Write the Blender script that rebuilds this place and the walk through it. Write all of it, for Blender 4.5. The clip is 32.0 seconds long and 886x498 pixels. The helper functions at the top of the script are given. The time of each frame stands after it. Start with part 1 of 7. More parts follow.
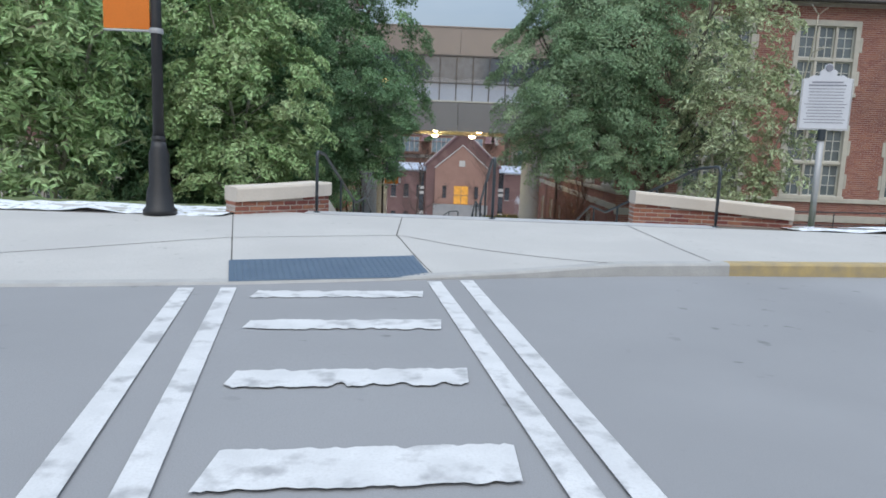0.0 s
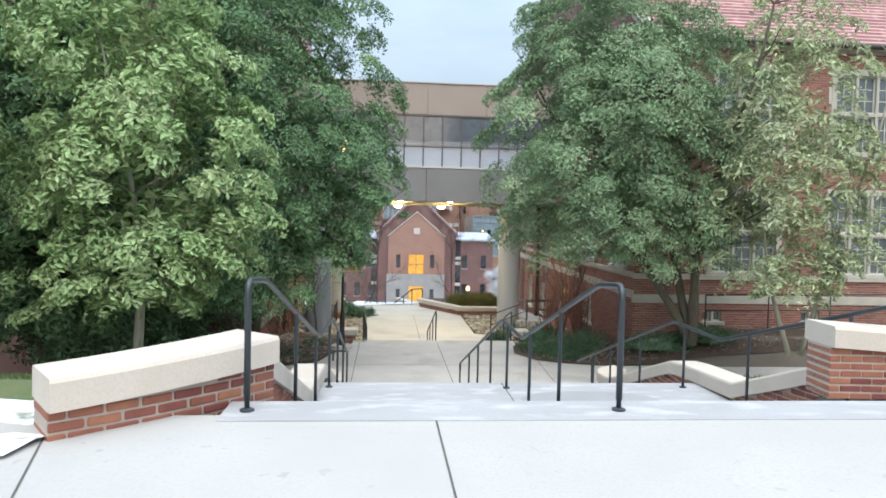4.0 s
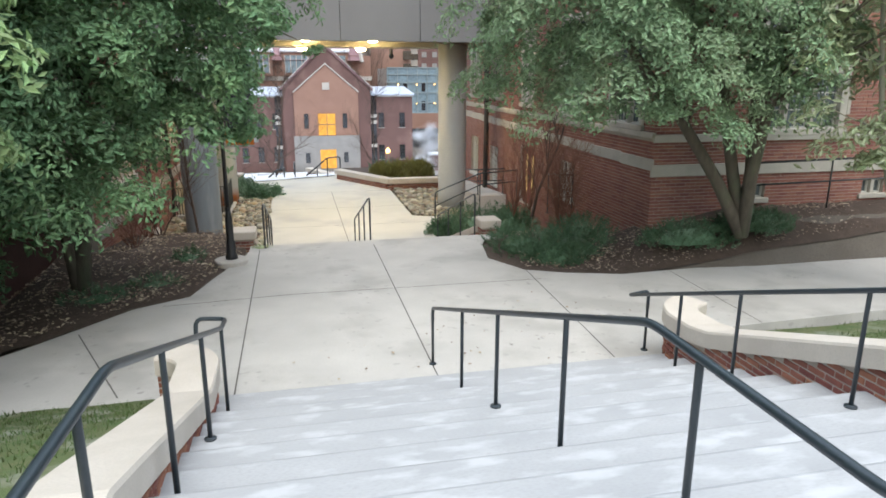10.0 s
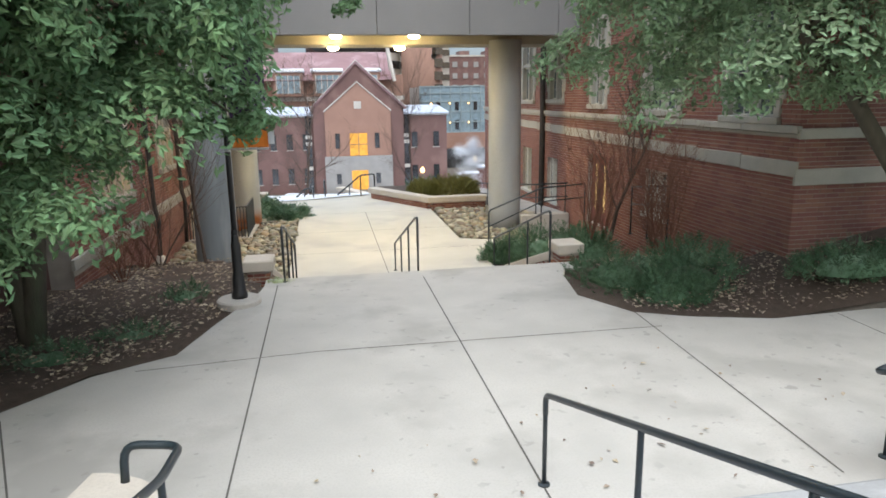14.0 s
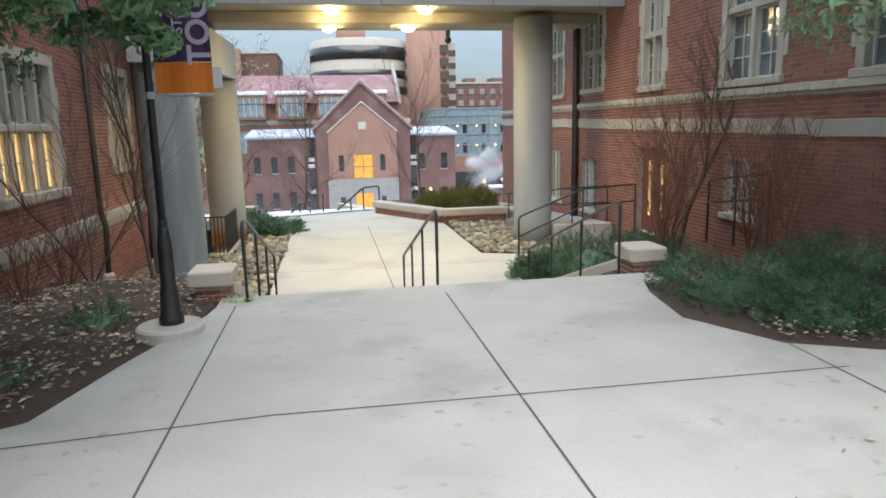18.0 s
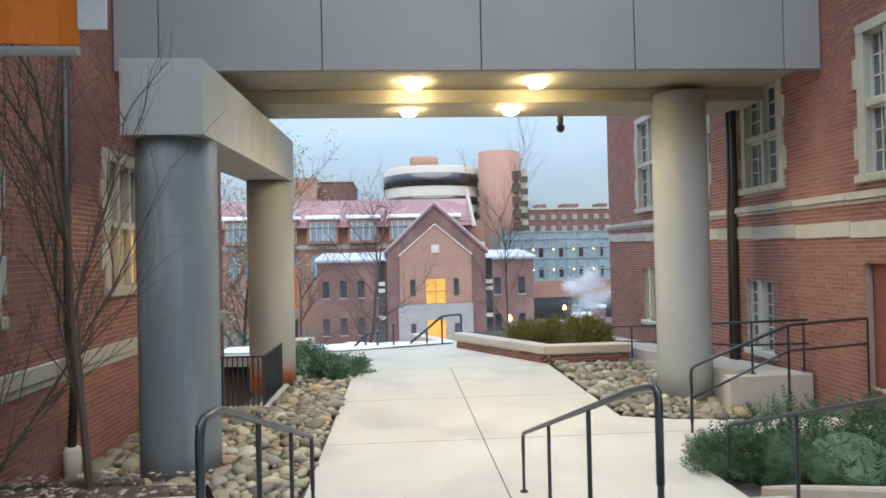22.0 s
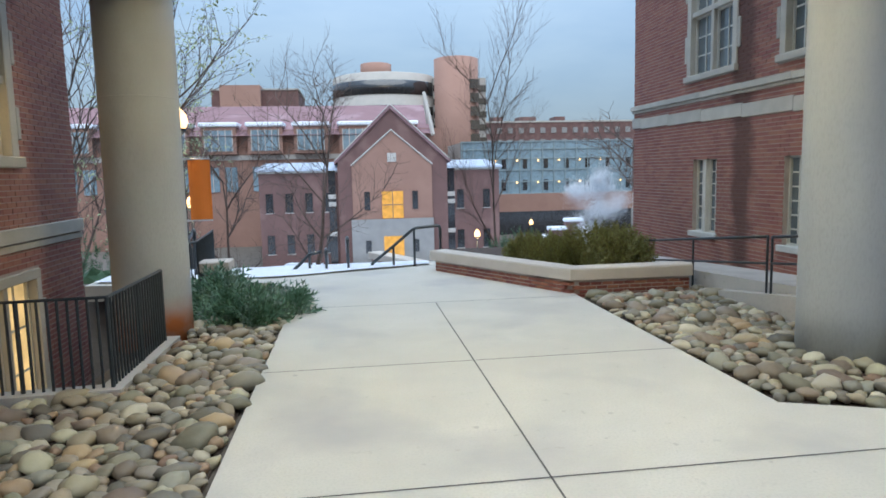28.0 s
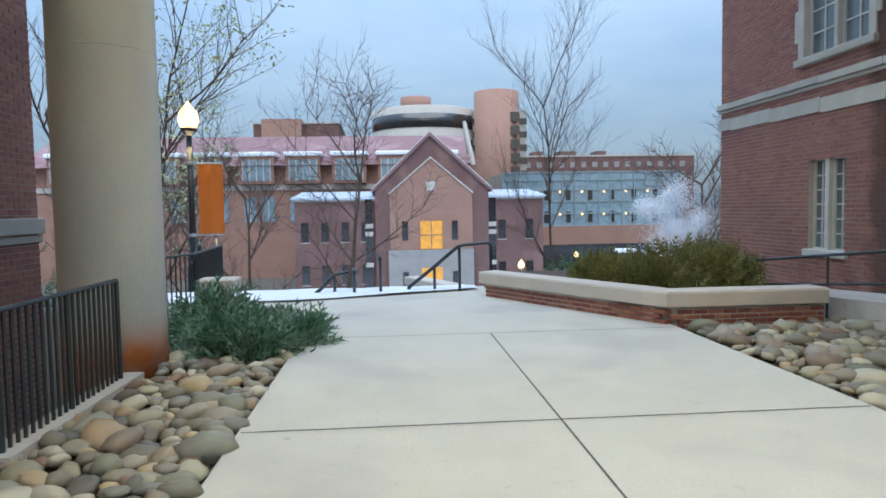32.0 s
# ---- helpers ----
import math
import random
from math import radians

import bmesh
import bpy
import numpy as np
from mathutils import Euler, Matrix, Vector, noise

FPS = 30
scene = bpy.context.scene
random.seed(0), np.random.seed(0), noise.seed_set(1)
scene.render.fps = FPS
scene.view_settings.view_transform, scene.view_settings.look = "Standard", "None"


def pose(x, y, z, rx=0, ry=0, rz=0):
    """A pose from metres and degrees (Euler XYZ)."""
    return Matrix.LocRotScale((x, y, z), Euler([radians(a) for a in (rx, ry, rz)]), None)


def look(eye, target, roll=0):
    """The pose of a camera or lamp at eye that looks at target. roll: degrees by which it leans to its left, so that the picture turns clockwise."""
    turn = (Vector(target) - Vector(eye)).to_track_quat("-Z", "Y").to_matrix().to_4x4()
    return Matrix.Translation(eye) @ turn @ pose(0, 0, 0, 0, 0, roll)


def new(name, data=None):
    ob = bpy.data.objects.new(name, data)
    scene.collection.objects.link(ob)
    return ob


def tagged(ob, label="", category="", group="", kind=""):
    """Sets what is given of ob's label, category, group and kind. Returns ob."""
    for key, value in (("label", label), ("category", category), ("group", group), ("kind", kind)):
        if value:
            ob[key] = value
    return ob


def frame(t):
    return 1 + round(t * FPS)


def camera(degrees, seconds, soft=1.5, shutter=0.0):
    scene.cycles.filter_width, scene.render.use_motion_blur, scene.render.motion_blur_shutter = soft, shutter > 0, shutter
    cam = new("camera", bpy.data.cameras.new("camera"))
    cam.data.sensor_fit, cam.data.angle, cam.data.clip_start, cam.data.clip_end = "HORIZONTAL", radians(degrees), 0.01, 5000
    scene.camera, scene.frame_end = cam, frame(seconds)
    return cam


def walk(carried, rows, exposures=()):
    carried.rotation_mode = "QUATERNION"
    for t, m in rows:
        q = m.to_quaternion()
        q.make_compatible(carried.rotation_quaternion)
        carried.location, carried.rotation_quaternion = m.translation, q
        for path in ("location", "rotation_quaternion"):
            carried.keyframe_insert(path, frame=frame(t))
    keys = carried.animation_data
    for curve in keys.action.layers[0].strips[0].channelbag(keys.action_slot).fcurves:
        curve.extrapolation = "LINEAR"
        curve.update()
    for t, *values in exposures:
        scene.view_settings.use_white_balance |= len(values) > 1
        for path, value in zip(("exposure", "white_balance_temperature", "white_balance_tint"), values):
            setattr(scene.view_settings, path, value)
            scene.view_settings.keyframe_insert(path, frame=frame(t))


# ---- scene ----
# The plan is drawn in units of UNIT metres and brought to metres at the end of the file.
UNIT = 1.12
cam = camera(67.42, 32.0, soft=1.7)
# seconds, x, y, z in plan units, yaw, pitch and roll in degrees
ROWS = [
    (0, 2.359, -0.340, 0.571, -0.48, -8.07, 2.20),
    (0.5, 2.253, 0.275, 0.667, -7.13, -4.84, 1.80),
    (1, 2.150, 0.867, 0.701, -7.93, -2.72, 1.51),
    (1.5, 2.067, 1.469, 0.748, -7.62, -2.20, 1.43),
    (2, 1.929, 2.032, 0.777, -7.16, -1.97, 1.38),
    (2.5, 1.764, 2.585, 0.826, -6.22, -2.00, 1.32),
    (3, 1.658, 3.209, 0.874, -5.30, -2.20, 1.31),
    (3.5, 1.600, 3.852, 0.919, -4.80, -2.43, 1.24),
    (5.5, 1.374, 6.432, 1.059, -6.05, -2.90, 1.69),
    (6, 1.333, 7.061, 1.106, -6.86, -3.68, 1.67),
    (6.5, 1.384, 7.591, 1.164, -7.64, -3.97, 1.59),
    (7, 1.416, 8.210, 1.179, -8.94, -4.49, 1.32),
    (7.5, 1.435, 8.785, 1.205, -10.37, -5.43, 1.11),
    (8, 1.440, 9.287, 1.168, -11.17, -6.79, 0.96),
    (8.5, 1.491, 9.651, 1.025, -11.82, -10.08, 0.69),
    (9, 1.519, 9.949, 0.912, -11.96, -12.14, 0.45),
    (9.5, 1.551, 10.241, 0.792, -12.43, -13.36, 0.34),
    (10, 1.604, 10.600, 0.710, -12.53, -14.70, 0.08),
    (10.5, 1.615, 10.969, 0.566, -12.34, -15.78, 0.05),
    (11, 1.610, 11.336, 0.473, -12.20, -16.67, -0.09),
    (11.5, 1.589, 11.745, 0.322, -11.98, -16.70, -0.14),
    (12, 1.566, 12.218, 0.259, -11.79, -16.65, -0.31),
    (12.5, 1.530, 12.636, 0.308, -11.44, -16.24, -0.41),
    (13, 1.550, 13.021, 0.313, -10.57, -14.20, -0.73),
    (13.5, 1.605, 13.335, 0.206, -10.09, -12.87, -0.96),
    (14, 1.646, 13.681, 0.104, -9.86, -12.79, -0.89),
    (14.5, 1.745, 14.033, 0.015, -9.51, -12.43, -1.15),
    (16.5, 1.823, 15.578, -0.529, -10.45, -10.28, -1.16),
    (17, 1.824, 15.980, -0.664, -10.15, -10.04, -1.18),
    (17.5, 1.851, 16.345, -0.761, -9.79, -10.00, -1.24),
    (18, 1.886, 16.706, -0.862, -9.38, -10.26, -1.29),
    (18.5, 1.904, 17.077, -0.934, -9.03, -10.61, -1.34),
    (19, 1.907, 17.453, -1.020, -8.49, -9.68, -1.34),
    (19.5, 1.898, 17.905, -1.136, -6.64, -6.32, -1.25),
    (20, 1.887, 18.429, -1.182, -5.40, -3.11, -1.07),
    (20.5, 1.863, 19.061, -1.183, -4.80, -1.61, -1.14),
    (21, 1.866, 19.646, -1.153, -4.41, 0.10, -1.16),
    (21.5, 1.782, 20.418, -1.128, -4.09, 0.80, -1.40),
    (22, 1.786, 21.082, -1.119, -3.75, 0.65, -1.28),
    (22.5, 1.741, 21.707, -1.152, -3.65, 0.53, -1.23),
    (23, 1.733, 22.319, -1.170, -3.69, -0.41, -1.21),
    (23.5, 1.716, 22.894, -1.176, -3.98, -1.26, -1.25),
    (24, 1.691, 23.461, -1.188, -4.44, -1.86, -1.26),
    (24.5, 1.653, 23.962, -1.174, -5.15, -2.51, -1.22),
    (25, 1.647, 24.421, -1.172, -6.96, -3.20, -1.21),
    (25.5, 1.624, 24.759, -1.201, -7.83, -3.51, -1.21),
    (27.5, 1.676, 26.004, -1.578, -7.79, -5.96, -1.19),
    (28, 1.680, 26.348, -1.694, -7.71, -6.57, -1.27),
    (28.5, 1.645, 26.698, -1.828, -7.51, -6.94, -1.21),
    (29, 1.642, 27.003, -1.925, -7.40, -7.23, -1.22),
    (29.5, 1.677, 27.291, -2.011, -7.07, -7.43, -1.25),
    (30, 1.708, 27.618, -2.090, -6.69, -7.44, -1.29),
    (30.5, 1.757, 27.922, -2.162, -6.29, -6.93, -1.31),
    (31, 1.734, 28.227, -2.269, -5.96, -6.35, -1.15),
    (31.5, 1.745, 28.523, -2.268, -5.21, -4.72, -1.04),
    (32, 1.748, 28.681, -2.218, -4.53, -3.42, -0.99),
]
EXPOSURES = [(0.0, 0.47, 6900, 10), (1.0, 0.68, 6850, 10), (3.0, 0.8, 7200, 10), (4.5, 1.15, 7200, 9), (9.0, 1.15, 7300, 10), (12.0, 1.05, 7300, 10), (14.0, 1.13, 7300, 10), (19.0, 1.12, 7000, 9), (21.5, 1.16, 6800, 9), (24.0, 0.98, 6350, 6.5), (27.0, 0.80, 6200, 6), (32.0, 0.78, 6050, 6)]


def stand(x, y, z, yaw, pitch, roll):
    a, p = radians(yaw), radians(pitch)
    eye = Vector((x, y, z)) * UNIT
    return look(eye, eye + Vector((-math.sin(a) * math.cos(p), math.cos(a) * math.cos(p), math.sin(p))), roll)


walk(cam, [(t, stand(*row)) for t, *row in ROWS], EXPOSURES)

# ---------- world and light ----------
world = bpy.data.worlds.new("world")
scene.world = world
world.use_nodes = True
wn, wl = world.node_tree.nodes, world.node_tree.links
sky = wn.new("ShaderNodeTexSky")
sky.sky_type, sky.sun_disc = "NISHITA", False
sky.sun_elevation, sky.sun_rotation, sky.air_density, sky.dust_density, sky.ozone_density = radians(14), radians(182), 1.0, 1.5, 2.0
tc = wn.new("ShaderNodeTexCoord")
cloud = wn.new("ShaderNodeTexNoise")
cloud.inputs["Scale"].default_value, cloud.inputs["Detail"].default_value, cloud.inputs["Roughness"].default_value = 2.2, 5, 0.55
cmap = wn.new("ShaderNodeMapping")
cmap.inputs["Scale"].default_value = (1, 1, 3.5)
wl.new(tc.outputs["Generated"], cmap.inputs["Vector"])
wl.new(cmap.outputs["Vector"], cloud.inputs["Vector"])
ramp = wn.new("ShaderNodeValToRGB")
ramp.color_ramp.elements[0].position, ramp.color_ramp.elements[0].color = 0.3, (1.65, 2.3, 3.35, 1)
ramp.color_ramp.elements[1].position, ramp.color_ramp.elements[1].color = 0.75, (2.75, 3.35, 4.15, 1)
wl.new(cloud.outputs["Fac"], ramp.inputs["Fac"])
mixw = wn.new("ShaderNodeMixRGB")
mixw.inputs["Fac"].default_value = 0.82
wl.new(sky.outputs["Color"], mixw.inputs["Color1"])
wl.new(ramp.outputs["Color"], mixw.inputs["Color2"])
# an overcast sky is brighter overhead than at the horizon
sepw = wn.new("ShaderNodeSeparateXYZ")
wl.new(tc.outputs["Generated"], sepw.inputs[0])
lift = wn.new("ShaderNodeMapRange")
lift.inputs["To Min"].default_value, lift.inputs["To Max"].default_value = 0.7, 4.2
wl.new(sepw.outputs["Z"], lift.inputs["Value"])
over = wn.new("ShaderNodeVectorMath")
over.operation = "SCALE"
wl.new(mixw.outputs["Color"], over.inputs[0])
wl.new(lift.outputs["Result"], over.inputs["Scale"])
wl.new(over.outputs[0], wn["Background"].inputs["Color"])
wn["Background"].inputs["Strength"].default_value = 0.085
sun_data = bpy.data.lights.new("sun", "SUN")
sun_data.energy, sun_data.angle, sun_data.color = 1.5, radians(70), (1.0, 0.98, 0.95)
sun = new("sun", sun_data)
sun.matrix_world = look((0, 0, 50), (1, 26, 0))


# ---------- materials ----------
def mat(name, base, rough=0.8, metal=0.0, second=None, scale=6.0, fine=60.0, bump=0.15, vary=0.0, third=None, third_scale=1.2, stretch=(1, 1, 1), spec=0.5, palette=(), specks=None):
    """Two scales of noise between base and second, a coarse stain towards third, fine bump, brightness varied by object."""
    m = bpy.data.materials.new(name)
    m.use_nodes = True
    n, l = m.node_tree.nodes, m.node_tree.links
    b = n["Principled BSDF"]
    b.inputs["Roughness"].default_value, b.inputs["Metallic"].default_value = rough, metal
    b.inputs["Specular IOR Level"].default_value = spec
    second = second or tuple(c * 0.8 for c in base)
    mp = n.new("ShaderNodeMapping")
    mp.inputs["Scale"].default_value = stretch
    geo = n.new("ShaderNodeNewGeometry")
    l.new(geo.outputs["Position"], mp.inputs["Vector"])

    def noise_node(s, d):
        t = n.new("ShaderNodeTexNoise")
        t.inputs["Scale"].default_value, t.inputs["Detail"].default_value = s, d
        l.new(mp.outputs["Vector"], t.inputs["Vector"])
        return t

    def mix(a, c2, fac):
        x = n.new("ShaderNodeMixRGB")
        l.new(fac, x.inputs["Fac"])
        if isinstance(a, tuple):
            x.inputs["Color1"].default_value = (*a, 1)
        else:
            l.new(a, x.inputs["Color1"])
        if isinstance(c2, tuple):
            x.inputs["Color2"].default_value = (*c2, 1)
        else:
            l.new(c2, x.inputs["Color2"])
        return x.outputs["Color"]

    def sharpen(out, lo, hi):
        r = n.new("ShaderNodeMapRange")
        r.inputs["From Min"].default_value, r.inputs["From Max"].default_value = lo, hi
        l.new(out, r.inputs["Value"])
        return r.outputs["Result"]

    n1, n2 = noise_node(scale, 4), noise_node(fine, 3)
    col = mix(base, second, sharpen(n1.outputs["Fac"], 0.3, 0.7))
    dark = mix(col, tuple(c * 0.82 for c in base), sharpen(n2.outputs["Fac"], 0.45, 0.85))
    col = dark
    if third:
        n3 = noise_node(third_scale, 5)
        col = mix(col, third, sharpen(n3.outputs["Fac"], 0.52, 0.68))
    if specks:
        n4 = noise_node(specks[0], 2)
        n5 = noise_node(specks[0] * 0.13, 2)
        rare = n.new("ShaderNodeMath")
        rare.operation = "MULTIPLY"
        l.new(sharpen(n4.outputs["Fac"], specks[1], specks[1] + 0.05), rare.inputs[0])
        l.new(sharpen(n5.outputs["Fac"], 0.42, 0.62), rare.inputs[1])
        clip = n.new("ShaderNodeClamp")
        l.new(rare.outputs[0], clip.inputs["Value"])
        col = mix(col, tuple(c * specks[2] for c in base), clip.outputs["Result"])
    if vary:
        oi = n.new("ShaderNodeObjectInfo")
        add = n.new("ShaderNodeMath")
        add.operation = "ADD"
        l.new(oi.outputs["Random"], add.inputs[0])
        l.new(geo.outputs["Random Per Island"], add.inputs[1])
        fr = n.new("ShaderNodeMath")
        fr.operation = "FRACT"
        l.new(add.outputs[0], fr.inputs[0])
        hs = n.new("ShaderNodeHueSaturation")
        r = n.new("ShaderNodeMapRange")
        r.inputs["To Min"].default_value, r.inputs["To Max"].default_value = 1 - vary, 1 + vary
        l.new(fr.outputs[0], r.inputs["Value"])
        l.new(r.outputs["Result"], hs.inputs["Value"])
        r2 = n.new("ShaderNodeMapRange")
        r2.inputs["To Min"].default_value, r2.inputs["To Max"].default_value = 0.5 - vary * 0.05, 0.5 + vary * 0.05
        if palette:
            pr = n.new("ShaderNodeValToRGB")
            pr.color_ramp.interpolation = "CONSTANT"
            for i, c in enumerate(palette):
                e = pr.color_ramp.elements[i] if i < 2 else pr.color_ramp.elements.new(i / len(palette))
                e.position, e.color = i / len(palette), (*c, 1)
            again = n.new("ShaderNodeMath")
            again.operation = "MULTIPLY"
            again.inputs[1].default_value = 7.0
            l.new(fr.outputs[0], again.inputs[0])
            fr2 = n.new("ShaderNodeMath")
            fr2.operation = "FRACT"
            l.new(again.outputs[0], fr2.inputs[0])
            l.new(fr2.outputs[0], pr.inputs["Fac"])
            half = n.new("ShaderNodeMixRGB")
            half.inputs["Fac"].default_value = 0.75
            l.new(col, half.inputs["Color1"])
            l.new(pr.outputs["Color"], half.inputs["Color2"])
            col = half.outputs["Color"]
        l.new(fr.outputs[0], r2.inputs["Value"])
        l.new(r2.outputs["Result"], hs.inputs["Hue"])
        l.new(col, hs.inputs["Color"])
        col = hs.outputs["Color"]
    l.new(col, b.inputs["Base Color"])
    if bump:
        bp = n.new("ShaderNodeBump")
        bp.inputs["Strength"].default_value, bp.inputs["Distance"].default_value = bump, 0.01
        l.new(n2.outputs["Fac"], bp.inputs["Height"])
        l.new(bp.outputs["Normal"], b.inputs["Normal"])
    return m


def glow(name, color, strength, base=(0.3, 0.2, 0.1)):
    m = bpy.data.materials.new(name)
    m.use_nodes = True
    b = m.node_tree.nodes["Principled BSDF"]
    b.inputs["Base Color"].default_value = (*base, 1)
    b.inputs["Emission Color"].default_value = (*color, 1)
    n, l = m.node_tree.nodes, m.node_tree.links
    t = n.new("ShaderNodeTexNoise")
    t.inputs["Scale"].default_value, t.inputs["Detail"].default_value = 2.5, 3
    g = n.new("ShaderNodeNewGeometry")
    l.new(g.outputs["Position"], t.inputs["Vector"])
    r = n.new("ShaderNodeMapRange")
    r.inputs["From Min"].default_value, r.inputs["From Max"].default_value = 0.3, 0.7
    r.inputs["To Min"].default_value, r.inputs["To Max"].default_value = strength * 0.5, strength * 1.2
    l.new(t.outputs["Fac"], r.inputs["Value"])
    l.new(r.outputs["Result"], b.inputs["Emission Strength"])
    return m


def glass_mat(name, tint, rough=0.08):
    """A dark pane that mirrors the sky, as glass does in front of an unlit room."""
    m = mat(name, tint, rough, 0.0, tuple(c * 1.5 for c in tint), 0.9, 3.0, 0.02)
    m.node_tree.nodes["Principled BSDF"].inputs["Specular IOR Level"].default_value = 0.9
    return m


M_WALK = mat("walk_concrete", (0.595, 0.57, 0.505), 0.9, 0, (0.53, 0.51, 0.45), 1.1, 45, 0.08, 0.0, (0.44, 0.425, 0.40), 0.5, specks=(9.0, 0.68, 0.75))
M_PLAZA = mat("plaza_concrete", (0.52, 0.50, 0.47), 0.9, 0, (0.44, 0.425, 0.40), 1.3, 45, 0.1, 0.0, (0.38, 0.365, 0.34), 0.9, specks=(7.0, 0.645, 0.66))
M_STEP = mat("step_concrete", (0.395, 0.40, 0.41), 0.85, 0, (0.335, 0.342, 0.352), 1.1, 30, 0.12, 0.0, (0.455, 0.465, 0.48), 2.6, (1, 2.6, 1))
M_PAVE = mat("pavement_concrete", (0.455, 0.45, 0.435), 0.9, 0, (0.40, 0.395, 0.385), 0.8, 50, 0.08, 0.0, (0.40, 0.395, 0.385), 0.6, specks=(8.0, 0.67, 0.75))
M_KERB = mat("kerb_concrete", (0.40, 0.40, 0.39), 0.9, 0, (0.33, 0.33, 0.325), 5, 60, 0.2)
M_KERBY = mat("yellow_kerb_paint", (0.44, 0.33, 0.15), 0.8, 0, (0.28, 0.235, 0.16), 7, 60, 0.2)
M_ROAD = mat("road_asphalt", (0.265, 0.27, 0.28), 0.85, 0, (0.225, 0.23, 0.24), 0.5, 120, 0.25, 0.0, (0.29, 0.295, 0.305), 0.25, specks=(5.0, 0.69, 0.55))
M_PAINT = mat("road_paint", (0.60, 0.61, 0.62), 0.7, 0, (0.50, 0.51, 0.52), 5, 70, 0.2, 0.0, (0.33, 0.335, 0.345), 6.0)
M_PAD = mat("blue_pad", (0.08, 0.125, 0.18), 0.6, 0, (0.06, 0.10, 0.155), 3, 60, 0.1)
M_BRICK = mat("red_brick", (0.31, 0.115, 0.08), 0.85, 0, (0.23, 0.085, 0.062), 9, 90, 0.3, 0.3)
M_BRICKW = mat("wall_brick", (0.315, 0.138, 0.108), 0.88, 0, (0.255, 0.108, 0.086), 1.4, 90, 0.3, 0.17, (0.215, 0.098, 0.08), 0.55, (1, 1, 0.45))
M_MORTAR = mat("mortar", (0.47, 0.41, 0.365), 0.95, 0, (0.38, 0.325, 0.285), 5, 80, 0.3)
M_CAP = mat("limestone_cap", (0.60, 0.54, 0.475), 0.85, 0, (0.53, 0.475, 0.41), 2.5, 60, 0.12)
M_STONE = mat("limestone_trim", (0.50, 0.475, 0.42), 0.88, 0, (0.41, 0.39, 0.345), 3, 50, 0.2, 0.08)
M_METAL = mat("black_metal", (0.017, 0.026, 0.034), 0.38, 0.0, (0.026, 0.038, 0.046), 8, 90, 0.05, spec=0.7)
M_LAMP = mat("lamp_post_paint", (0.014, 0.015, 0.017), 0.45, 0.0, (0.022, 0.022, 0.025), 8, 90, 0.05)
M_ROOF = mat("red_roof_tile", (0.46, 0.275, 0.275), 0.8, 0, (0.38, 0.21, 0.21), 2.5, 60, 0.2, 0.15, (0.54, 0.36, 0.355), 3.0)
M_ROOFFAR = mat("far_red_roof", (0.265, 0.155, 0.165), 0.85, 0, (0.22, 0.125, 0.135), 0.8, 10, 0.1, 0.0, (0.32, 0.21, 0.225), 0.35)
M_PINK = mat("pale_brick", (0.325, 0.19, 0.145), 0.88, 0, (0.275, 0.155, 0.12), 0.7, 40, 0.15)
M_FARBRICK = mat("far_brick", (0.175, 0.098, 0.088), 0.9, 0, (0.14, 0.08, 0.074), 0.6, 20, 0.15, 0.0, (0.21, 0.125, 0.112), 0.5)
M_TOWER = mat("tower_brick", (0.40, 0.24, 0.19), 0.9, 0, (0.35, 0.205, 0.16), 0.3, 10, 0.1)
M_BAND = mat("pale_concrete_band", (0.50, 0.47, 0.43), 0.9, 0, (0.43, 0.41, 0.38), 0.8, 20, 0.1)
M_SNOW = mat("snow", (0.82, 0.85, 0.90), 0.75, 0, (0.72, 0.77, 0.85), 3, 40, 0.3)
M_CRUST = mat("patchy_snow", (0.80, 0.83, 0.88), 0.8, 0, (0.66, 0.70, 0.76), 5, 40, 0.6, 0.0, (0.24, 0.25, 0.17), 7.0)
M_PANEL = mat("bridge_panel", (0.265, 0.27, 0.28), 0.75, 0, (0.235, 0.238, 0.248), 0.7, 60, 0.08, 0.05)
M_PARAPET = mat("bridge_parapet", (0.40, 0.34, 0.30), 0.85, 0, (0.36, 0.31, 0.28), 0.7, 60, 0.08)
M_SOFFIT = mat("soffit_concrete", (0.41, 0.37, 0.28), 0.9, 0, (0.35, 0.31, 0.24), 1.2, 40, 0.12)
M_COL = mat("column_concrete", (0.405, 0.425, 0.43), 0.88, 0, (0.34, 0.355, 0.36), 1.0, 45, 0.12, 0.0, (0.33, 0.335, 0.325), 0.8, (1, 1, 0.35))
# darker and bluer than M_COL, with paler streaks drawn out upright
M_COLG = mat("streaked_blue_grey_concrete", (0.235, 0.268, 0.30), 0.88, 0, (0.175, 0.20, 0.228), 3.2, 45, 0.14, 0.0, (0.31, 0.335, 0.355), 2.2, (1, 1, 0.14))
M_GLASS = glass_mat("window_glass", (0.10, 0.12, 0.13))
M_GLASSB = glass_mat("bridge_glass", (0.10, 0.12, 0.15), 0.12)
# reflected sky painted into the bridge's lower panes; also the pale wing roof
M_SKYPALE = mat("pale_sky_blue", (0.50, 0.56, 0.66), 0.35, 0, (0.46, 0.52, 0.62), 1.0, 20, 0.03)
M_FRAME = mat("white_window_frame", (0.60, 0.60, 0.56), 0.6, 0, (0.52, 0.52, 0.48), 4, 40, 0.1)
M_BRONZE = mat("bronze_mullion", (0.16, 0.15, 0.15), 0.5, 0.2, (0.12, 0.115, 0.115), 4, 40, 0.1)
M_WARM = glow("lit_window", (1.0, 0.66, 0.27), 0.55)
M_DIM = glow("dimly_lit_window", (1.0, 0.66, 0.25), 0.16, (0.12, 0.10, 0.06))
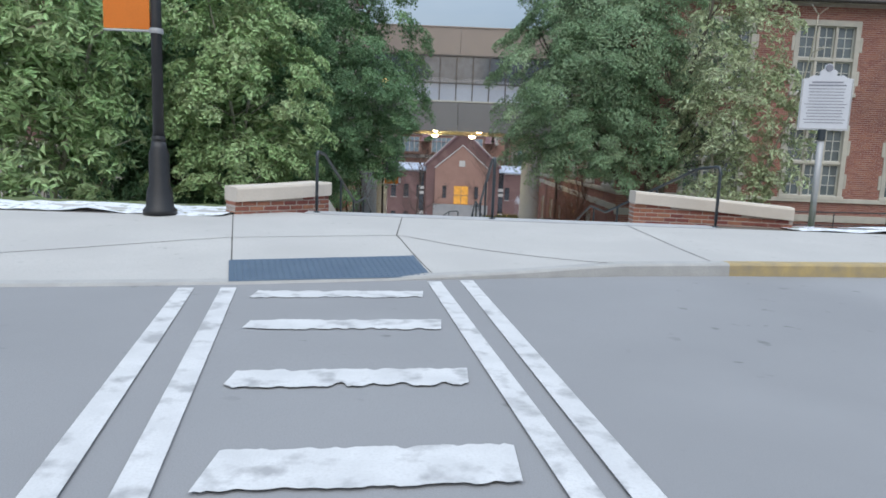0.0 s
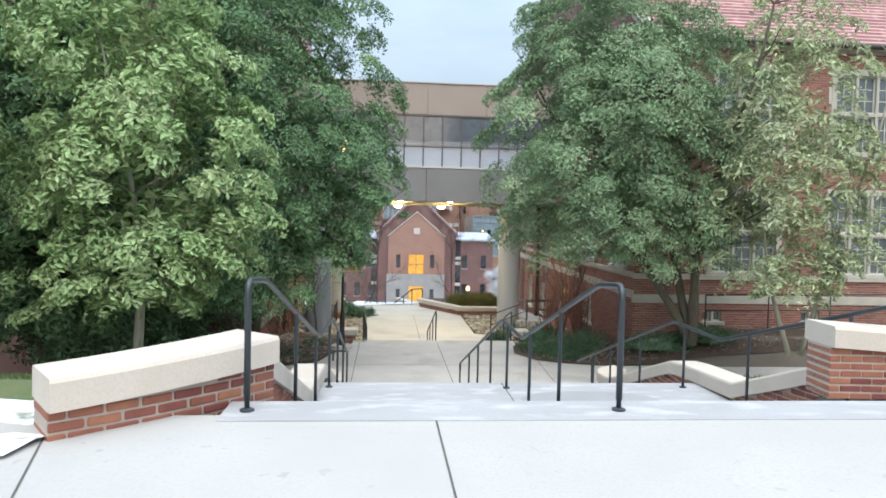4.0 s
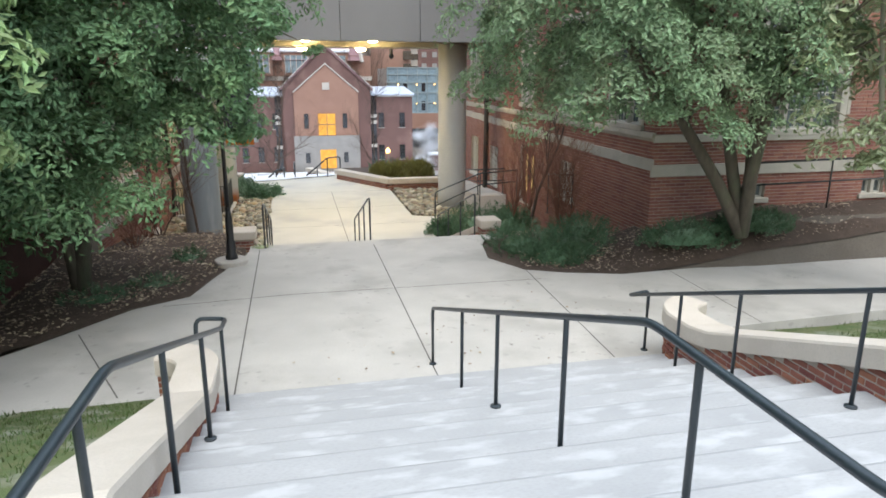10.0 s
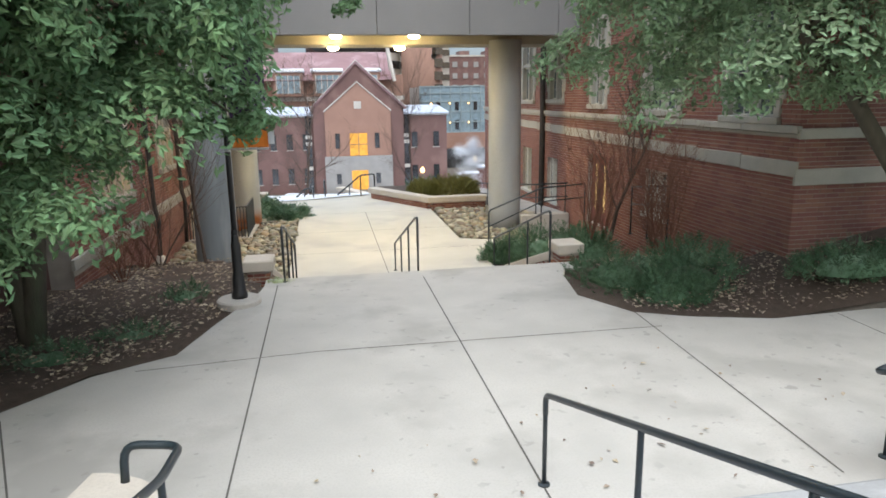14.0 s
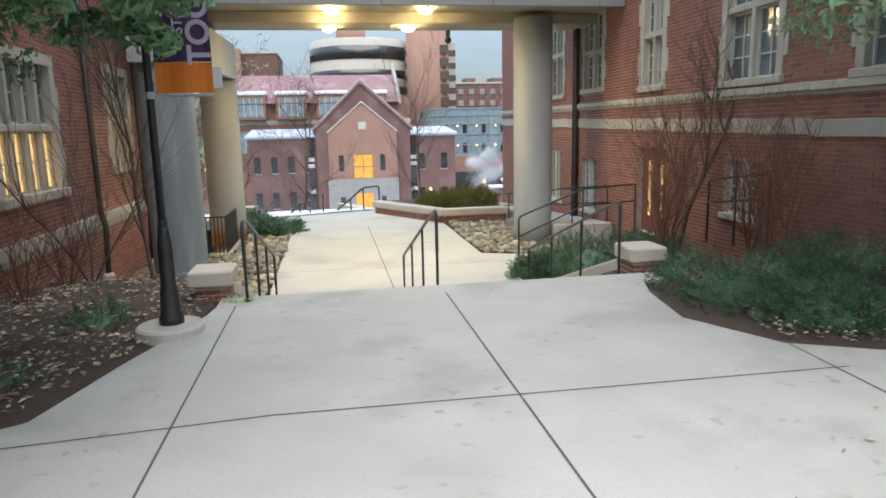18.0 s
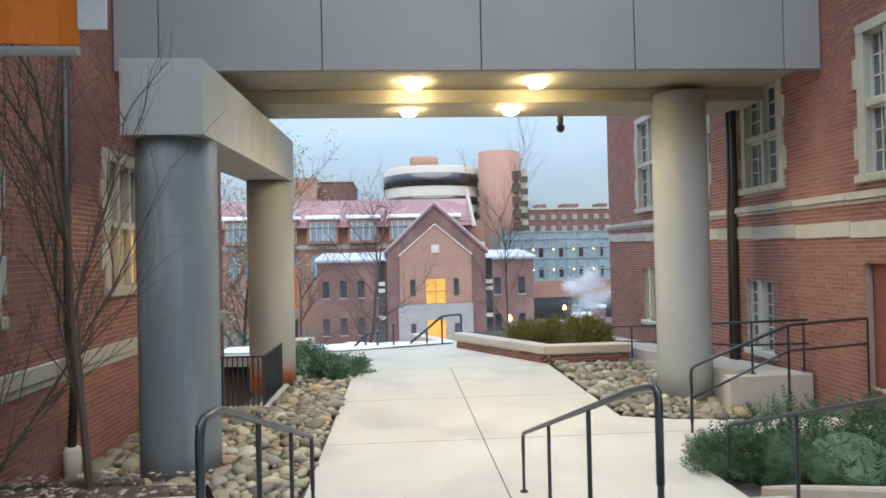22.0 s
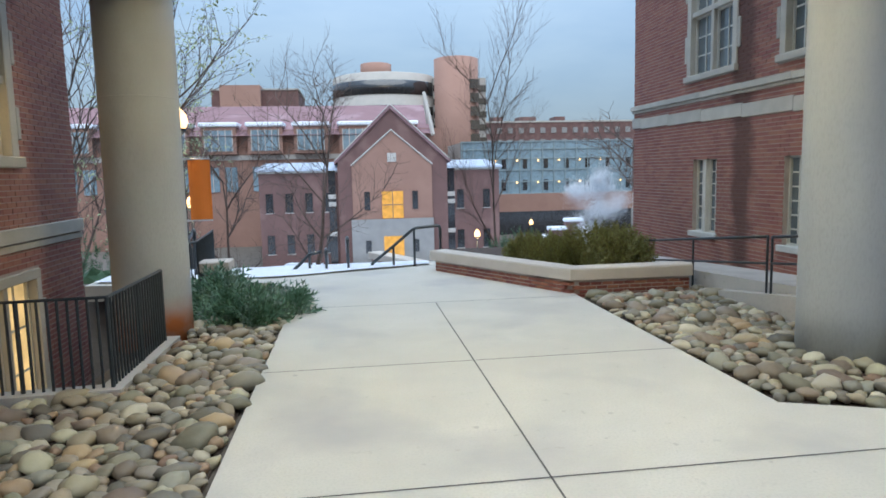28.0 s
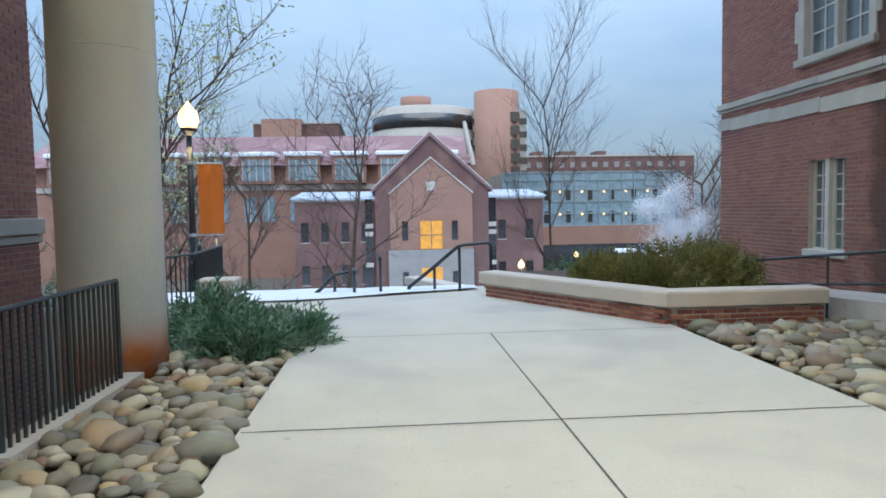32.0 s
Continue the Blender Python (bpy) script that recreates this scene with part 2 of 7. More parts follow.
M_GOLD = glow("gold_window", (1.0, 0.46, 0.08), 0.33, (0.4, 0.2, 0.03))
M_BULB = glow("lamp_bulb", (1.0, 0.82, 0.46), 60)
M_GLOBE = glow("lamp_globe", (1.0, 0.60, 0.24), 2.6)
M_SOIL = mat("leaf_mulch", (0.055, 0.038, 0.029), 0.95, 0, (0.095, 0.066, 0.052), 9, 60, 0.8, 0.0, (0.06, 0.042, 0.032), 2)
M_GRASS = mat("lawn", (0.075, 0.125, 0.04), 0.95, 0, (0.15, 0.16, 0.075), 4, 60, 0.8, 0.0, (0.27, 0.285, 0.23), 1.6)
M_BLADE = mat("grass_blade", (0.075, 0.135, 0.045), 0.8, 0, (0.125, 0.16, 0.065), 3, 40, 0.0, 0.35)
M_GROUND = mat("ground_soil", (0.10, 0.085, 0.07), 0.95, 0, (0.14, 0.12, 0.10), 1, 30, 0.4)
M_BARK = mat("bark", (0.14, 0.12, 0.095), 0.95, 0, (0.085, 0.075, 0.06), 9, 60, 0.8, 0, (0.11, 0.12, 0.08), 3, (1, 1, 0.3))
M_BARKP = mat("pale_bark", (0.44, 0.42, 0.35), 0.95, 0, (0.33, 0.31, 0.25), 7, 50, 0.6, 0, (0.24, 0.23, 0.18), 4, (1, 1, 0.3))
M_TWIG = mat("bare_twig", (0.12, 0.085, 0.07), 0.95, 0, (0.08, 0.06, 0.05), 9, 60, 0.3)
M_BERRY = mat("red_twig", (0.22, 0.105, 0.07), 0.9, 0, (0.15, 0.07, 0.05), 9, 60, 0.3)
M_LEAFD = mat("dark_leaf", (0.17, 0.30, 0.155), 0.5, 0, (0.12, 0.22, 0.12), 1.3, 12, 0.0, 0.3, (0.25, 0.40, 0.20), 0.8)
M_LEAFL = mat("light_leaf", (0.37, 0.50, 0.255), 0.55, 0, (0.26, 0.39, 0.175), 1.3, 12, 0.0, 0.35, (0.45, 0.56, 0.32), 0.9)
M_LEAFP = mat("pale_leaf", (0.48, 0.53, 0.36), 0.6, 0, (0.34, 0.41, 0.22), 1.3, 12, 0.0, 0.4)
M_LEAFR = mat("grey_green_leaf", (0.27, 0.39, 0.235), 0.5, 0, (0.19, 0.30, 0.175), 1.2, 12, 0.0, 0.3, (0.37, 0.48, 0.31), 0.8)
M_JUN = mat("juniper", (0.06, 0.125, 0.065), 0.8, 0, (0.095, 0.175, 0.10), 2.2, 20, 0.0, 0.4, (0.15, 0.235, 0.155), 1.6)
M_JUNF = mat("frosted_juniper", (0.095, 0.18, 0.105), 0.8, 0, (0.14, 0.245, 0.155), 2.2, 20, 0.0, 0.4, (0.30, 0.38, 0.34), 3.0)
M_OLIVE = mat("olive_grass", (0.22, 0.205, 0.065), 0.85, 0, (0.15, 0.16, 0.055), 2.2, 20, 0.0, 0.35)
M_DEADLEAF = mat("dead_leaf", (0.27, 0.20, 0.15), 0.9, 0, (0.40, 0.33, 0.265), 5, 30, 0.0, 0.55)
M_ROCK = mat("river_rock", (0.33, 0.285, 0.22), 0.55, 0, (0.24, 0.225, 0.19), 6, 40, 0.25, 0.38, palette=((0.30, 0.25, 0.16), (0.21, 0.19, 0.125), (0.37, 0.245, 0.13), (0.22, 0.21, 0.165), (0.45, 0.40, 0.30), (0.15, 0.143, 0.09), (0.265, 0.20, 0.135), (0.34, 0.305, 0.21)))
M_ORANGE = mat("orange_banner", (0.70, 0.19, 0.02), 0.7, 0, (0.62, 0.16, 0.015), 1.5, 60, 0.05)
M_PURPLE = mat("purple_banner", (0.035, 0.018, 0.06), 0.6, 0, (0.085, 0.03, 0.12), 3, 60, 0.05, 0, (0.015, 0.012, 0.03), 3)
M_LILAC = mat("lilac_print", (0.50, 0.45, 0.56), 0.7, 0, (0.43, 0.38, 0.50), 3, 60, 0.05)
M_WHITE = mat("white_board", (0.60, 0.62, 0.66), 0.6, 0, (0.54, 0.56, 0.61), 2, 60, 0.05)
M_GREYTXT = mat("grey_lettering", (0.25, 0.26, 0.30), 0.7, 0, (0.2, 0.21, 0.25), 3, 60, 0.05)
M_GALV = mat("grey_post", (0.42, 0.43, 0.44), 0.5, 0.3, (0.35, 0.36, 0.37), 4, 50, 0.1)
M_JOINT = mat("joint_shadow", (0.12, 0.115, 0.105), 0.95, 0, (0.09, 0.085, 0.08), 5, 50, 0.1)
M_STEAM = mat("snow_bank", (0.66, 0.70, 0.76), 0.9, 0, (0.55, 0.60, 0.68), 1, 10, 0.1)
M_VAPOUR = mat("water_vapour", (0.85, 0.87, 0.90), 0.95, 0, (0.80, 0.83, 0.88), 1, 10, 0.0)
M_CURTAIN = glass_mat("far_glass", (0.17, 0.24, 0.28), 0.2)
M_TEAL = mat("teal_frame", (0.26, 0.33, 0.35), 0.5, 0.2, (0.22, 0.28, 0.30), 1, 10, 0.05)
M_BASESTONE = mat("grey_base_stone", (0.31, 0.30, 0.29), 0.9, 0, (0.25, 0.245, 0.24), 1.2, 20, 0.1)
M_DARKPANE = glass_mat("dark_pane", (0.02, 0.02, 0.022), 0.15)
M_DAMP = mat("damp_concrete", (0.33, 0.335, 0.34), 0.7, 0, (0.29, 0.295, 0.30), 2.0, 40, 0.08)
M_CABLE = mat("downpipe", (0.035, 0.03, 0.03), 0.5, 0.2, (0.05, 0.045, 0.04), 5, 50, 0.05)



def leafy(*mats):
    """Lets light pass through leaves."""
    for m in mats:
        n, l = m.node_tree.nodes, m.node_tree.links
        b = n["Principled BSDF"]
        b.inputs["Roughness"].default_value, b.inputs["Specular IOR Level"].default_value = 0.65, 0.3
        tr, mx = n.new("ShaderNodeBsdfTranslucent"), n.new("ShaderNodeMixShader")
        l.new(b.inputs["Base Color"].links[0].from_socket, tr.inputs["Color"])
        mx.inputs["Fac"].default_value = 0.16
        l.new(b.outputs[0], mx.inputs[1])
        l.new(tr.outputs[0], mx.inputs[2])
        l.new(mx.outputs[0], n["Material Output"].inputs["Surface"])


leafy(M_LEAFD, M_LEAFL, M_LEAFP, M_LEAFR, M_JUN, M_JUNF, M_OLIVE, M_BLADE, M_VAPOUR)


def damp_streak(m, y, half, strength):
    """A damp stain running down a wall: a soft-edged upright band at y, broken up by noise."""
    n, l = m.node_tree.nodes, m.node_tree.links
    b = n["Principled BSDF"]
    src = b.inputs["Base Color"].links[0].from_socket
    geo, sep = n.new("ShaderNodeNewGeometry"), n.new("ShaderNodeSeparateXYZ")
    l.new(geo.outputs["Position"], sep.inputs[0])
    off, dist, near, grain, fac = (n.new("ShaderNodeMath") for _ in range(5))
    off.operation, dist.operation, grain.operation, fac.operation, near.operation = "SUBTRACT", "ABSOLUTE", "MULTIPLY_ADD", "MULTIPLY", "SUBTRACT"
    l.new(sep.outputs["Y"], off.inputs[0])
    off.inputs[1].default_value = y * UNIT
    l.new(off.outputs[0], dist.inputs[0])
    tex = n.new("ShaderNodeTexNoise")
    tex.inputs["Scale"].default_value = 2.2
    l.new(geo.outputs["Position"], tex.inputs["Vector"])
    l.new(tex.outputs["Fac"], grain.inputs[0])
    grain.inputs[1].default_value, grain.inputs[2].default_value = 0.5, -0.25
    l.new(dist.outputs[0], near.inputs[0])
    l.new(grain.outputs[0], near.inputs[1])
    rng = n.new("ShaderNodeMapRange")
    rng.inputs["From Min"].default_value, rng.inputs["From Max"].default_value = half * UNIT * 1.35, half * UNIT * 0.6
    l.new(near.outputs[0], rng.inputs["Value"])
    l.new(rng.outputs["Result"], fac.inputs[0])
    fac.inputs[1].default_value = strength
    mix = n.new("ShaderNodeMixRGB")
    l.new(fac.outputs[0], mix.inputs["Fac"])
    l.new(src, mix.inputs["Color1"])
    mix.inputs["Color2"].default_value = (0.07, 0.035, 0.028, 1)
    l.new(mix.outputs["Color"], b.inputs["Base Color"])


damp_streak(M_BRICKW, 37.1, 0.3, 0.75)
damp_streak(M_MORTAR, 37.1, 0.3, 0.75)


# ---------- mesh building ----------
class Mesh:
    def __init__(self):
        self.v, self.f = [], []

    def add(self, verts, faces):
        k = len(self.v)
        self.v += [tuple(p) for p in verts]
        self.f += [tuple(i + k for i in fc) for fc in faces]
        return self

    def box(self, x0, x1, y0, y1, z0, z1, c=0.0):
        if c <= 0:
            v = [(x, y, z) for z in (z0, z1) for y in (y0, y1) for x in (x0, x1)]
            return self.add(v, [(0, 2, 3, 1), (4, 5, 7, 6), (0, 1, 5, 4), (2, 6, 7, 3), (0, 4, 6, 2), (1, 3, 7, 5)])
        ring = [(x0 + c, y0), (x1 - c, y0), (x1, y0 + c), (x1, y1 - c), (x1 - c, y1), (x0 + c, y1), (x0, y1 - c), (x0, y0 + c)]
        inner = [(min(max(x, x0 + c), x1 - c), min(max(y, y0 + c), y1 - c)) for x, y in ring]
        v = [(x, y, z0) for x, y in inner] + [(x, y, z0 + c) for x, y in ring] + [(x, y, z1 - c) for x, y in ring] + [(x, y, z1) for x, y in inner]
        f = [tuple(range(7, -1, -1)), tuple(range(24, 32))]
        for k in range(3):
            f += [(k * 8 + i, k * 8 + (i + 1) % 8, k * 8 + 8 + (i + 1) % 8, k * 8 + 8 + i) for i in range(8)]
        return self.add(v, f)

    def prism(self, pts, z0, z1):
        """A flat polygon (counter-clockwise) drawn up; z0 and z1 are numbers or functions of x, y."""
        n = len(pts)
        zb = z0 if callable(z0) else (lambda x, y: z0)
        zt = z1 if callable(z1) else (lambda x, y: z1)
        v = [(x, y, zb(x, y)) for x, y in pts] + [(x, y, zt(x, y)) for x, y in pts]
        return self.add(v, [tuple(range(n - 1, -1, -1)), tuple(range(n, 2 * n))] + [(i, (i + 1) % n, n + (i + 1) % n, n + i) for i in range(n)])

    def tube(self, pts, r, n=8, r2=None):
        """A round bar along a line of points, thinning to r2."""
        pts = [Vector(p) for p in pts]
        r2 = r if r2 is None else r2
        rings, ref = [], None
        for i, p in enumerate(pts):
            d = (pts[min(i + 1, len(pts) - 1)] - pts[max(i - 1, 0)]).normalized()
            if ref is None:
                ref = d.orthogonal().normalized()
            ref = (ref - d * ref.dot(d)).normalized()
            s = d.cross(ref)
            rad = r + (r2 - r) * i / max(len(pts) - 1, 1)
            rings.append([p + (ref * math.cos(a) + s * math.sin(a)) * rad for a in [2 * math.pi * k / n for k in range(n)]])
        v = [q for ring in rings for q in ring]
        f = [(i * n + k, i * n + (k + 1) % n, (i + 1) * n + (k + 1) % n, (i + 1) * n + k) for i in range(len(pts) - 1) for k in range(n)]
        f += [tuple(range(n - 1, -1, -1)), tuple(range((len(pts) - 1) * n, len(pts) * n))]
        return self.add(v, f)

    def lathe(self, cx, cy, prof, n=24):
        v = [(cx + r * math.cos(2 * math.pi * k / n), cy + r * math.sin(2 * math.pi * k / n), z) for r, z in prof for k in range(n)]
        f = [(i * n + k, i * n + (k + 1) % n, (i + 1) * n + (k + 1) % n, (i + 1) * n + k) for i in range(len(prof) - 1) for k in range(n)]
        f += [tuple(range(n - 1, -1, -1)), tuple(range((len(prof) - 1) * n, len(prof) * n))]
        return self.add(v, f)

    def data(self, name, material, smooth=False):
        me = bpy.data.meshes.new(name)
        me.from_pydata(self.v, [], self.f)
        me.materials.append(material)
        if smooth:
            me.polygons.foreach_set("use_smooth", [True] * len(me.polygons))
        me.update()
        return me

    def moved(self, m):
        self.v = [tuple(m @ Vector(p)) for p in self.v]
        return self


def part(name, mesh, material, parent=None, label="", smooth=False):
    """Links a mesh as ONE object under a thing or a part."""
    ob = new(name, mesh.data(name, material, smooth))
    if parent:
        ob.parent = parent
    if label:
        tagged(ob, label)
    return ob


def thing(name, label, category, group="", kind="", at=(0, 0, 0)):
    ob = new(name)
    ob.location = at
    ob.empty_display_size = 0.2
    return tagged(ob, label, category, group, kind)


def setting(name, mesh, material, label, category, smooth=False):
    return tagged(part(name, mesh, material, None, "", smooth), label, category, "", "structure")


def soft_line(pts, r=0.09, n=4):
    """Rounds the corners of a line of points."""
    pts = [Vector(p) for p in pts]
    out = [pts[0]]
    for a, b, c in zip(pts, pts[1:], pts[2:]):
        d1, d2 = (a - b), (c - b)
        k = min(r, d1.length * 0.45, d2.length * 0.45)
        p, q = b + d1.normalized() * k, b + d2.normalized() * k
        out += [(1 - s) ** 2 * p + 2 * s * (1 - s) * b + s * s * q for s in [i / n for i in range(n + 1)]]
    return out + [pts[-1]]


def wall_with_holes(mesh, along, fixed, thick, a0, a1, z0, z1, holes):
    """A wall slab along 'x' or 'y' with rectangular openings (a0, a1, z0, z1) through it."""
    cuts = sorted({a0, a1, *[h[0] for h in holes], *[h[1] for h in holes]})
    for s, e in zip(cuts, cuts[1:]):
        m = (s + e) / 2
        spans, z = [], z0
        for h in sorted([h for h in holes if h[0] < m < h[1]], key=lambda h: h[2]):
            spans.append((z, h[2]))
            z = h[3]
        spans.append((z, z1))
        for lo, hi in spans:
            if hi - lo > 0.001:
                if along == "x":
                    mesh.box(s, e, min(fixed, fixed + thick), max(fixed, fixed + thick), lo, hi)
                else:
                    mesh.box(min(fixed, fixed + thick), max(fixed, fixed + thick), s, e, lo, hi)
    return mesh


# ---------- plan: heights and lines ----------
Z_TOP, Z_LAND, Z_PLAZA, Z_WALK = -0.27, -1.15, -2.66, -3.69
Y_TOP, Y_LAND0, Y_LAND1, Y_FOOT = 8.95, 11.68, 13.0, 17.25
Y_LOW0, Y_LOW1 = 24.22, 27.37
X_L, X_R = 0.62, 5.72
Z_ROAD = -0.49


def lerp_table(v, table):
    for (a, za), (b, zb) in zip(table, table[1:]):
        if v <= b:
            s = max(0.0, (v - a) / (b - a))
            return za + (zb - za) * s
    return table[-1][1]


def ground_z(x, y):
    side = [(-400, -0.62), (8.5, -0.62), (9.0, -0.33), (9.5, -0.33), (13.5, -1.25), (17.6, -2.70), (24.2, -2.74), (27.6, -3.76), (40.5, -3.78), (45, -5.4), (60, -8.9), (400, -8.9)]
    z = lerp_table(y, side)
    if x < 0.3 and 24.2 < y < 27.6:
        z = lerp_table(y, [(24.2, -2.74), (26.85, -2.98), (27.1, -3.5), (27.6, -3.76)])
    if x < -1.45 and 29.5 < y < 40:
        z = min(z, lerp_table(x, [(-2.3, -5.9), (-1.45, -4.0)]))
    if x < -2.0 and 12 < y < 24.5:
        z -= 0.55 * min(1.0, (-2.0 - x) / 4.0) * min(1.0, (y - 12) / 5)
    if x < -3.0 and 17.5 < y < 24.7:
        z -= 1.9 * min(1.0, (-3.0 - x) / 2.0) * min(1.0, (y - 17.5) / 5.5)
    if x > 7.0 and 20.7 < y < 23:
        z += 0.8 * min(1.0, (x - 7.0) / 3.0) * min(1.0, (y - 20.7) / 0.9)
    if x > 6.0 and 17.9 < y < 20.75:
        z = -2.85
    return z


def grid_axis(a, b, fine0, fine1, step):
    pts = list(np.arange(fine0, fine1 + 1e-6, step))
    lo, hi = [], []
    v, s = fine0, step
    while v > a:
        s *= 1.7
        v -= s
        lo.append(max(v, a))
    v, s = fine1, step
    while v < b:
        s *= 1.7
        v += s
        hi.append(min(v, b))
    return lo[::-1] + [float(p) for p in pts] + hi


def terrain():
    xs, ys = grid_axis(-900, 900, -14, 22, 0.5), grid_axis(-500, 1500, 4, 46, 0.5)
    m = Mesh()
    m.v = [(x, y, ground_z(x, y) + 0.03 * noise.noise((x * 0.7, y * 0.7, 0)) - (1.2 if X_L + 0.1 < x < X_R - 0.1 and 8.9 < y < 17.6 else 0)) for y in ys for x in xs]
    n = len(xs)
    m.f = [(j * n + i, j * n + i + 1, (j + 1) * n + i + 1, (j + 1) * n + i) for j in range(len(ys) - 1) for i in range(n - 1)]
    return setting("ground", m, M_GROUND, "brown winter ground sloping down through the campus", "ground", True)


def patch(name, pts, material, label, category, lift=0.02, step=0.45, rough=0.02, zf=ground_z):
    """A sheet laid on the ground inside an outline."""
    xs, ys = [p[0] for p in pts], [p[1] for p in pts]

    def inside(x, y):
        c = False
        for (x1, y1), (x2, y2) in zip(pts, pts[1:] + pts[:1]):
            if (y1 > y) != (y2 > y) and x < (x2 - x1) * (y - y1) / (y2 - y1) + x1:
                c = not c
        return c

    bm = bmesh.new()
    bm.faces.new([bm.verts.new((x, y, 0)) for x, y in pts])
    for axis, lo, hi in ((0, min(xs), max(xs)), (1, min(ys), max(ys))):
        k = lo + step
        while k < hi:
            co, no = ((k, 0, 0), (1, 0, 0)) if axis == 0 else ((0, k, 0), (0, 1, 0))
            bmesh.ops.bisect_plane(bm, geom=bm.verts[:] + bm.edges[:] + bm.faces[:], plane_co=co, plane_no=no)
            k += step
    for v in bm.verts:
        v.co.z = zf(v.co.x, v.co.y) + lift + rough * noise.noise((v.co.x * 2.1, v.co.y * 2.1, 5))
    me = bpy.data.meshes.new(name)
    bm.to_mesh(me)
    bm.free()
    me.materials.append(material)
    me.polygons.foreach_set("use_smooth", [True] * len(me.polygons))
    ob = new(name, me)
    tagged(ob, label, category, "", "structure")
    return ob, inside


terrain()

# street: road, kerb, pavement
KERB = [(-60, -6.0), (-14, 2.0), (-4.5, 3.5), (-0.75, 4.33), (0.74, 4.7), (2.34, 5.24), (4.0, 5.74), (5.08, 5.98), (7.0, 6.27), (14, 7.2), (60, 13.0)]


def kerb_y(x):
    return lerp_table(x, KERB)


def pave_z(x, y):
    """Pavement falls to the kerb ramp in line with the crossing."""
    back = lerp_table(y, [(4.0, -0.41), (5.7, -0.385), (7.0, -0.345), (8.45, Z_TOP - 0.006), (9.1, Z_TOP - 0.006)])
    t = min(1.0, max(0.0, 1 - (x - 2.4) / 1.6)) * max(0.0, 1 - (y - kerb_y(x)) / 1.8)
    return back + (-0.478 - back) * t


road = Mesh()
rx = list(np.linspace(-60, 60, 61))
road.v = [(x, y if k else kerb_y(x) + 0.05, Z_ROAD - 0.02 * k) for x in rx for k, y in ((1, -30.0), (1, -12.0), (1, -3.0), (0, 0))]
road.f = [(i * 4 + k, (i + 1) * 4 + k, (i + 1) * 4 + k + 1, i * 4 + k + 1) for i in range(len(rx) - 1) for k in range(3)]
setting("road", road, M_ROAD, "grey worn asphalt street with a painted crossing", "road")

pave = Mesh()
px_ = sorted({*[float(v) for v in np.linspace(-60, 60, 61)], *[float(v) for v in np.linspace(-4, 8, 49)]})
cols = 14
for x in px_:
    y0 = kerb_y(x) + 0.16
    for k in range(cols):
        y = y0 + (Y_TOP - 0.32 - y0) * k / (cols - 1) if -3 < x < 9.5 else y0 + (8.7 - y0 if y0 < 8 else 3.0) * k / (cols - 1)
        pave.v.append((x, y, pave_z(x, y)))
pave.f = [(i * cols + k, (i + 1) * cols + k, (i + 1) * cols + k + 1, i * cols + k + 1) for i in range(len(px_) - 1) for k in range(cols - 1)]
pavement = setting("pavement", pave, M_PAVE, "pale concrete pavement dropping to a kerb ramp", "pavement", True)

for name, x0, x1, material, label in (("kerb", -60, 5.2, M_KERB, "low grey concrete kerb"), ("yellow_kerb", 5.2, 60, M_KERBY, "worn yellow painted kerb")):
    k = Mesh()
    xs = [x0 + (x1 - x0) * i / 60 for i in range(61)]
    for x in xs:
        y = kerb_y(x)
        z = pave_z(x, y + 0.16) + 0.003
        k.v += [(x, y, Z_ROAD - 0.1), (x, y + 0.012, z - 0.02), (x, y + 0.03, z), (x, y + 0.17, z)]
    k.f = [(i * 4 + j, (i + 1) * 4 + j, (i + 1) * 4 + j + 1, i * 4 + j + 1) for i in range(60) for j in range(3)]
    setting(name, k, material, label, "kerb")


def strip(pts, width, material, name, parent, z, h=0.004):
    """A painted or sawn line along points on a surface z(x, y)."""
    m = Mesh()
    for i, (x, y) in enumerate(pts):
        a, b = pts[max(i - 1, 0)], pts[min(i + 1, len(pts) - 1)]
        d = Vector((b[0] - a[0], b[1] - a[1], 0)).normalized()
        nx, ny = -d.y * width / 2, d.x * width / 2
        m.v += [(x + nx, y + ny, z(x + nx, y + ny) + h), (x - nx, y - ny, z(x - nx, y - ny) + h)]
    m.f = [(2 * i + 1, 2 * i + 3, 2 * i + 2, 2 * i) for i in range(len(pts) - 1)]
    return part(name, m, material, parent)


def straight(a, b, n=10):
    return [(a[0] + (b[0] - a[0]) * i / n, a[1] + (b[1] - a[1]) * i / n) for i in range(n + 1)]


road_z = lambda x, y: Z_ROAD + (0.0 if y > 0 else -0.02)
crossing = thing("crossing_marking", "worn white painted crosswalk lines and bars on asphalt", "road marking", kind="structure")
CROSS = dict(lines=[((0.489, 4.55), (1.19, 1.522)), ((0.788, 4.61), (1.455, 1.539)), ((2.34, 5.16), (2.865, 1.637)), ((2.617, 5.26), (3.065, 1.652))],
             bars=[(1.03, 2.26, 4.42, 0.26, 0.17), (1.22, 2.40, 3.57, 0.26, 0.145), (1.42, 2.53, 2.61, 0.26, 0.14), (1.62, 2.67, 1.73, 0.31, 0.13), (1.75, 2.85, 0.6, 0.3, 0.05)])
for a, b in CROSS["lines"]:
    strip(straight(a, (a[0] + (b[0] - a[0]) * 2.5, a[1] + (b[1] - a[1]) * 2.5)), 0.115, M_PAINT, "painted_line", crossing, road_z)
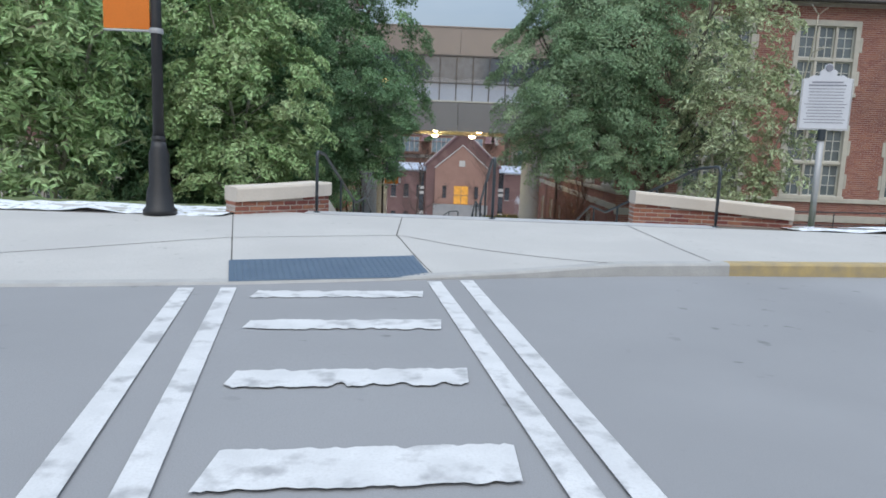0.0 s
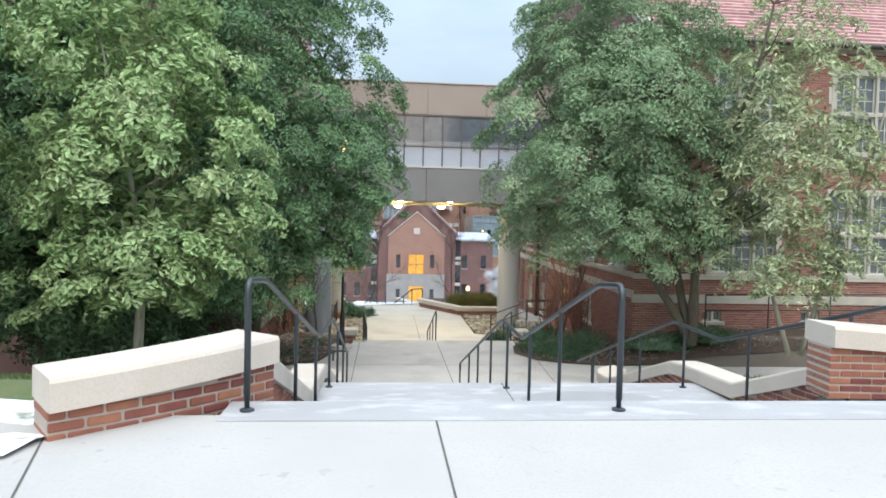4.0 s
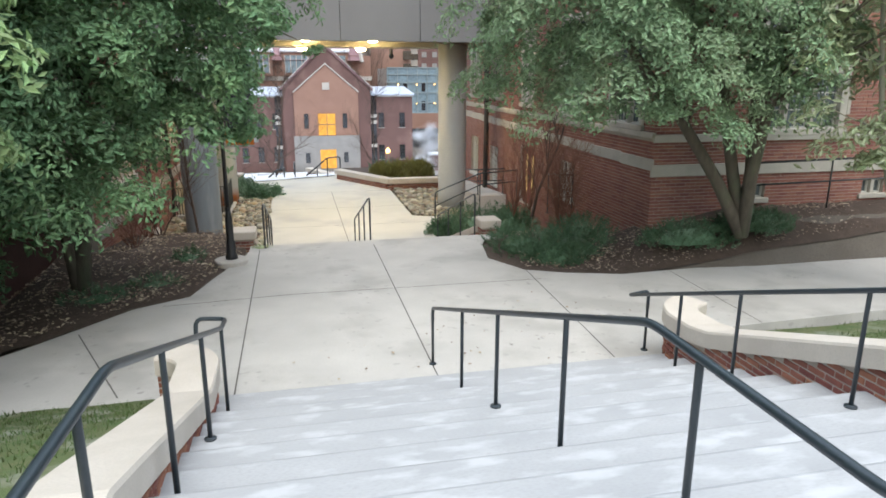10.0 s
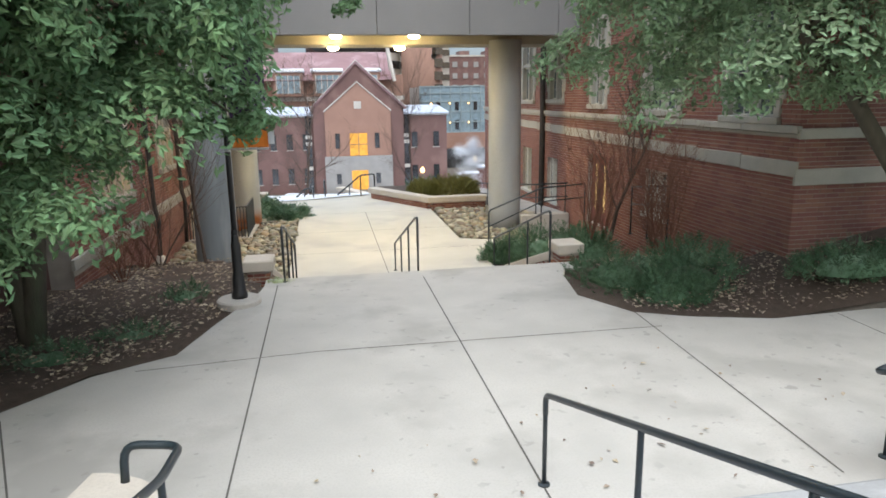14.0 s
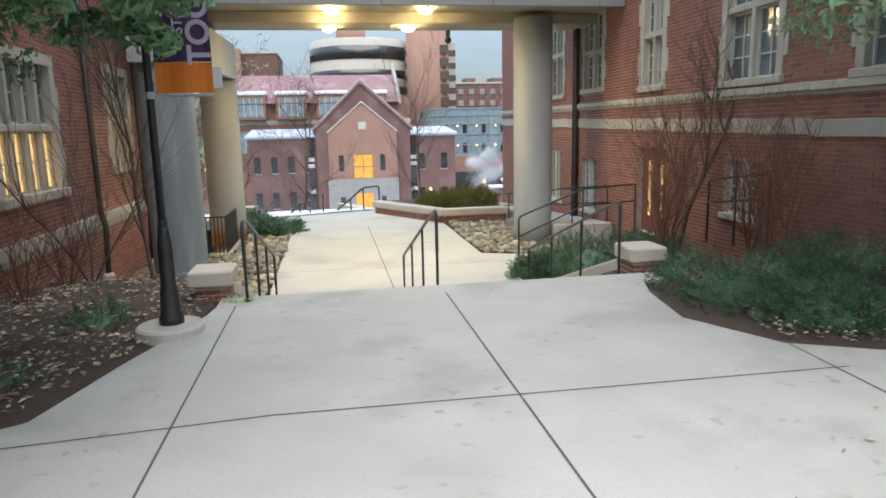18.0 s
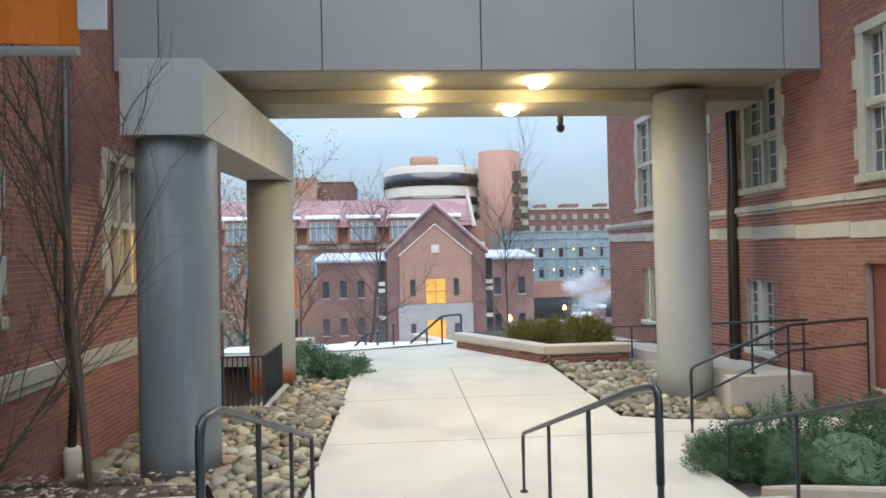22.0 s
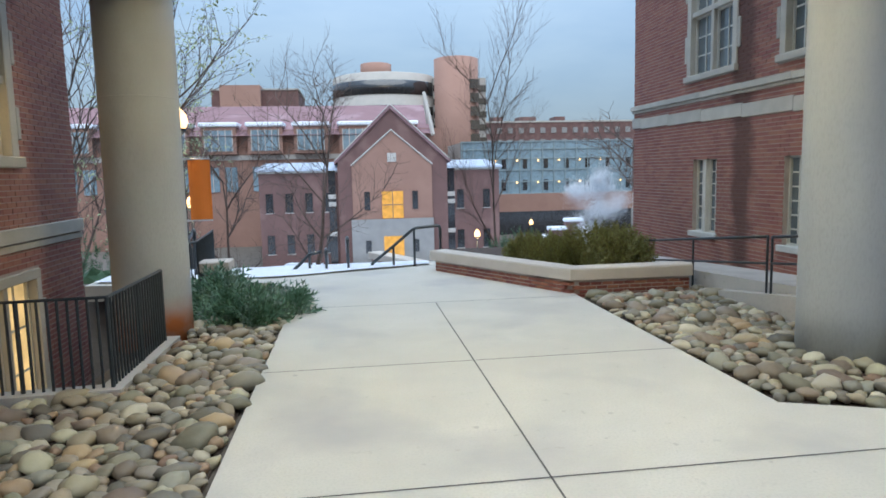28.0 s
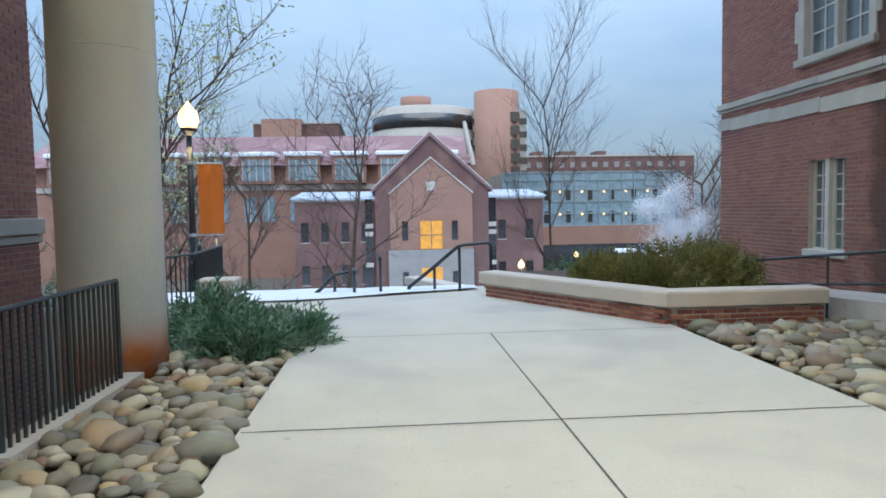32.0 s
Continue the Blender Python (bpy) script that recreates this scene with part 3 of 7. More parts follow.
for x0, x1, y, w, tilt in CROSS["bars"]:
    m = Mesh()
    n = 60
    for i in range(n + 1):
        x = x0 + (x1 - x0) * i / n
        yy = y - w * 0.0 + tilt * (x - x0)
        wear = 0.09 * noise.noise((x * 6, y * 3, 1)) + 0.06 * noise.noise((x * 19, y, 2))
        wear2 = 0.09 * noise.noise((x * 5, y * 3, 7)) + 0.06 * noise.noise((x * 17, y, 8))
        m.v += [(x, yy - w / 2 + abs(wear) * (0.5 if w > 0.3 else 0.9), Z_ROAD + 0.004), (x, yy + w / 2 - abs(wear2) * 0.6, Z_ROAD + 0.004)]
    m.f = [(2 * i, 2 * i + 2, 2 * i + 3, 2 * i + 1) for i in range(n)]
    part("painted_bar", m, M_PAINT, crossing)

pad = thing("tactile_pad", "dark blue tactile warning pad set in the kerb ramp", "tactile paving", kind="structure")
PAD = [(0.745, 4.74), (2.325, 5.255), (2.13, 6.08), (0.51, 5.49)]
m = Mesh()
pn = 12
for j in range(pn + 1):
    for i in range(pn + 1):
        s, t = i / pn, j / pn
        x = (PAD[0][0] * (1 - s) + PAD[1][0] * s) * (1 - t) + (PAD[3][0] * (1 - s) + PAD[2][0] * s) * t
        y = (PAD[0][1] * (1 - s) + PAD[1][1] * s) * (1 - t) + (PAD[3][1] * (1 - s) + PAD[2][1] * s) * t
        m.v.append((x, y, pave_z(x, y) + 0.012))
m.f = [(j * (pn + 1) + i, j * (pn + 1) + i + 1, (j + 1) * (pn + 1) + i + 1, (j + 1) * (pn + 1) + i) for j in range(pn) for i in range(pn)]
part("pad_sheet", m, M_PAD, pad)
domes = Mesh()
for j in range(1, 11):
    for i in range(1, 31):
        s, t = i / 31, j / 11
        x = (PAD[0][0] * (1 - s) + PAD[1][0] * s) * (1 - t) + (PAD[3][0] * (1 - s) + PAD[2][0] * s) * t
        y = (PAD[0][1] * (1 - s) + PAD[1][1] * s) * (1 - t) + (PAD[3][1] * (1 - s) + PAD[2][1] * s) * t
        z = pave_z(x, y) + 0.012
        domes.lathe(x, y, [(0.014, z), (0.009, z + 0.005)], 6)
tagged(part("tactile_domes", domes, M_PAD, pad), kind="stuff")

for pts in (((0.76, 4.75), (0.225, 6.505)), ((0.225, 6.505), (-0.41, 8.6)), ((2.35, 5.32), (1.895, 7.05)), ((1.895, 7.05), (1.87, 8.6)), ((1.895, 7.05), (3.96, 5.84)), ((0.225, 6.505), (1.895, 7.05)), ((0.225, 6.505), (-3.2, 4.2)), ((4.88, 8.6), (5.06, 6.15)), ((8.1, 8.4), (8.9, 6.7))):
    strip(straight(*pts, 14), 0.012, M_JOINT, "sawn_joint", pavement, pave_z, 0.003)


# stairs
def flight(name, ys, zs, y_end, label, material=M_STEP, x0=X_L, x1=X_R):
    """ys: the nosings; zs: the level above each; one solid block a step."""
    t = thing(name, label, "stairs", kind="structure")
    for i, (y, z) in enumerate(zip(ys, zs)):
        nxt = zs[i + 1] if i + 1 < len(zs) else y_end
        back = ys[i - 1] - 0.012 if i else ys[0] - 0.45
        prof = [(back, z), (y - 0.03, z), (y, z - 0.012), (y + 0.006, z - 0.03), (y - 0.012, z - 0.05), (y - 0.012, nxt - 0.2), (back, nxt - 0.2)]
        m = Mesh()
        m.v = [(x, q, h) for x in (x0, x1) for q, h in prof]
        k = len(prof)
        m.f = [tuple(range(k)), tuple(range(2 * k - 1, k - 1, -1))] + [(j, j + k, (j + 1) % k + k, (j + 1) % k) for j in range(k)]
        part("step", m, material, t)
    return t


RA = (Z_TOP - Z_LAND) / 7
flight("stairs_upper", [Y_TOP + 0.455 * i for i in range(7)], [Z_TOP - RA * i for i in range(7)], Z_LAND, "broad frosted concrete steps from the pavement to a landing", x0=0.55, x1=6.15)
RB = (Z_LAND - Z_PLAZA) / 10
flight("stairs_middle", [Y_LAND1 + 0.471 * i for i in range(10)], [Z_LAND - RB * i for i in range(10)], Z_PLAZA, "broad frosted concrete steps from the landing to the plaza", x1=5.85)
RC = (Z_PLAZA - Z_WALK) / 6
flight("stairs_lower", [Y_LOW0 + 0.63 * i for i in range(6)], [Z_PLAZA - RC * i for i in range(6)], Z_WALK, "broad pale concrete steps below the plaza", M_PLAZA)
land = Mesh().box(X_L, 5.85, Y_LAND0 - 0.012, Y_LAND1 - 0.452, Z_LAND - 0.5, Z_LAND)
landing = setting("landing", land, M_STEP, "pale frosted concrete landing between two flights", "landing")
damp = Mesh()
damp.v = [(4.0 + (0.82 + 0.06 * math.sin(3 * a)) * math.cos(a), 12.05 + 0.5 * math.sin(a), Z_LAND + 0.004) for a in [2 * math.pi * i / 40 for i in range(40)]]
damp.f = [tuple(range(40))]
part("damp_patch", damp, M_DAMP, landing, "damp grey oval clear of frost")
strip([(3.07, Y_LAND0), (3.07, Y_LAND1 - 0.05)], 0.014, M_JOINT, "sawn_joint", landing, lambda x, y: Z_LAND, 0.003)

# plaza and walks
plz = lambda x, y: Z_PLAZA
PLAZA = [(X_L - 0.6, Y_FOOT - 0.03), (X_R + 0.5, Y_FOOT - 0.03), (6.3, 18.05), (7.6, 18.17), (9.2, 18.24), (22, 18.8), (22, 21.8), (12, 21.08), (8.6, 20.87), (7.1, 20.79), (6.1, 21.1), (5.5, 21.42), (5.08, 22.3), (5.25, 23.3), (5.45, 23.85), (5.45, Y_LOW0 - 0.452), (0.62, Y_LOW0 - 0.452),
         (0.58, 23.5), (0.42, 22.9), (0.17, 22.15), (-0.12, 21.1), (-0.86, 20.65), (-1.9, 19.35), (-5.5, 15.7), (-14, 11), (-14, 9.4), (-5.5, 13.8), (-2.8, 16.2), (-1.3, 17.55)]
plaza = setting("plaza_floor", Mesh().prism(PLAZA, Z_PLAZA - 0.3, Z_PLAZA), M_PLAZA, "pale stained concrete plaza with sawn joints", "paving")
for a, b in (((0.82, Y_FOOT), (0.82, 23.8)), ((3.08, Y_FOOT), (3.08, 23.8)), ((5.32, 17.55), (5.52, 21.4)), ((-0.45, 20.70), (1.44, 20.87)), ((1.44, 20.87), (5.6, 20.83)), ((-1.35, 19.75), (-0.4, 17.7)), ((7.9, 18.2), (8.0, 20.8))):
    strip(straight(a, b, 6), 0.016, M_JOINT, "sawn_joint", plaza, plz, 0.003)

wlz = lambda x, y: Z_WALK
WALK = [(0.70, Y_LOW1 - 0.02), (5.35, Y_LOW1 - 0.02), (5.35, 29.5), (7.4, 29.75), (8.6, 29.8), (8.6, 30.8), (6.7, 30.9), (5.95, 31.05), (5.2, 31.36), (5.2, 36.62), (3.45, 39.75), (3.5, 41.2), (-3.4, 40.9), (-3.4, 39.6), (0.1, 39.1), (0.7, 37.6)]
walkway = setting("walkway", Mesh().prism(WALK, Z_WALK - 0.3, Z_WALK), M_WALK, "cream concrete walkway swept clear of snow", "paving")
for a, b in (((2.905, 27.7), (2.905, 36.4)), ((0.72, 30.36), (6.6, 30.36)), ((0.72, 33.14), (5.18, 33.14)), ((0.72, 36.4), (5.15, 36.4))):
    strip(straight(a, b, 6), 0.016, M_JOINT, "sawn_joint", walkway, wlz, 0.003)



# ---------- brick walls with caps ----------
def brick_run(parent, path, z0, z1, thick, material=M_BRICK, course=0.078, length=0.215, limit=300):
    """A wall along path (points x, y): a mortar core, and bricks on both faces as parts; z0, z1 may be functions of distance."""
    zb = z0 if callable(z0) else (lambda s: z0)
    zt = z1 if callable(z1) else (lambda s: z1)
    seg, total = [], 0.0
    for a, b in zip(path, path[1:]):
        L = math.dist(a, b)
        seg.append((total, L, a, b))
        total += L

    def at(s):
        for s0, L, a, b in seg:
            if s <= s0 + L + 1e-6:
                t = (s - s0) / L
                d = Vector(((b[0] - a[0]) / L, (b[1] - a[1]) / L, 0))
                return Vector((a[0] + (b[0] - a[0]) * t, a[1] + (b[1] - a[1]) * t, 0)), d
        s0, L, a, b = seg[-1]
        return Vector((b[0], b[1], 0)), Vector(((b[0] - a[0]) / L, (b[1] - a[1]) / L, 0))

    core = Mesh()
    n = max(2, int(total / 0.25))
    h = thick / 2 - 0.008
    for i in range(n + 1):
        p, d = at(total * i / n)
        s = Vector((-d.y, d.x, 0)) * h
        lo, hi = zb(total * i / n), zt(total * i / n)
        core.v += [tuple(p + s) [:2] + (lo,), tuple(p - s)[:2] + (lo,), tuple(p - s)[:2] + (hi,), tuple(p + s)[:2] + (hi,)]
    core.f = [(i * 4 + k, i * 4 + (k + 1) % 4, (i + 1) * 4 + (k + 1) % 4, (i + 1) * 4 + k) for i in range(n) for k in range(4)] + [(3, 2, 1, 0), (n * 4, n * 4 + 1, n * 4 + 2, n * 4 + 3)]
    part("mortar_core", core, M_MORTAR, parent)
    lo_all, hi_all = min(zb(total * i / 20) for i in range(21)), max(zt(total * i / 20) for i in range(21))
    count, rest = 0, Mesh()
    shared = {}
    row = 0
    z = lo_all
    while z < hi_all - 0.03:
        s = -length / 2 if row % 2 else 0.0
        while s < total:
            a, b = max(s, 0.0), min(s + length - 0.01, total)
            mid = (a + b) / 2
            if b - a > 0.04 and z + course * 0.6 > zb(mid) and z + course * 0.55 < zt(mid):
                p, d = at(mid)
                top = min(z + course - 0.01, zt(mid))
                hh = max(0.02, top - z)
                yaw = math.atan2(d.y, d.x)
                key = (round(b - a, 2), round(hh, 2))
                if count < limit:
                    if key not in shared:
                        shared[key] = Mesh().box(-key[0] / 2, key[0] / 2, -thick / 2, thick / 2, 0, key[1], 0.006).data("brick", material)
                    o = new("brick", shared[key])
                    o.parent = parent
                    o.location, o.rotation_euler = (p.x, p.y, z), (0, 0, yaw)
                else:
                    rest.add([tuple(Matrix.Translation((p.x, p.y, z)) @ Matrix.Rotation(yaw, 4, "Z") @ Vector(q)) for q in Mesh().box(-(b - a) / 2, (b - a) / 2, -thick / 2, thick / 2, 0, hh).v], Mesh().box(0, 1, 0, 1, 0, 1).f)
                count += 1
            s += length
        z += course
        row += 1
    if rest.v:
        tagged(part("bricks_joined", rest, material, parent), kind="stuff")
    return at, total


def cap_run(parent, path, z0, z1, width, name="cap", material=M_CAP, n=None):
    """A stone cap with chamfered edges along path."""
    zb = z0 if callable(z0) else (lambda s: z0)
    zt = z1 if callable(z1) else (lambda s: z1)
    pts, total = [], 0.0
    for a, b in zip(path, path[1:]):
        L = math.dist(a, b)
        k = max(1, int(L / 0.3))
        pts += [(a[0] + (b[0] - a[0]) * i / k, a[1] + (b[1] - a[1]) * i / k, total + L * i / k) for i in range(k)]
        total += L
    pts.append((*path[-1], total))
    m = Mesh()
    for i, (x, y, s) in enumerate(pts):
        a, b = pts[max(i - 1, 0)], pts[min(i + 1, len(pts) - 1)]
        d = Vector((b[0] - a[0], b[1] - a[1], 0)).normalized()
        sx, sy = -d.y * width / 2, d.x * width / 2
        lo, hi = zb(s), zt(s)
        q = 1 - 0.07
        m.v += [(x + sx, y + sy, lo), (x - sx, y - sy, lo), (x - sx, y - sy, hi - 0.025), (x - sx * q, y - sy * q, hi), (x + sx * q, y + sy * q, hi), (x + sx, y + sy, hi - 0.025)]
    k = 6
    m.f = [(i * k + j, i * k + (j + 1) % k, (i + 1) * k + (j + 1) % k, (i + 1) * k + j) for i in range(len(pts) - 1) for j in range(k)]
    m.f += [tuple(range(k - 1, -1, -1)), tuple((len(pts) - 1) * k + j for j in range(k))]
    return part(name, m, material, parent)


def curve_pts(p, q, bend, n=10):
    """A shallow arc from p to q."""
    mx, my = (p[0] + q[0]) / 2, (p[1] + q[1]) / 2
    d = Vector((q[0] - p[0], q[1] - p[1], 0))
    cx, cy = mx - d.y / d.length * bend * 2, my + d.x / d.length * bend * 2
    return [((1 - t) ** 2 * p[0] + 2 * t * (1 - t) * cx + t * t * q[0], (1 - t) ** 2 * p[1] + 2 * t * (1 - t) * cy + t * t * q[1]) for t in [i / n for i in range(n + 1)]]


# ---------- stair side walls ----------
CAPW, CAPT = 0.40, 0.185
top_left = thing("low_brick_wall", "low curved red brick wall with a thick pale cap", "brick wall", "walls at the stair head")
path = curve_pts((-0.36, 8.33), (0.64, 9.3), -0.05)
brick_run(top_left, path, -0.5, lambda s: -0.125 + 0.045 * s, 0.36, course=0.064, length=0.19)
cap_run(top_left, path, lambda s: -0.125 + 0.045 * s, lambda s: 0.06 + 0.045 * s, 0.46)
top_right = thing("low_brick_wall", "low curved red brick wall beside a marker sign", "brick wall", "walls at the stair head")
path = curve_pts((5.36, 10.0), (7.62, 9.52), 0.09)
brick_run(top_right, path, -0.5, lambda s: -0.05 - 0.06 * s, 0.36, course=0.064, length=0.19)
cap_run(top_right, path, lambda s: -0.05 - 0.06 * s, lambda s: 0.13 - 0.06 * s, 0.46)

SLOPE = [(9.3, 0.02), (9.6, -0.05), (11.75, -0.92), (13.3, -0.98), (13.5, -1.03), (16.2, -1.94), (18.3, -1.97)]
STAIR = [(8.9, -0.5), (9.0, -0.6), (11.7, -1.65), (13.2, -1.65), (17.5, -2.95), (19, -2.95)]
for side, x, curl in (("left", 0.59, -1), ("right", 5.91, 1)):
    w = thing("stair_wall", "sloping red brick stair wall with a broad pale cap", "brick wall", "walls beside the stairs")
    cr = 0.45 if curl < 0 else 0.55
    arc = [(x + curl * cr * (1 - math.cos(a)), (16.78 if curl < 0 else 17.0) + cr * math.sin(a)) for a in [math.pi * (0.46 if curl < 0 else 0.42) * i / 8 for i in range(9)]]
    path = ([(0.44, 9.3), (0.57, 11.75), (0.58, 13.3), (0.59, 13.75), (x, 16.78)] if curl < 0 else [(6.3, 9.9), (5.9, 11.75), (5.87, 13.3), (5.88, 13.75), (x, 17.0)]) + arc[1:]
    ahead = 9.3 if curl < 0 else 9.55
    zt = lambda s: lerp_table(ahead + s, SLOPE)
    brick_run(w, path, lambda s: lerp_table(9.3 + s, STAIR), lambda s: zt(s) - CAPT, 0.32, course=0.064, length=0.19)
    cap_run(w, path, lambda s: zt(s) - CAPT, zt, CAPW)

for side, x, curl in (("left", 0.50, -1), ("right", 5.70, 1)):
    p = thing("stair_pier", "square red brick pier with a pale stone cap", "brick pier", "piers at the lower steps")
    brick_run(p, [(x - 0.17, 24.46), (x + 0.17, 24.46)], -2.95, -2.54, 0.40, course=0.064, length=0.19)
    part("cap", Mesh().box(x - 0.24, x + 0.24, 24.20, 24.72, -2.54, -2.36, 0.02), M_CAP, p)
    w = thing("stair_wall", "low red brick wall with a sloping pale stone cap along the lower steps", "brick wall", "walls along the lower steps")
    brick_run(w, [(x, 24.72), (x, 27.8)], lambda s: -2.95 - 0.33 * s, lambda s: -2.72 - 0.33 * s, 0.30, course=0.064, length=0.19)
    cap_run(w, [(x, 24.72), (x, 27.85)], lambda s: -2.72 - 0.33 * s, lambda s: -2.57 - 0.33 * s, 0.36)

# ---------- handrails ----------
RAIL_R, POST_R = 0.021, 0.017


def handrail(label, rail_pts, posts, group, mid=None, thick=1.0):
    """rail_pts: the top bar; posts: (x, y, z of foot, z of top)."""
    h = thing("handrail", label, "handrail", group)
    part("top_rail", Mesh().tube(soft_line(rail_pts), RAIL_R * thick, 10), M_METAL, h, smooth=True)
    if mid:
        part("mid_rail", Mesh().tube(soft_line(mid), RAIL_R * 0.8, 8), M_METAL, h, smooth=True)
    for x, y, a, b in posts:
        po = part("post", Mesh().tube([(x, y, a), (x, y, b - 0.05), (x, y, b - 0.045), (x, y, b)], POST_R * thick, 10), M_METAL, h, smooth=True)
        part("flange", Mesh().lathe(x, y, [(0.045, a), (0.045, a + 0.012), (0.02, a + 0.022)], 12), M_METAL, po, "rust-edged round foot plate")
    return h


def step_z(y):
    if y < Y_TOP:
        return Z_TOP
    if y < Y_LAND0:
        return Z_TOP - RA * (1 + int((y - Y_TOP) / 0.455))
    if y < Y_LAND1:
        return Z_LAND
    if y < Y_FOOT:
        return Z_LAND - RB * (1 + int((y - Y_LAND1) / 0.471))
    if y < Y_LOW0:
        return Z_PLAZA
    if y < Y_LOW1:
        return Z_PLAZA - RC * (1 + int((y - Y_LOW0) / 0.63))
    return Z_WALK


RAILTOP = [(8.6, 0.56), (9.19, 0.51), (11.82, -0.36), (13.08, -0.34), (17.84, -1.95), (18.2, -1.95)]
for x, label, curl, py in ((0.79, "black iron handrail down the stairs beside a stone cap", -1, (10.4, 11.6, 12.74, 14.0, 15.27)), (3.09, "black iron handrail down the middle of the stairs", 0, (10.2, 11.4, 12.7, 13.98, 15.3, 16.43)), (5.53, "black iron handrail down the stairs beside the lawn", 1, (10.2, 11.4, 12.74, 14.2, 15.5))):
    y0 = 8.70
    tops = lambda y: lerp_table(y, RAILTOP)
    pts = [(x, y0, -0.2), (x, y0, 0.555), (x, 9.19, 0.51), (x, 11.82, -0.36), (x, 13.08, -0.34)]
    posts = [(x, y, step_z(y), tops(y)) for y in py]
    if curl:
        pts += [(x, 16.42, tops(16.42)), (x, 16.8, -1.52), (x + curl * 0.28, 16.86, -1.52), (x + curl * 0.28, 16.82, -1.7)]
        posts.append((x, 16.40, step_z(16.40), tops(16.40)))
        if curl > 0:
            posts.append((x + 0.28, 16.86, step_z(16.86), -1.55))
    else:
        pts += [(x, 17.84, -1.95), (x, 17.84, -2.1)]
        posts.append((x, 17.84, Z_PLAZA, -1.97))
    posts.insert(0, (x, y0, Z_TOP, 0.46))
    side_x = lambda y: lerp_table(y, [(8.6, 0.69), (13.0, 0.88), (20, 0.88)] if curl < 0 else [(8.7, 6.15), (11.82, 5.42), (20, 5.40)]) - x
    if curl:
        pts = [(a + side_x(b), b, c) for a, b, c in pts]
        posts = [(a + side_x(b), b, c, d) for a, b, c, d in posts]
    if curl > 0:
        pts = pts[:5] + [(5.40, 16.65, tops(16.65)), (5.42, 17.5, -1.84), (5.79, 17.68, -1.87), (5.79, 17.68, -2.1)]
        posts = posts[:-1] + [(5.79, 17.68, Z_PLAZA, -1.9)]
    handrail(label, pts, posts, "handrails on the main stairs")
for x, label in ((0.92, "short black iron handrail at the lower steps beside a pier"), (3.08, "short black iron handrail in the middle of the lower steps"), (5.38, "black iron handrail along the lower steps beside junipers")):
    tops = lambda y: lerp_table(y, [(24.24, -1.81), (24.58, -1.84), (28.28, -3.07)])
    first, last = (23.98, 27.45) if x < 2 else (24.38, 28.25)
    k = (last - first) / 3
    pts = [(x, first, -2.3), (x, first, -1.80), (x, first + 0.3, tops(first + 0.3)), (x, last, tops(last)), (x, last, -3.3)]
    posts = [(x, y, step_z(y), tops(y)) for y in (first, first + k, first + 2 * k, last)]
    handrail(label, pts, posts, "handrails on the lower steps")
# ramp rails beside the brick building
handrail("black iron two-bar ramp rail beside the column", [(5.6, 29.66, -3.4), (5.6, 29.66, -2.66), (7.0, 29.75, -2.15), (8.2, 29.85, -2.1)],
         [(5.6, 29.66, Z_WALK, -2.7), (7.0, 29.75, -3.6, -2.15), (8.2, 29.85, -3.3, -2.1)], "ramp rails", [(5.6, 29.66, -3.07), (7.0, 29.75, -2.5), (8.2, 29.85, -2.45)])
handrail("black iron two-bar ramp rail along the brick wall", [(7.3, 34.6, -2.66), (7.3, 31.4, -2.28), (8.32, 31.4, -2.27)],
         [(7.3, 34.6, -3.5, -2.66), (7.3, 33.0, -3.2, -2.47), (7.39, 31.4, -3.1, -2.28), (8.25, 31.4, -3.1, -2.27)], "ramp rails", [(7.3, 34.6, -3.02), (7.3, 31.4, -2.65), (8.32, 31.4, -2.65)])
handrail("black iron two-bar rail between the planter and the brick wall", [(7.3, 40.2, -3.28), (7.3, 34.7, -2.66)],
         [(7.3, 40.2, -4.1, -3.28), (7.3, 38.4, -3.95, -3.08), (7.3, 36.7, -3.8, -2.88), (7.3, 34.7, -3.6, -2.66)], "ramp rails", [(7.3, 40.2, -3.65), (7.3, 34.7, -3.03)])
kerbwall = Mesh().prism([(7.2, 31.5), (7.4, 31.5), (7.4, 40.5), (7.2, 40.5)], -4.3, lambda x, y: -3.05 - 0.125 * (y - 31.5))
setting("ramp_upstand", kerbwall, M_BAND, "low pale concrete upstand beside the ramp", "low wall")
setting("ramp_slab", Mesh().prism([(7.42, 31.49), (8.36, 31.49), (8.36, 41.4), (7.42, 41.4)], -6.0, lambda x, y: -3.12 - 0.058 * (y - 31.3)), M_PLAZA, "grey concrete ramp along the brick wall", "ramp")
setting("entrance_block", Mesh().box(6.95, 8.34, 31.3, 31.48, -4.0, -3.12, 0.015), M_BAND, "low pale concrete wall beside the entrance ramp", "low wall")
setting("ramp_kerb", Mesh().box(5.5, 8.34, 29.5, 29.7, -4.0, -3.52, 0.02), M_BAND, "low pale concrete kerb beside the juniper bed", "kerb")
handrail("black iron two-bar rail by the basement wall", [(10.2, 21.75, -0.92), (22, 21.9, -0.75)], [(x, 21.75 + 0.013 * (x - 10.2), -1.95, -0.92 + 0.0144 * (x - 10.2)) for x in (10.2, 12.0, 13.8, 15.6, 17.4, 19.2, 21)], "basement rails", [(10.2, 21.75, -1.35), (22, 21.9, -1.2)])
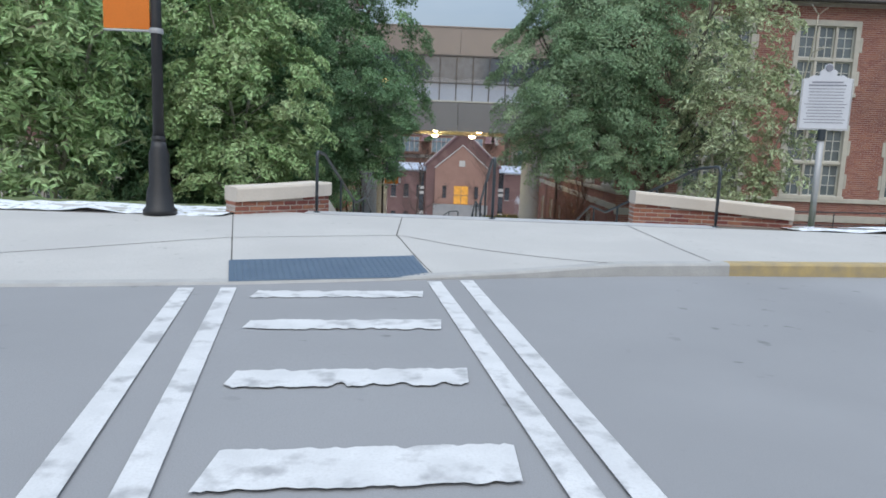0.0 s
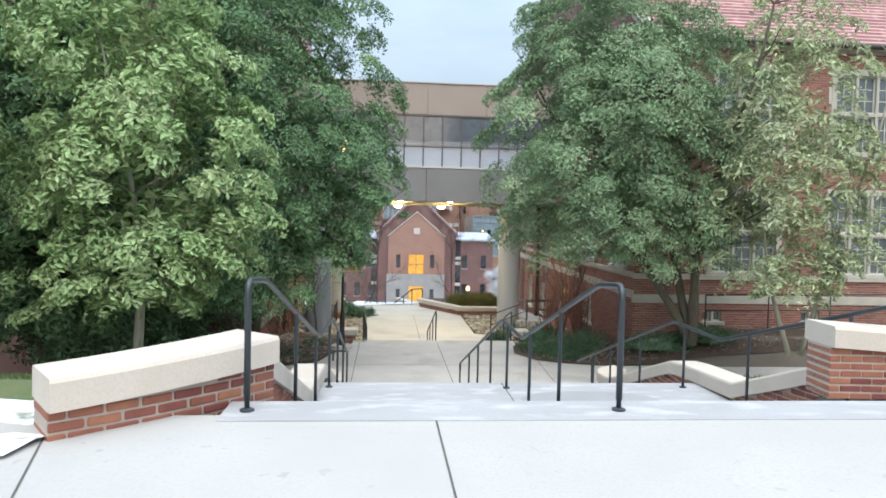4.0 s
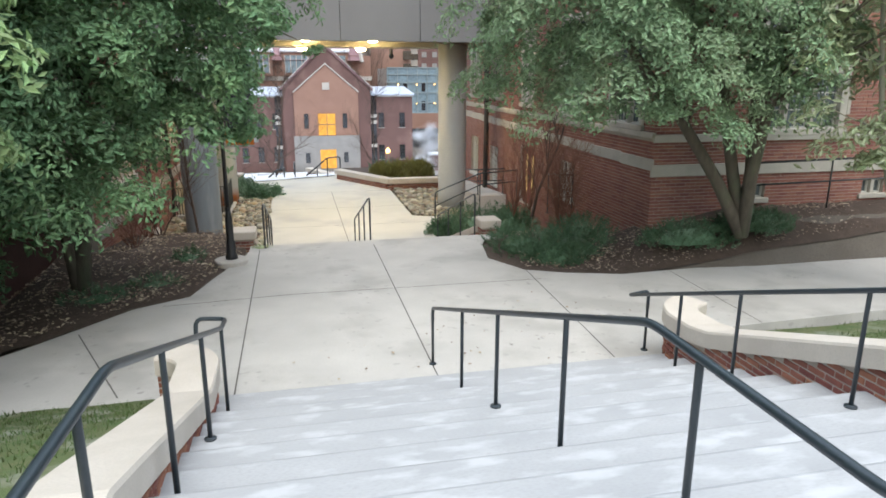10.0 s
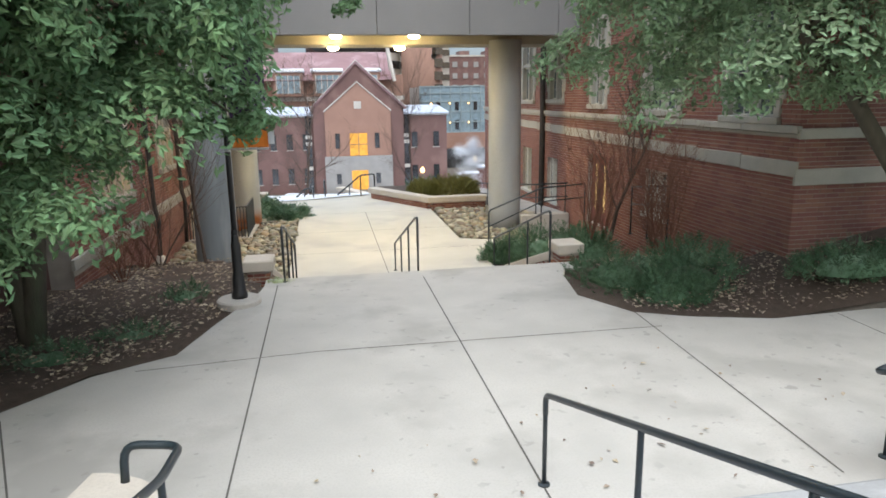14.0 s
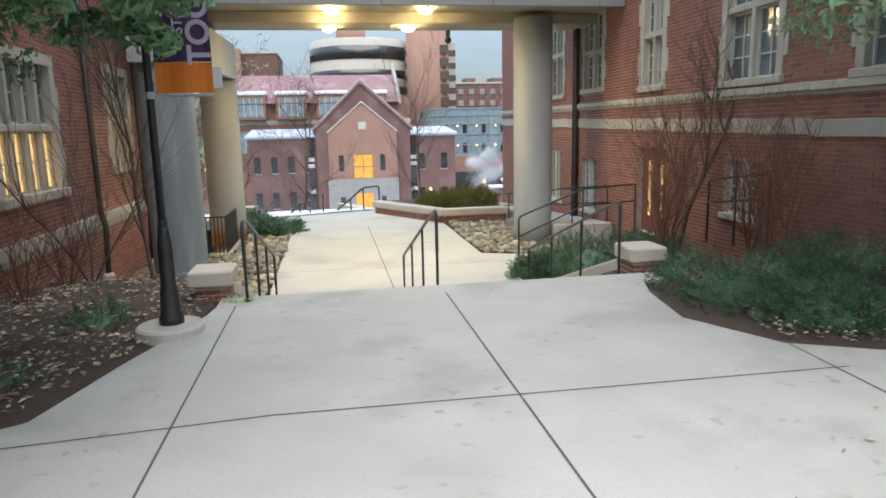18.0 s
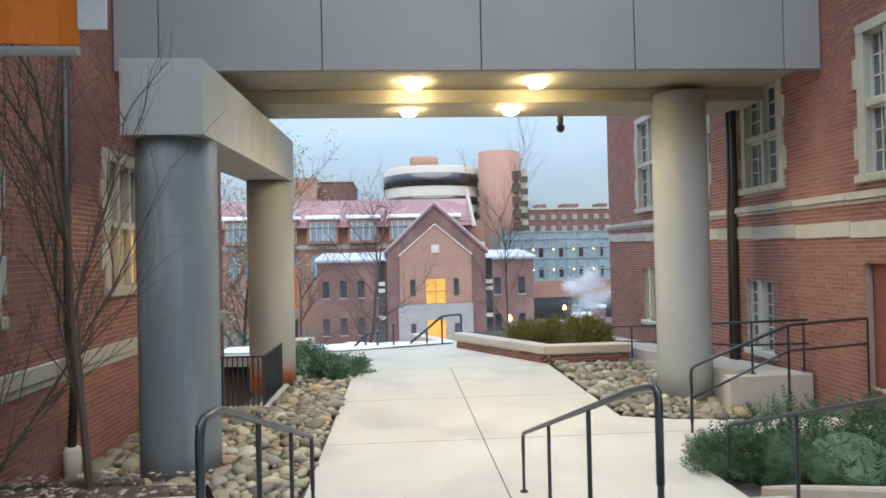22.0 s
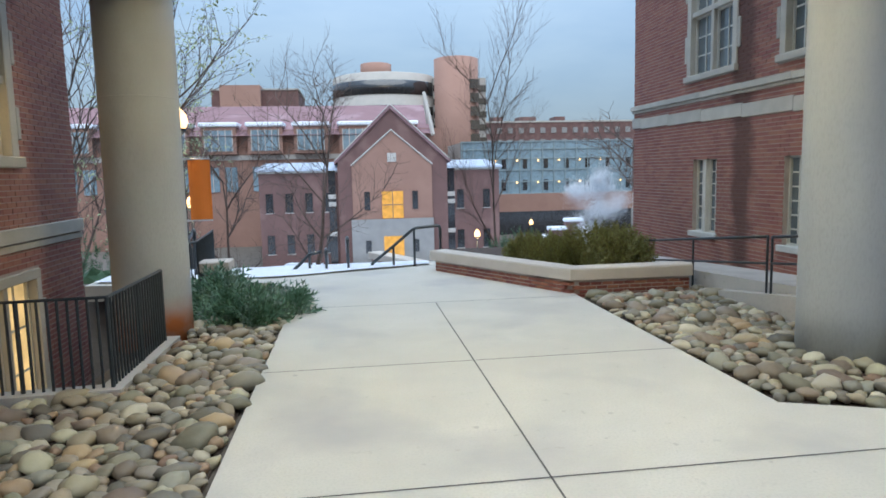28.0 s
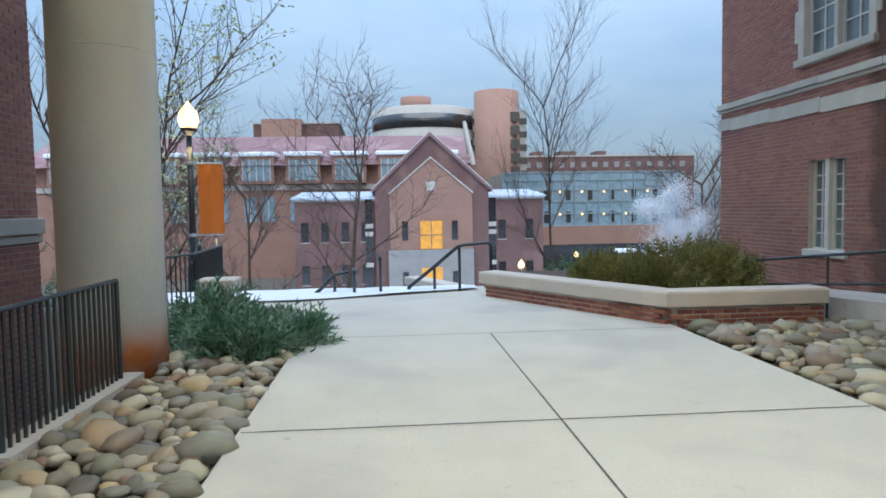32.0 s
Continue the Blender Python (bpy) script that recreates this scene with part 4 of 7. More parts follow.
handrail("black iron end panel of a basement rail", [(8.0, 25.2, -1.58), (8.0, 26.75, -1.78)], [(8.0, 25.2, -2.75, -1.58), (8.0, 26.0, -2.75, -1.68), (8.0, 26.75, -2.8, -1.78)], "basement rails", [(8.0, 25.2, -1.95), (8.0, 26.75, -2.15)])
# rails at the far stairs
handrail("black iron handrail at the far steps beside the planter wall", [(3.54, 40.5, -3.1), (3.54, 40.5, -2.82), (2.98, 40.55, -2.87), (2.53, 40.6, -3.25), (2.06, 40.65, -3.62), (2.06, 40.65, -3.72)],
         [(3.54, 40.5, Z_WALK, -2.85), (2.98, 40.55, Z_WALK, -2.87), (2.53, 40.6, Z_WALK, -3.25)], "far handrails", thick=1.6)
for x, z in ((1.56, -3.03), (1.1, -3.26)):
    handrail("thin black iron post with a short rail at the snowy terrace", [(x, 40.4, z - 0.1), (x, 40.4, z), (x - 0.02, 40.9, z - 0.02), (x - 0.03, 41.8, z - 0.45)], [(x, 40.4, Z_WALK, z), (x - 0.03, 41.8, -3.95, z - 0.45)], "far handrails", thick=1.6)
handrail("low black iron rail at the snowy terrace", [(0.35, 40.5, -3.72), (0.55, 40.5, -3.55), (0.75, 40.5, -3.34), (1.0, 40.5, -3.3)], [(0.75, 40.5, Z_WALK, -3.34)], "far handrails", thick=1.6)
handrail("black iron handrail at the terrace edge beside junipers", [(-1.5, 40.3, -3.2), (-1.5, 40.3, -2.72), (-2.2, 42.2, -3.3), (-2.2, 42.2, -3.6)], [(-1.5, 40.3, Z_WALK, -2.75), (-2.2, 42.2, -4.2, -3.3)], "far handrails", thick=1.6)

# ---------- planter and terrace walls ----------
pl = thing("planter_wall", "low red brick planter wall with a cream stone cap", "planter wall")
brick_run(pl, [(3.46, 39.8), (5.22, 36.73), (7.18, 36.73)], -3.95, -3.47, 0.30, course=0.064, length=0.19)
cap_run(pl, [(3.40, 39.9), (5.22, 36.73), (7.21, 36.73)], -3.47, -3.28, 0.40)
setting("planter_soil", Mesh().prism([(3.6, 39.55), (5.26, 36.86), (7.2, 36.86), (7.2, 41.4), (3.7, 41.4)], -3.9, -3.45), M_SOIL, "dark soil bed behind the planter wall", "planting bed")
tw = thing("terrace_wall", "short red brick terrace wall with a cream cap at the far steps", "planter wall")
brick_run(tw, [(2.3, 44.6), (3.3, 42.3)], -5.2, -4.0, 0.30, M_BRICK, 0.064, 0.19)
cap_run(tw, [(2.25, 44.7), (3.32, 42.2)], -4.0, -3.82, 0.40)
tw = thing("terrace_wall", "short red brick terrace wall with a snowy cap beside the far steps", "planter wall")
brick_run(tw, [(-0.2, 46.5), (0.6, 46.2)], -5.6, -4.45, 0.30, M_BRICK, 0.064, 0.19)
cap_run(tw, [(-0.3, 46.55), (0.7, 46.15)], -4.45, -4.3, 0.40, material=M_SNOW)
tw = thing("terrace_pier", "red brick pier with a pale stone cap behind junipers", "brick pier")
brick_run(tw, [(-0.95, 38.6), (-0.6, 38.6)], -3.9, -3.35, 0.4, M_BRICK, 0.064, 0.19)
part("cap", Mesh().box(-1.05, -0.5, 38.33, 38.87, -3.35, -3.17, 0.02), M_CAP, tw)

# ---------- columns and bridge ----------


def column(label, x, y, r, z0, z1, concrete=M_COL):
    c = thing("column", label, "column", "columns under the bridge")
    prof = [(r, z0)] + [(r, z0 + (z1 - z0) * i / 8) for i in range(1, 8)] + [(r, z1)]
    part("shaft", Mesh().lathe(x, y, prof, 48), concrete, c, smooth=True)
    for z in (z0 + (z1 - z0) * 0.72,):
        part("pour_joint", Mesh().lathe(x, y, [(r + 0.001, z - 0.006), (r + 0.003, z), (r + 0.001, z + 0.006)], 48), concrete, c, smooth=True)
    return c


# rust stain low on one column
M_RUSTCOL = M_COL.copy()
M_RUSTCOL.name = "rust_stained_column"
rn, rl = M_RUSTCOL.node_tree.nodes, M_RUSTCOL.node_tree.links
rb = rn["Principled BSDF"]
src = rb.inputs["Base Color"].links[0].from_socket
geo = rn.new("ShaderNodeNewGeometry")
sep = rn.new("ShaderNodeSeparateXYZ")
rl.new(geo.outputs["Position"], sep.inputs[0])
mr = rn.new("ShaderNodeMapRange")
mr.inputs["From Min"].default_value, mr.inputs["From Max"].default_value = -3.15 * UNIT, -3.55 * UNIT
rl.new(sep.outputs["Z"], mr.inputs["Value"])
mr2 = rn.new("ShaderNodeMapRange")
mr2.inputs["From Min"].default_value, mr2.inputs["From Max"].default_value = -0.95 * UNIT, -0.6 * UNIT
rl.new(sep.outputs["X"], mr2.inputs["Value"])
mu = rn.new("ShaderNodeMath")
mu.operation = "MULTIPLY"
rl.new(mr.outputs["Result"], mu.inputs[0])
nz = rn.new("ShaderNodeTexNoise")
nz.inputs["Scale"].default_value = 3
rl.new(geo.outputs["Position"], nz.inputs["Vector"])
rl.new(nz.outputs["Fac"], mu.inputs[1])
mx = rn.new("ShaderNodeMixRGB")
mx.inputs["Color2"].default_value = (0.42, 0.14, 0.045, 1)
mu2 = rn.new("ShaderNodeMath")
mu2.operation, mu2.use_clamp = "MULTIPLY", True
rl.new(mu.outputs[0], mu2.inputs[0])
mu2.inputs[1].default_value = 1.7
rl.new(mu2.outputs[0], mx.inputs["Fac"])
rl.new(src, mx.inputs["Color1"])
rl.new(mx.outputs["Color"], rb.inputs["Base Color"])

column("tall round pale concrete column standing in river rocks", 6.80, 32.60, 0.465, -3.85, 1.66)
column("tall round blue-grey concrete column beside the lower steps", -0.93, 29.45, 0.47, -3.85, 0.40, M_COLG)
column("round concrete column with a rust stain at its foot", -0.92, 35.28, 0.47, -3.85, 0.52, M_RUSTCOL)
beam = Mesh()
beam.add([(x, y, z) for y, z0, z1 in ((28.9, 0.36, 1.24), (35.5, 0.55, 1.42)) for x, z in ((-1.38, z0), (-0.45, z0), (-0.45, z1), (-1.38, z1))], [(3, 2, 1, 0), (4, 5, 6, 7), (0, 1, 5, 4), (1, 2, 6, 5), (2, 3, 7, 6), (3, 0, 4, 7)])
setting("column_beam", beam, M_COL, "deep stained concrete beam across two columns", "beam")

BX0, BX1, BY0, BY1 = -2.28, 8.36, 30.92, 33.95
bridge = thing("footbridge", "grey enclosed footbridge with a band of windows between two brick buildings", "footbridge")
k = 0
edges = [BX0, -1.64, 0.71, 3.07, 5.42, 7.77, BX1]
for a, b in zip(edges, edges[1:]):
    part("fascia_panel", Mesh().box(a + 0.008, b - 0.008, BY0, BY0 + 0.12, 1.66, 2.98, 0.006), M_PANEL, bridge)
    part("fascia_panel", Mesh().box(a + 0.008, b - 0.008, BY1 - 0.12, BY1, 1.66, 2.98, 0.006), M_PANEL, bridge)
    part("parapet_panel", Mesh().box(a + 0.004, b - 0.004, BY0, BY0 + 0.12, 5.10, 6.30, 0.006), M_PARAPET, bridge)
part("parapet_panel", Mesh().box(BX0, BX1, BY1 - 0.12, BY1, 5.10, 6.30, 0.006), M_PARAPET, bridge)
part("fascia_backing", Mesh().box(BX0, BX1, BY0 + 0.13, BY0 + 0.2, 1.78, 2.97), M_JOINT, bridge)
part("roof_deck", Mesh().box(BX0, BX1, BY0 + 0.12, BY1 - 0.12, 5.9, 6.1), M_PARAPET, bridge)
part("coping", Mesh().box(BX0, BX1, BY0 - 0.03, BY0 + 0.2, 6.30, 6.36, 0.01), M_PARAPET, bridge)
part("sill_rail", Mesh().box(BX0, BX1, BY0 - 0.02, BY0 + 0.14, 2.985, 3.06, 0.008), M_FRAME, bridge)
part("head_rail", Mesh().box(BX0, BX1, BY0 + 0.0, BY0 + 0.12, 5.03, 5.095, 0.008), M_BRONZE, bridge)
part("transom", Mesh().box(BX0, BX1, BY0 + 0.02, BY0 + 0.09, 3.82, 3.87, 0.006), M_BRONZE, bridge)
part("floor_slab", Mesh().box(BX0, BX1, BY0 + 0.2, BY1 - 0.13, 2.75, 2.95), M_SOFFIT, bridge)
x = 2.172 - 0.757 * 5
while x < BX1:
    if x > BX0:
        part("mullion", Mesh().box(x - 0.025, x + 0.025, BY0 + 0.01, BY0 + 0.11, 3.06, 5.03, 0.005), M_BRONZE, bridge)
        part("mullion", Mesh().box(x - 0.025, x + 0.025, BY1 - 0.11, BY1 - 0.01, 3.0, 5.1, 0.005), M_BRONZE, bridge)
    a, b = max(x + 0.025, BX0), min(x + 0.757 - 0.025, BX1)
    if b > BX0:
        part("upper_pane", Mesh().box(a, b, BY0 + 0.05, BY0 + 0.062, 3.87, 5.03), M_GLASSB, bridge, "dark reflecting pane")
        # the lower pane carries the mirrored sky as flat pale blue
        part("lower_pane", Mesh().box(a, b, BY0 + 0.05, BY0 + 0.062, 3.06, 3.82), M_SKYPALE, bridge, "pale pane with the reflected sky put into its colour")
        part("rear_pane", Mesh().box(a, b, BY1 - 0.062, BY1 - 0.05, 3.0, 5.1), M_GLASSB, bridge)
    x += 0.757
# thin white crossed bars whose tops rise and fall along the glass
lat = Mesh()
x = -1.6
while x < 8.2:
    hi = 3.93 + 0.15 * abs(math.sin((x - 2.9) * 1.35))
    for sgn in (-1, 1):
        lat.add([(x, BY0 + 0.044, 3.60), (x + 0.022, BY0 + 0.044, 3.60), (x + sgn * (hi - 3.60) * 0.8 + 0.022, BY0 + 0.044, hi), (x + sgn * (hi - 3.60) * 0.8, BY0 + 0.044, hi),
                 (x, BY0 + 0.049, 3.60), (x + 0.022, BY0 + 0.049, 3.60), (x + sgn * (hi - 3.60) * 0.8 + 0.022, BY0 + 0.049, hi), (x + sgn * (hi - 3.60) * 0.8, BY0 + 0.049, hi)], [(0, 1, 2, 3), (7, 6, 5, 4), (0, 4, 5, 1), (2, 6, 7, 3)])
    x += 0.095
tagged(part("lattice_film", lat, M_WHITE, bridge, "white diamond lattice along the glass"), kind="stuff")
part("soffit", Mesh().box(BX0, BX1, BY0 + 0.125, BY1 - 0.125, 1.80, 1.95), M_SOFFIT, bridge)
part("rear_beam", Mesh().box(BX0, BX1, 32.62, 33.82, 1.56, 1.795, 0.01), M_SOFFIT, bridge, "buff concrete edge beam")
for lx, ly, lz in ((2.08, 32.12, 1.79), (4.14, 32.05, 1.79), (2.01, 33.12, 1.555), (3.86, 33.05, 1.555)):
    l = thing("downlight", "round glowing downlight under the footbridge", "ceiling light", "downlights under the bridge")
    part("housing", Mesh().lathe(lx, ly, [(0.13, lz), (0.14, lz - 0.02), (0.12, lz - 0.035)], 20), M_FRAME, l)
    part("diffuser", Mesh().lathe(lx, ly, [(0.145, lz - 0.03), (0.15, lz - 0.06), (0.12, lz - 0.10), (0.05, lz - 0.12)], 20), M_BULB, l)
    d = bpy.data.lights.new("downlight_lamp", "SPOT")
    d.spot_size, d.spot_blend = radians(168), 0.35
    d.energy, d.color, d.shadow_soft_size = 58, (1.0, 0.84, 0.54), 0.1
    o = new("downlight_lamp", d)
    o.location = (lx, ly, lz - 0.26)
dome = thing("dome_camera", "small dark dome camera under the bridge edge", "camera")
part("bracket", Mesh().lathe(4.95, 33.75, [(0.03, 1.36), (0.06, 1.44), (0.06, 1.565)], 14), M_BRONZE, dome)
part("dome", Mesh().lathe(4.95, 33.75, [(0.02, 1.23), (0.07, 1.27), (0.085, 1.33), (0.07, 1.38)], 16), M_METAL, dome, smooth=True)


# ---------- windows ----------
def window_unit(parent, along, fixed, out, a0, a1, z0, z1, lights=2, rows=1, surround=0.14, panes=(2, 4), lit=None, name="window", label="", trim=M_STONE, upper=M_GLASS, sash=M_FRAME):
    """A stone-framed window in a wall along 'x' or 'y'; out: +1 or -1, the way it faces."""
    w = thing(name, label or "tall stone-framed window with small leaded panes", "window", kind="structure")

    def bx(u0, u1, d0, d1, za, zb, c=0.0):
        lo, hi = sorted((fixed + out * d0, fixed + out * d1))
        m = Mesh()
        if along == "x":
            m.box(u0, u1, lo, hi, za, zb, c)
        else:
            m.box(lo, hi, u0, u1, za, zb, c)
        return m

    s = surround
    if s:
        part("jamb", bx(a0 - s, a0 + 0.005, -0.10, 0.035, z0, z1, 0.01), trim, w)
        part("jamb", bx(a1 - 0.005, a1 + s, -0.10, 0.035, z0, z1, 0.01), trim, w)
        part("lintel", bx(a0 - s, a1 + s, -0.104, 0.038, z1 - 0.005, z1 + s, 0.01), trim, w)
        part("sill", bx(a0 - s - 0.03, a1 + s + 0.03, -0.12, 0.09, z0 - s * 0.8, z0 + 0.005, 0.012), trim, w)
        for j in range(2):
            for u0, u1 in ((a0 - s - 0.09, a0 - s - 0.002), (a1 + s + 0.002, a1 + s + 0.09)):
                zz = z0 + (z1 - z0) * (0.12 + 0.5 * j)
                part("quoin", bx(u0, u1, -0.08, 0.034, zz, zz + (z1 - z0) * 0.22, 0.01), trim, w)
    else:
        part("sill", bx(a0 - 0.08, a1 + 0.08, -0.10, 0.06, z0 - 0.1, z0 + 0.005, 0.012), trim, w)
    lw = (a1 - a0) / lights
    rh = (z1 - z0) / rows
    for i in range(1, lights):
        part("mullion", bx(a0 + lw * i - 0.045, a0 + lw * i + 0.045, -0.11, 0.0, z0, z1, 0.01), trim, w)
    for j in range(1, rows):
        part("transom", bx(a0, a1, -0.11, 0.005, z0 + rh * j - 0.05, z0 + rh * j + 0.05, 0.01), trim, w)
    for i in range(lights):
        for j in range(rows):
            u0, u1 = a0 + lw * i + (0.045 if i else 0), a0 + lw * (i + 1) - (0.045 if i < lights - 1 else 0)
            v0, v1 = z0 + rh * j + (0.05 if j else 0), z0 + rh * (j + 1) - (0.05 if j < rows - 1 else 0)
            g = 0.035
            fr = Mesh()
            for q in (bx(u0, u0 + g, -0.14, -0.08, v0, v1), bx(u1 - g, u1, -0.14, -0.08, v0, v1), bx(u0 + g, u1 - g, -0.14, -0.08, v0, v0 + g), bx(u0 + g, u1 - g, -0.14, -0.08, v1 - g, v1)):
                fr.add(q.v, q.f)
            frame_ob = part("window_frame", fr, sash, w)
            part("pane", bx(u0 + g, u1 - g, -0.125, -0.118, v0 + g, v1 - g), lit if (lit and (j == 0 or rows == 1)) else upper, w)
            bars = Mesh()
            for p in range(1, panes[0]):
                uu = u0 + g + (u1 - u0 - 2 * g) * p / panes[0]
                q = bx(uu - 0.012, uu + 0.012, -0.117, -0.098, v0 + g, v1 - g)
                bars.add(q.v, q.f)
            for p in range(1, panes[1]):
                vv = v0 + g + (v1 - v0 - 2 * g) * p / panes[1]
                q = bx(u0 + g, u1 - g, -0.117, -0.1, vv - 0.012, vv + 0.012)
                bars.add(q.v, q.f)
            if bars.v:
                part("glazing_bars", bars, sash, frame_ob)
    return w


def brick_face(name, parent, along, fixed, out, a0, a1, z0, z1, holes, course=0.068, length=0.215, near=None):
    """A skin of single bricks on a wall: those in the stretch 'near' are parts of their own, the rest one joined mesh."""
    v, f, cnt, shared = [], [], 0, {}
    row, z = 0, z0
    quad = [(0, 2, 3, 1), (4, 5, 7, 6), (0, 1, 5, 4), (2, 6, 7, 3), (0, 4, 6, 2), (1, 3, 7, 5)]
    rnd = random.Random(3)
    while z + course <= z1 + 1e-6:
        a = a0 - (length / 2 if row % 2 else 0)
        while a < a1:
            u0, u1 = max(a, a0), min(a + length - 0.011, a1)
            spans = [(u0, u1)]
            for h in holes:
                if h[2] - 0.012 < z + course / 2 < h[3] + 0.012:
                    spans = [q for s, e in spans for q in ((s, min(e, h[0])), (max(s, h[1]), e)) if q[1] - q[0] > 0.03]
            for s, e in spans:
                if e - s < 0.03:
                    continue
                pr = 0.004 + 0.004 * rnd.random()
                lo, hi = sorted((fixed, fixed + out * pr))
                if near and near[0] < s and e < near[1] and near[2] < z < near[3] and cnt < 300:
                    key = round(e - s, 2)
                    if key not in shared:
                        b = Mesh()
                        b.box(0, key, 0, 0.008, 0, course - 0.011, 0.002) if along == "x" else b.box(0, 0.008, 0, key, 0, course - 0.011, 0.002)
                        shared[key] = b.data("brick", M_BRICKW)
                    o = new("brick", shared[key])
                    o.parent = parent
                    o.location = (s, lo, z) if along == "x" else (lo, s, z)
                    cnt += 1
                    continue
                k = len(v)
                for zz in (z, z + course - 0.011):
                    if along == "x":
                        v += [(s, lo, zz), (e, lo, zz), (s, hi, zz), (e, hi, zz)]
                    else:
                        v += [(lo, s, zz), (hi, s, zz), (lo, e, zz), (hi, e, zz)]
                f += [tuple(i + k for i in q) for q in quad]
            a += length
        z += course
        row += 1
    m = Mesh()
    m.v, m.f = v, f
    return tagged(part(name, m, M_BRICKW, parent), kind="stuff")


def grow(h, s):
    return (h[0] - s, h[1] + s, h[2] - s * 0.8, h[3] + s)


# right building: west wall
XR, YR0, YR1 = 8.38, 22.31, 41.55
UP = [(37.45, 38.9, 0.06, 2.38), (34.85, 36.0, 0.0, 2.2), (32.15, 33.25, 0.03, 1.8), (29.2, 30.0, -0.1, 1.9), (25.75, 27.05, -0.2, 2.0), (22.9, 24.1, -0.25, 1.95)]
LOW = [(37.9, 38.75, -2.95, -1.53), (34.95, 35.95, -2.95, -1.55), (32.45, 33.35, -2.98, -1.68), (26.0, 26.9, -2.35, -1.45)]
DOOR = (28.9, 30.1, -3.1, -1.35)
holesW = [grow(h, 0.14) for h in UP] + LOW + [DOOR]
wall_w = setting("wall_west_of_right_building", wall_with_holes(Mesh(), "y", XR, 0.35, YR0, YR1, -6, 6.2, UP + LOW + [DOOR]), M_MORTAR, "dark red brick wall with stone bands and tall windows", "wall")
gab = Mesh().add([(XR, YR0, 6.2), (XR, YR1, 6.2), (XR, (YR0 + YR1) / 2, 13.4), (XR + 0.35, YR0, 6.2), (XR + 0.35, YR1, 6.2), (XR + 0.35, (YR0 + YR1) / 2, 13.4)], [(0, 2, 1), (3, 4, 5), (0, 1, 4, 3), (1, 2, 5, 4), (2, 0, 3, 5)])
part("gable", gab, M_FARBRICK, wall_w)
part("gable_coping", Mesh().tube([(XR + 0.15, YR0 - 0.2, 6.15), (XR + 0.15, (YR0 + YR1) / 2, 13.5), (XR + 0.15, YR1 + 0.2, 6.15)], 0.2, 4), M_STONE, wall_w)
for za, zb, d, rise in ((-1.10, -0.87, 0.035, 0.33), (-0.47, -0.36, 0.08, 0.1), (-0.53, -0.475, 0.04, 0.1)):
    s = Mesh()
    y = YR0 - 0.05
    while y < YR1:
        e = min(y + 1.35, YR1 + 0.05)
        up = rise * (y - YR0) / (YR1 - YR0)
        s.box(XR - d, XR, y + 0.003, e - 0.003, za + up, zb + up, 0.008)
        y = e
    part("string_course", s, M_STONE, wall_w, "weathered limestone band")
for h in UP:
    window_unit(wall_w, "y", XR, -1, *h, lights=2, rows=2, panes=(2, 3))
for h in LOW:
    window_unit(wall_w, "y", XR, -1, *h, lights=2, rows=1, surround=0, panes=(2, 6), trim=M_FRAME, label="white-framed casement window with small panes in brick")
door = thing("door_1", "reddish wooden door with lit narrow panes in the brick wall", "door", kind="structure")
part("door_leaf", Mesh().box(XR + 0.1, XR + 0.15, DOOR[0], DOOR[1], DOOR[2], DOOR[3], 0.006), M_BRICK, door)
for y in (29.2, 29.7):
    part("pane", Mesh().box(XR + 0.09, XR + 0.098, y, y + 0.1, -2.75, -1.6), M_WARM, door)
part("handle", Mesh().box(XR + 0.05, XR + 0.09, 29.5, 29.53, -2.4, -2.2, 0.005), M_METAL, door)
dp = thing("downpipe", "dark cranked metal downpipe on the brick wall", "downpipe")
for off in (0.0, 0.16):
    part("pipe", Mesh().tube(soft_line([(XR - 0.14, 33.45 + off, 1.7), (XR - 0.14, 33.45 + off, 0.1), (XR - 0.06, 33.65 + off, -0.35), (XR - 0.08, 33.65 + off, -3.5)]), 0.06, 10), M_CABLE, dp, smooth=True)
brick_face("wall_bricks", wall_w, "y", XR, -1, YR0, YR1, -4.0, 3.9, holesW, near=(36.3, 41.3, -3.0, -1.2))

# right building: street front
XW0, XW1 = XR, 34.0
RF = [(14.05 + 3.45 * i, 15.9 + 3.45 * i, z0, z1) for i in range(-1, 6) for z0, z1 in ((3.1, 5.25), (-0.33, 1.9))]
BAS = [(10.4 + 2.9 * i, 10.95 + 2.9 * i, -1.72, -1.42) for i in range(5)]
wall_f = setting("wall_front_of_right_building", wall_with_holes(Mesh(), "x", YR0, 0.35, XW0 + 0.35, XW1, -6, 6.0, RF + BAS), M_MORTAR, "dark red brick front with stone-framed mullioned windows", "wall")
for h in RF:
    window_unit(wall_f, "x", YR0, -1, *h, lights=3, rows=2, surround=0.16, panes=(2, 3), label="stone mullioned window of six lights with small panes")
for h in BAS:
    window_unit(wall_f, "x", YR0, -1, *h, lights=2, rows=1, surround=0, panes=(1, 1), label="small dark basement window in brick")
for za, zb, d in ((-0.55, -0.40, 0.08), (-1.22, -0.98, 0.05)):
    part("string_course", Mesh().box(XW0 - 0.05, XW1, YR0 - d, YR0, za, zb, 0.01), M_STONE, wall_f)
brick_face("wall_bricks", wall_f, "x", YR0, -1, XW0, 22.0, -2.3, 5.9, [grow(h, 0.16) for h in RF] + BAS)
part("cornice", Mesh().box(XW0 - 0.1, XW1, YR0 - 0.25, YR0 + 0.3, 5.95, 6.15, 0.03), M_STONE, wall_f)
roof = thing("roof_of_right_building", "steep red tiled roof dusted with snow", "roof", kind="structure")
yr, zr = (YR0 + YR1) / 2, 13.3
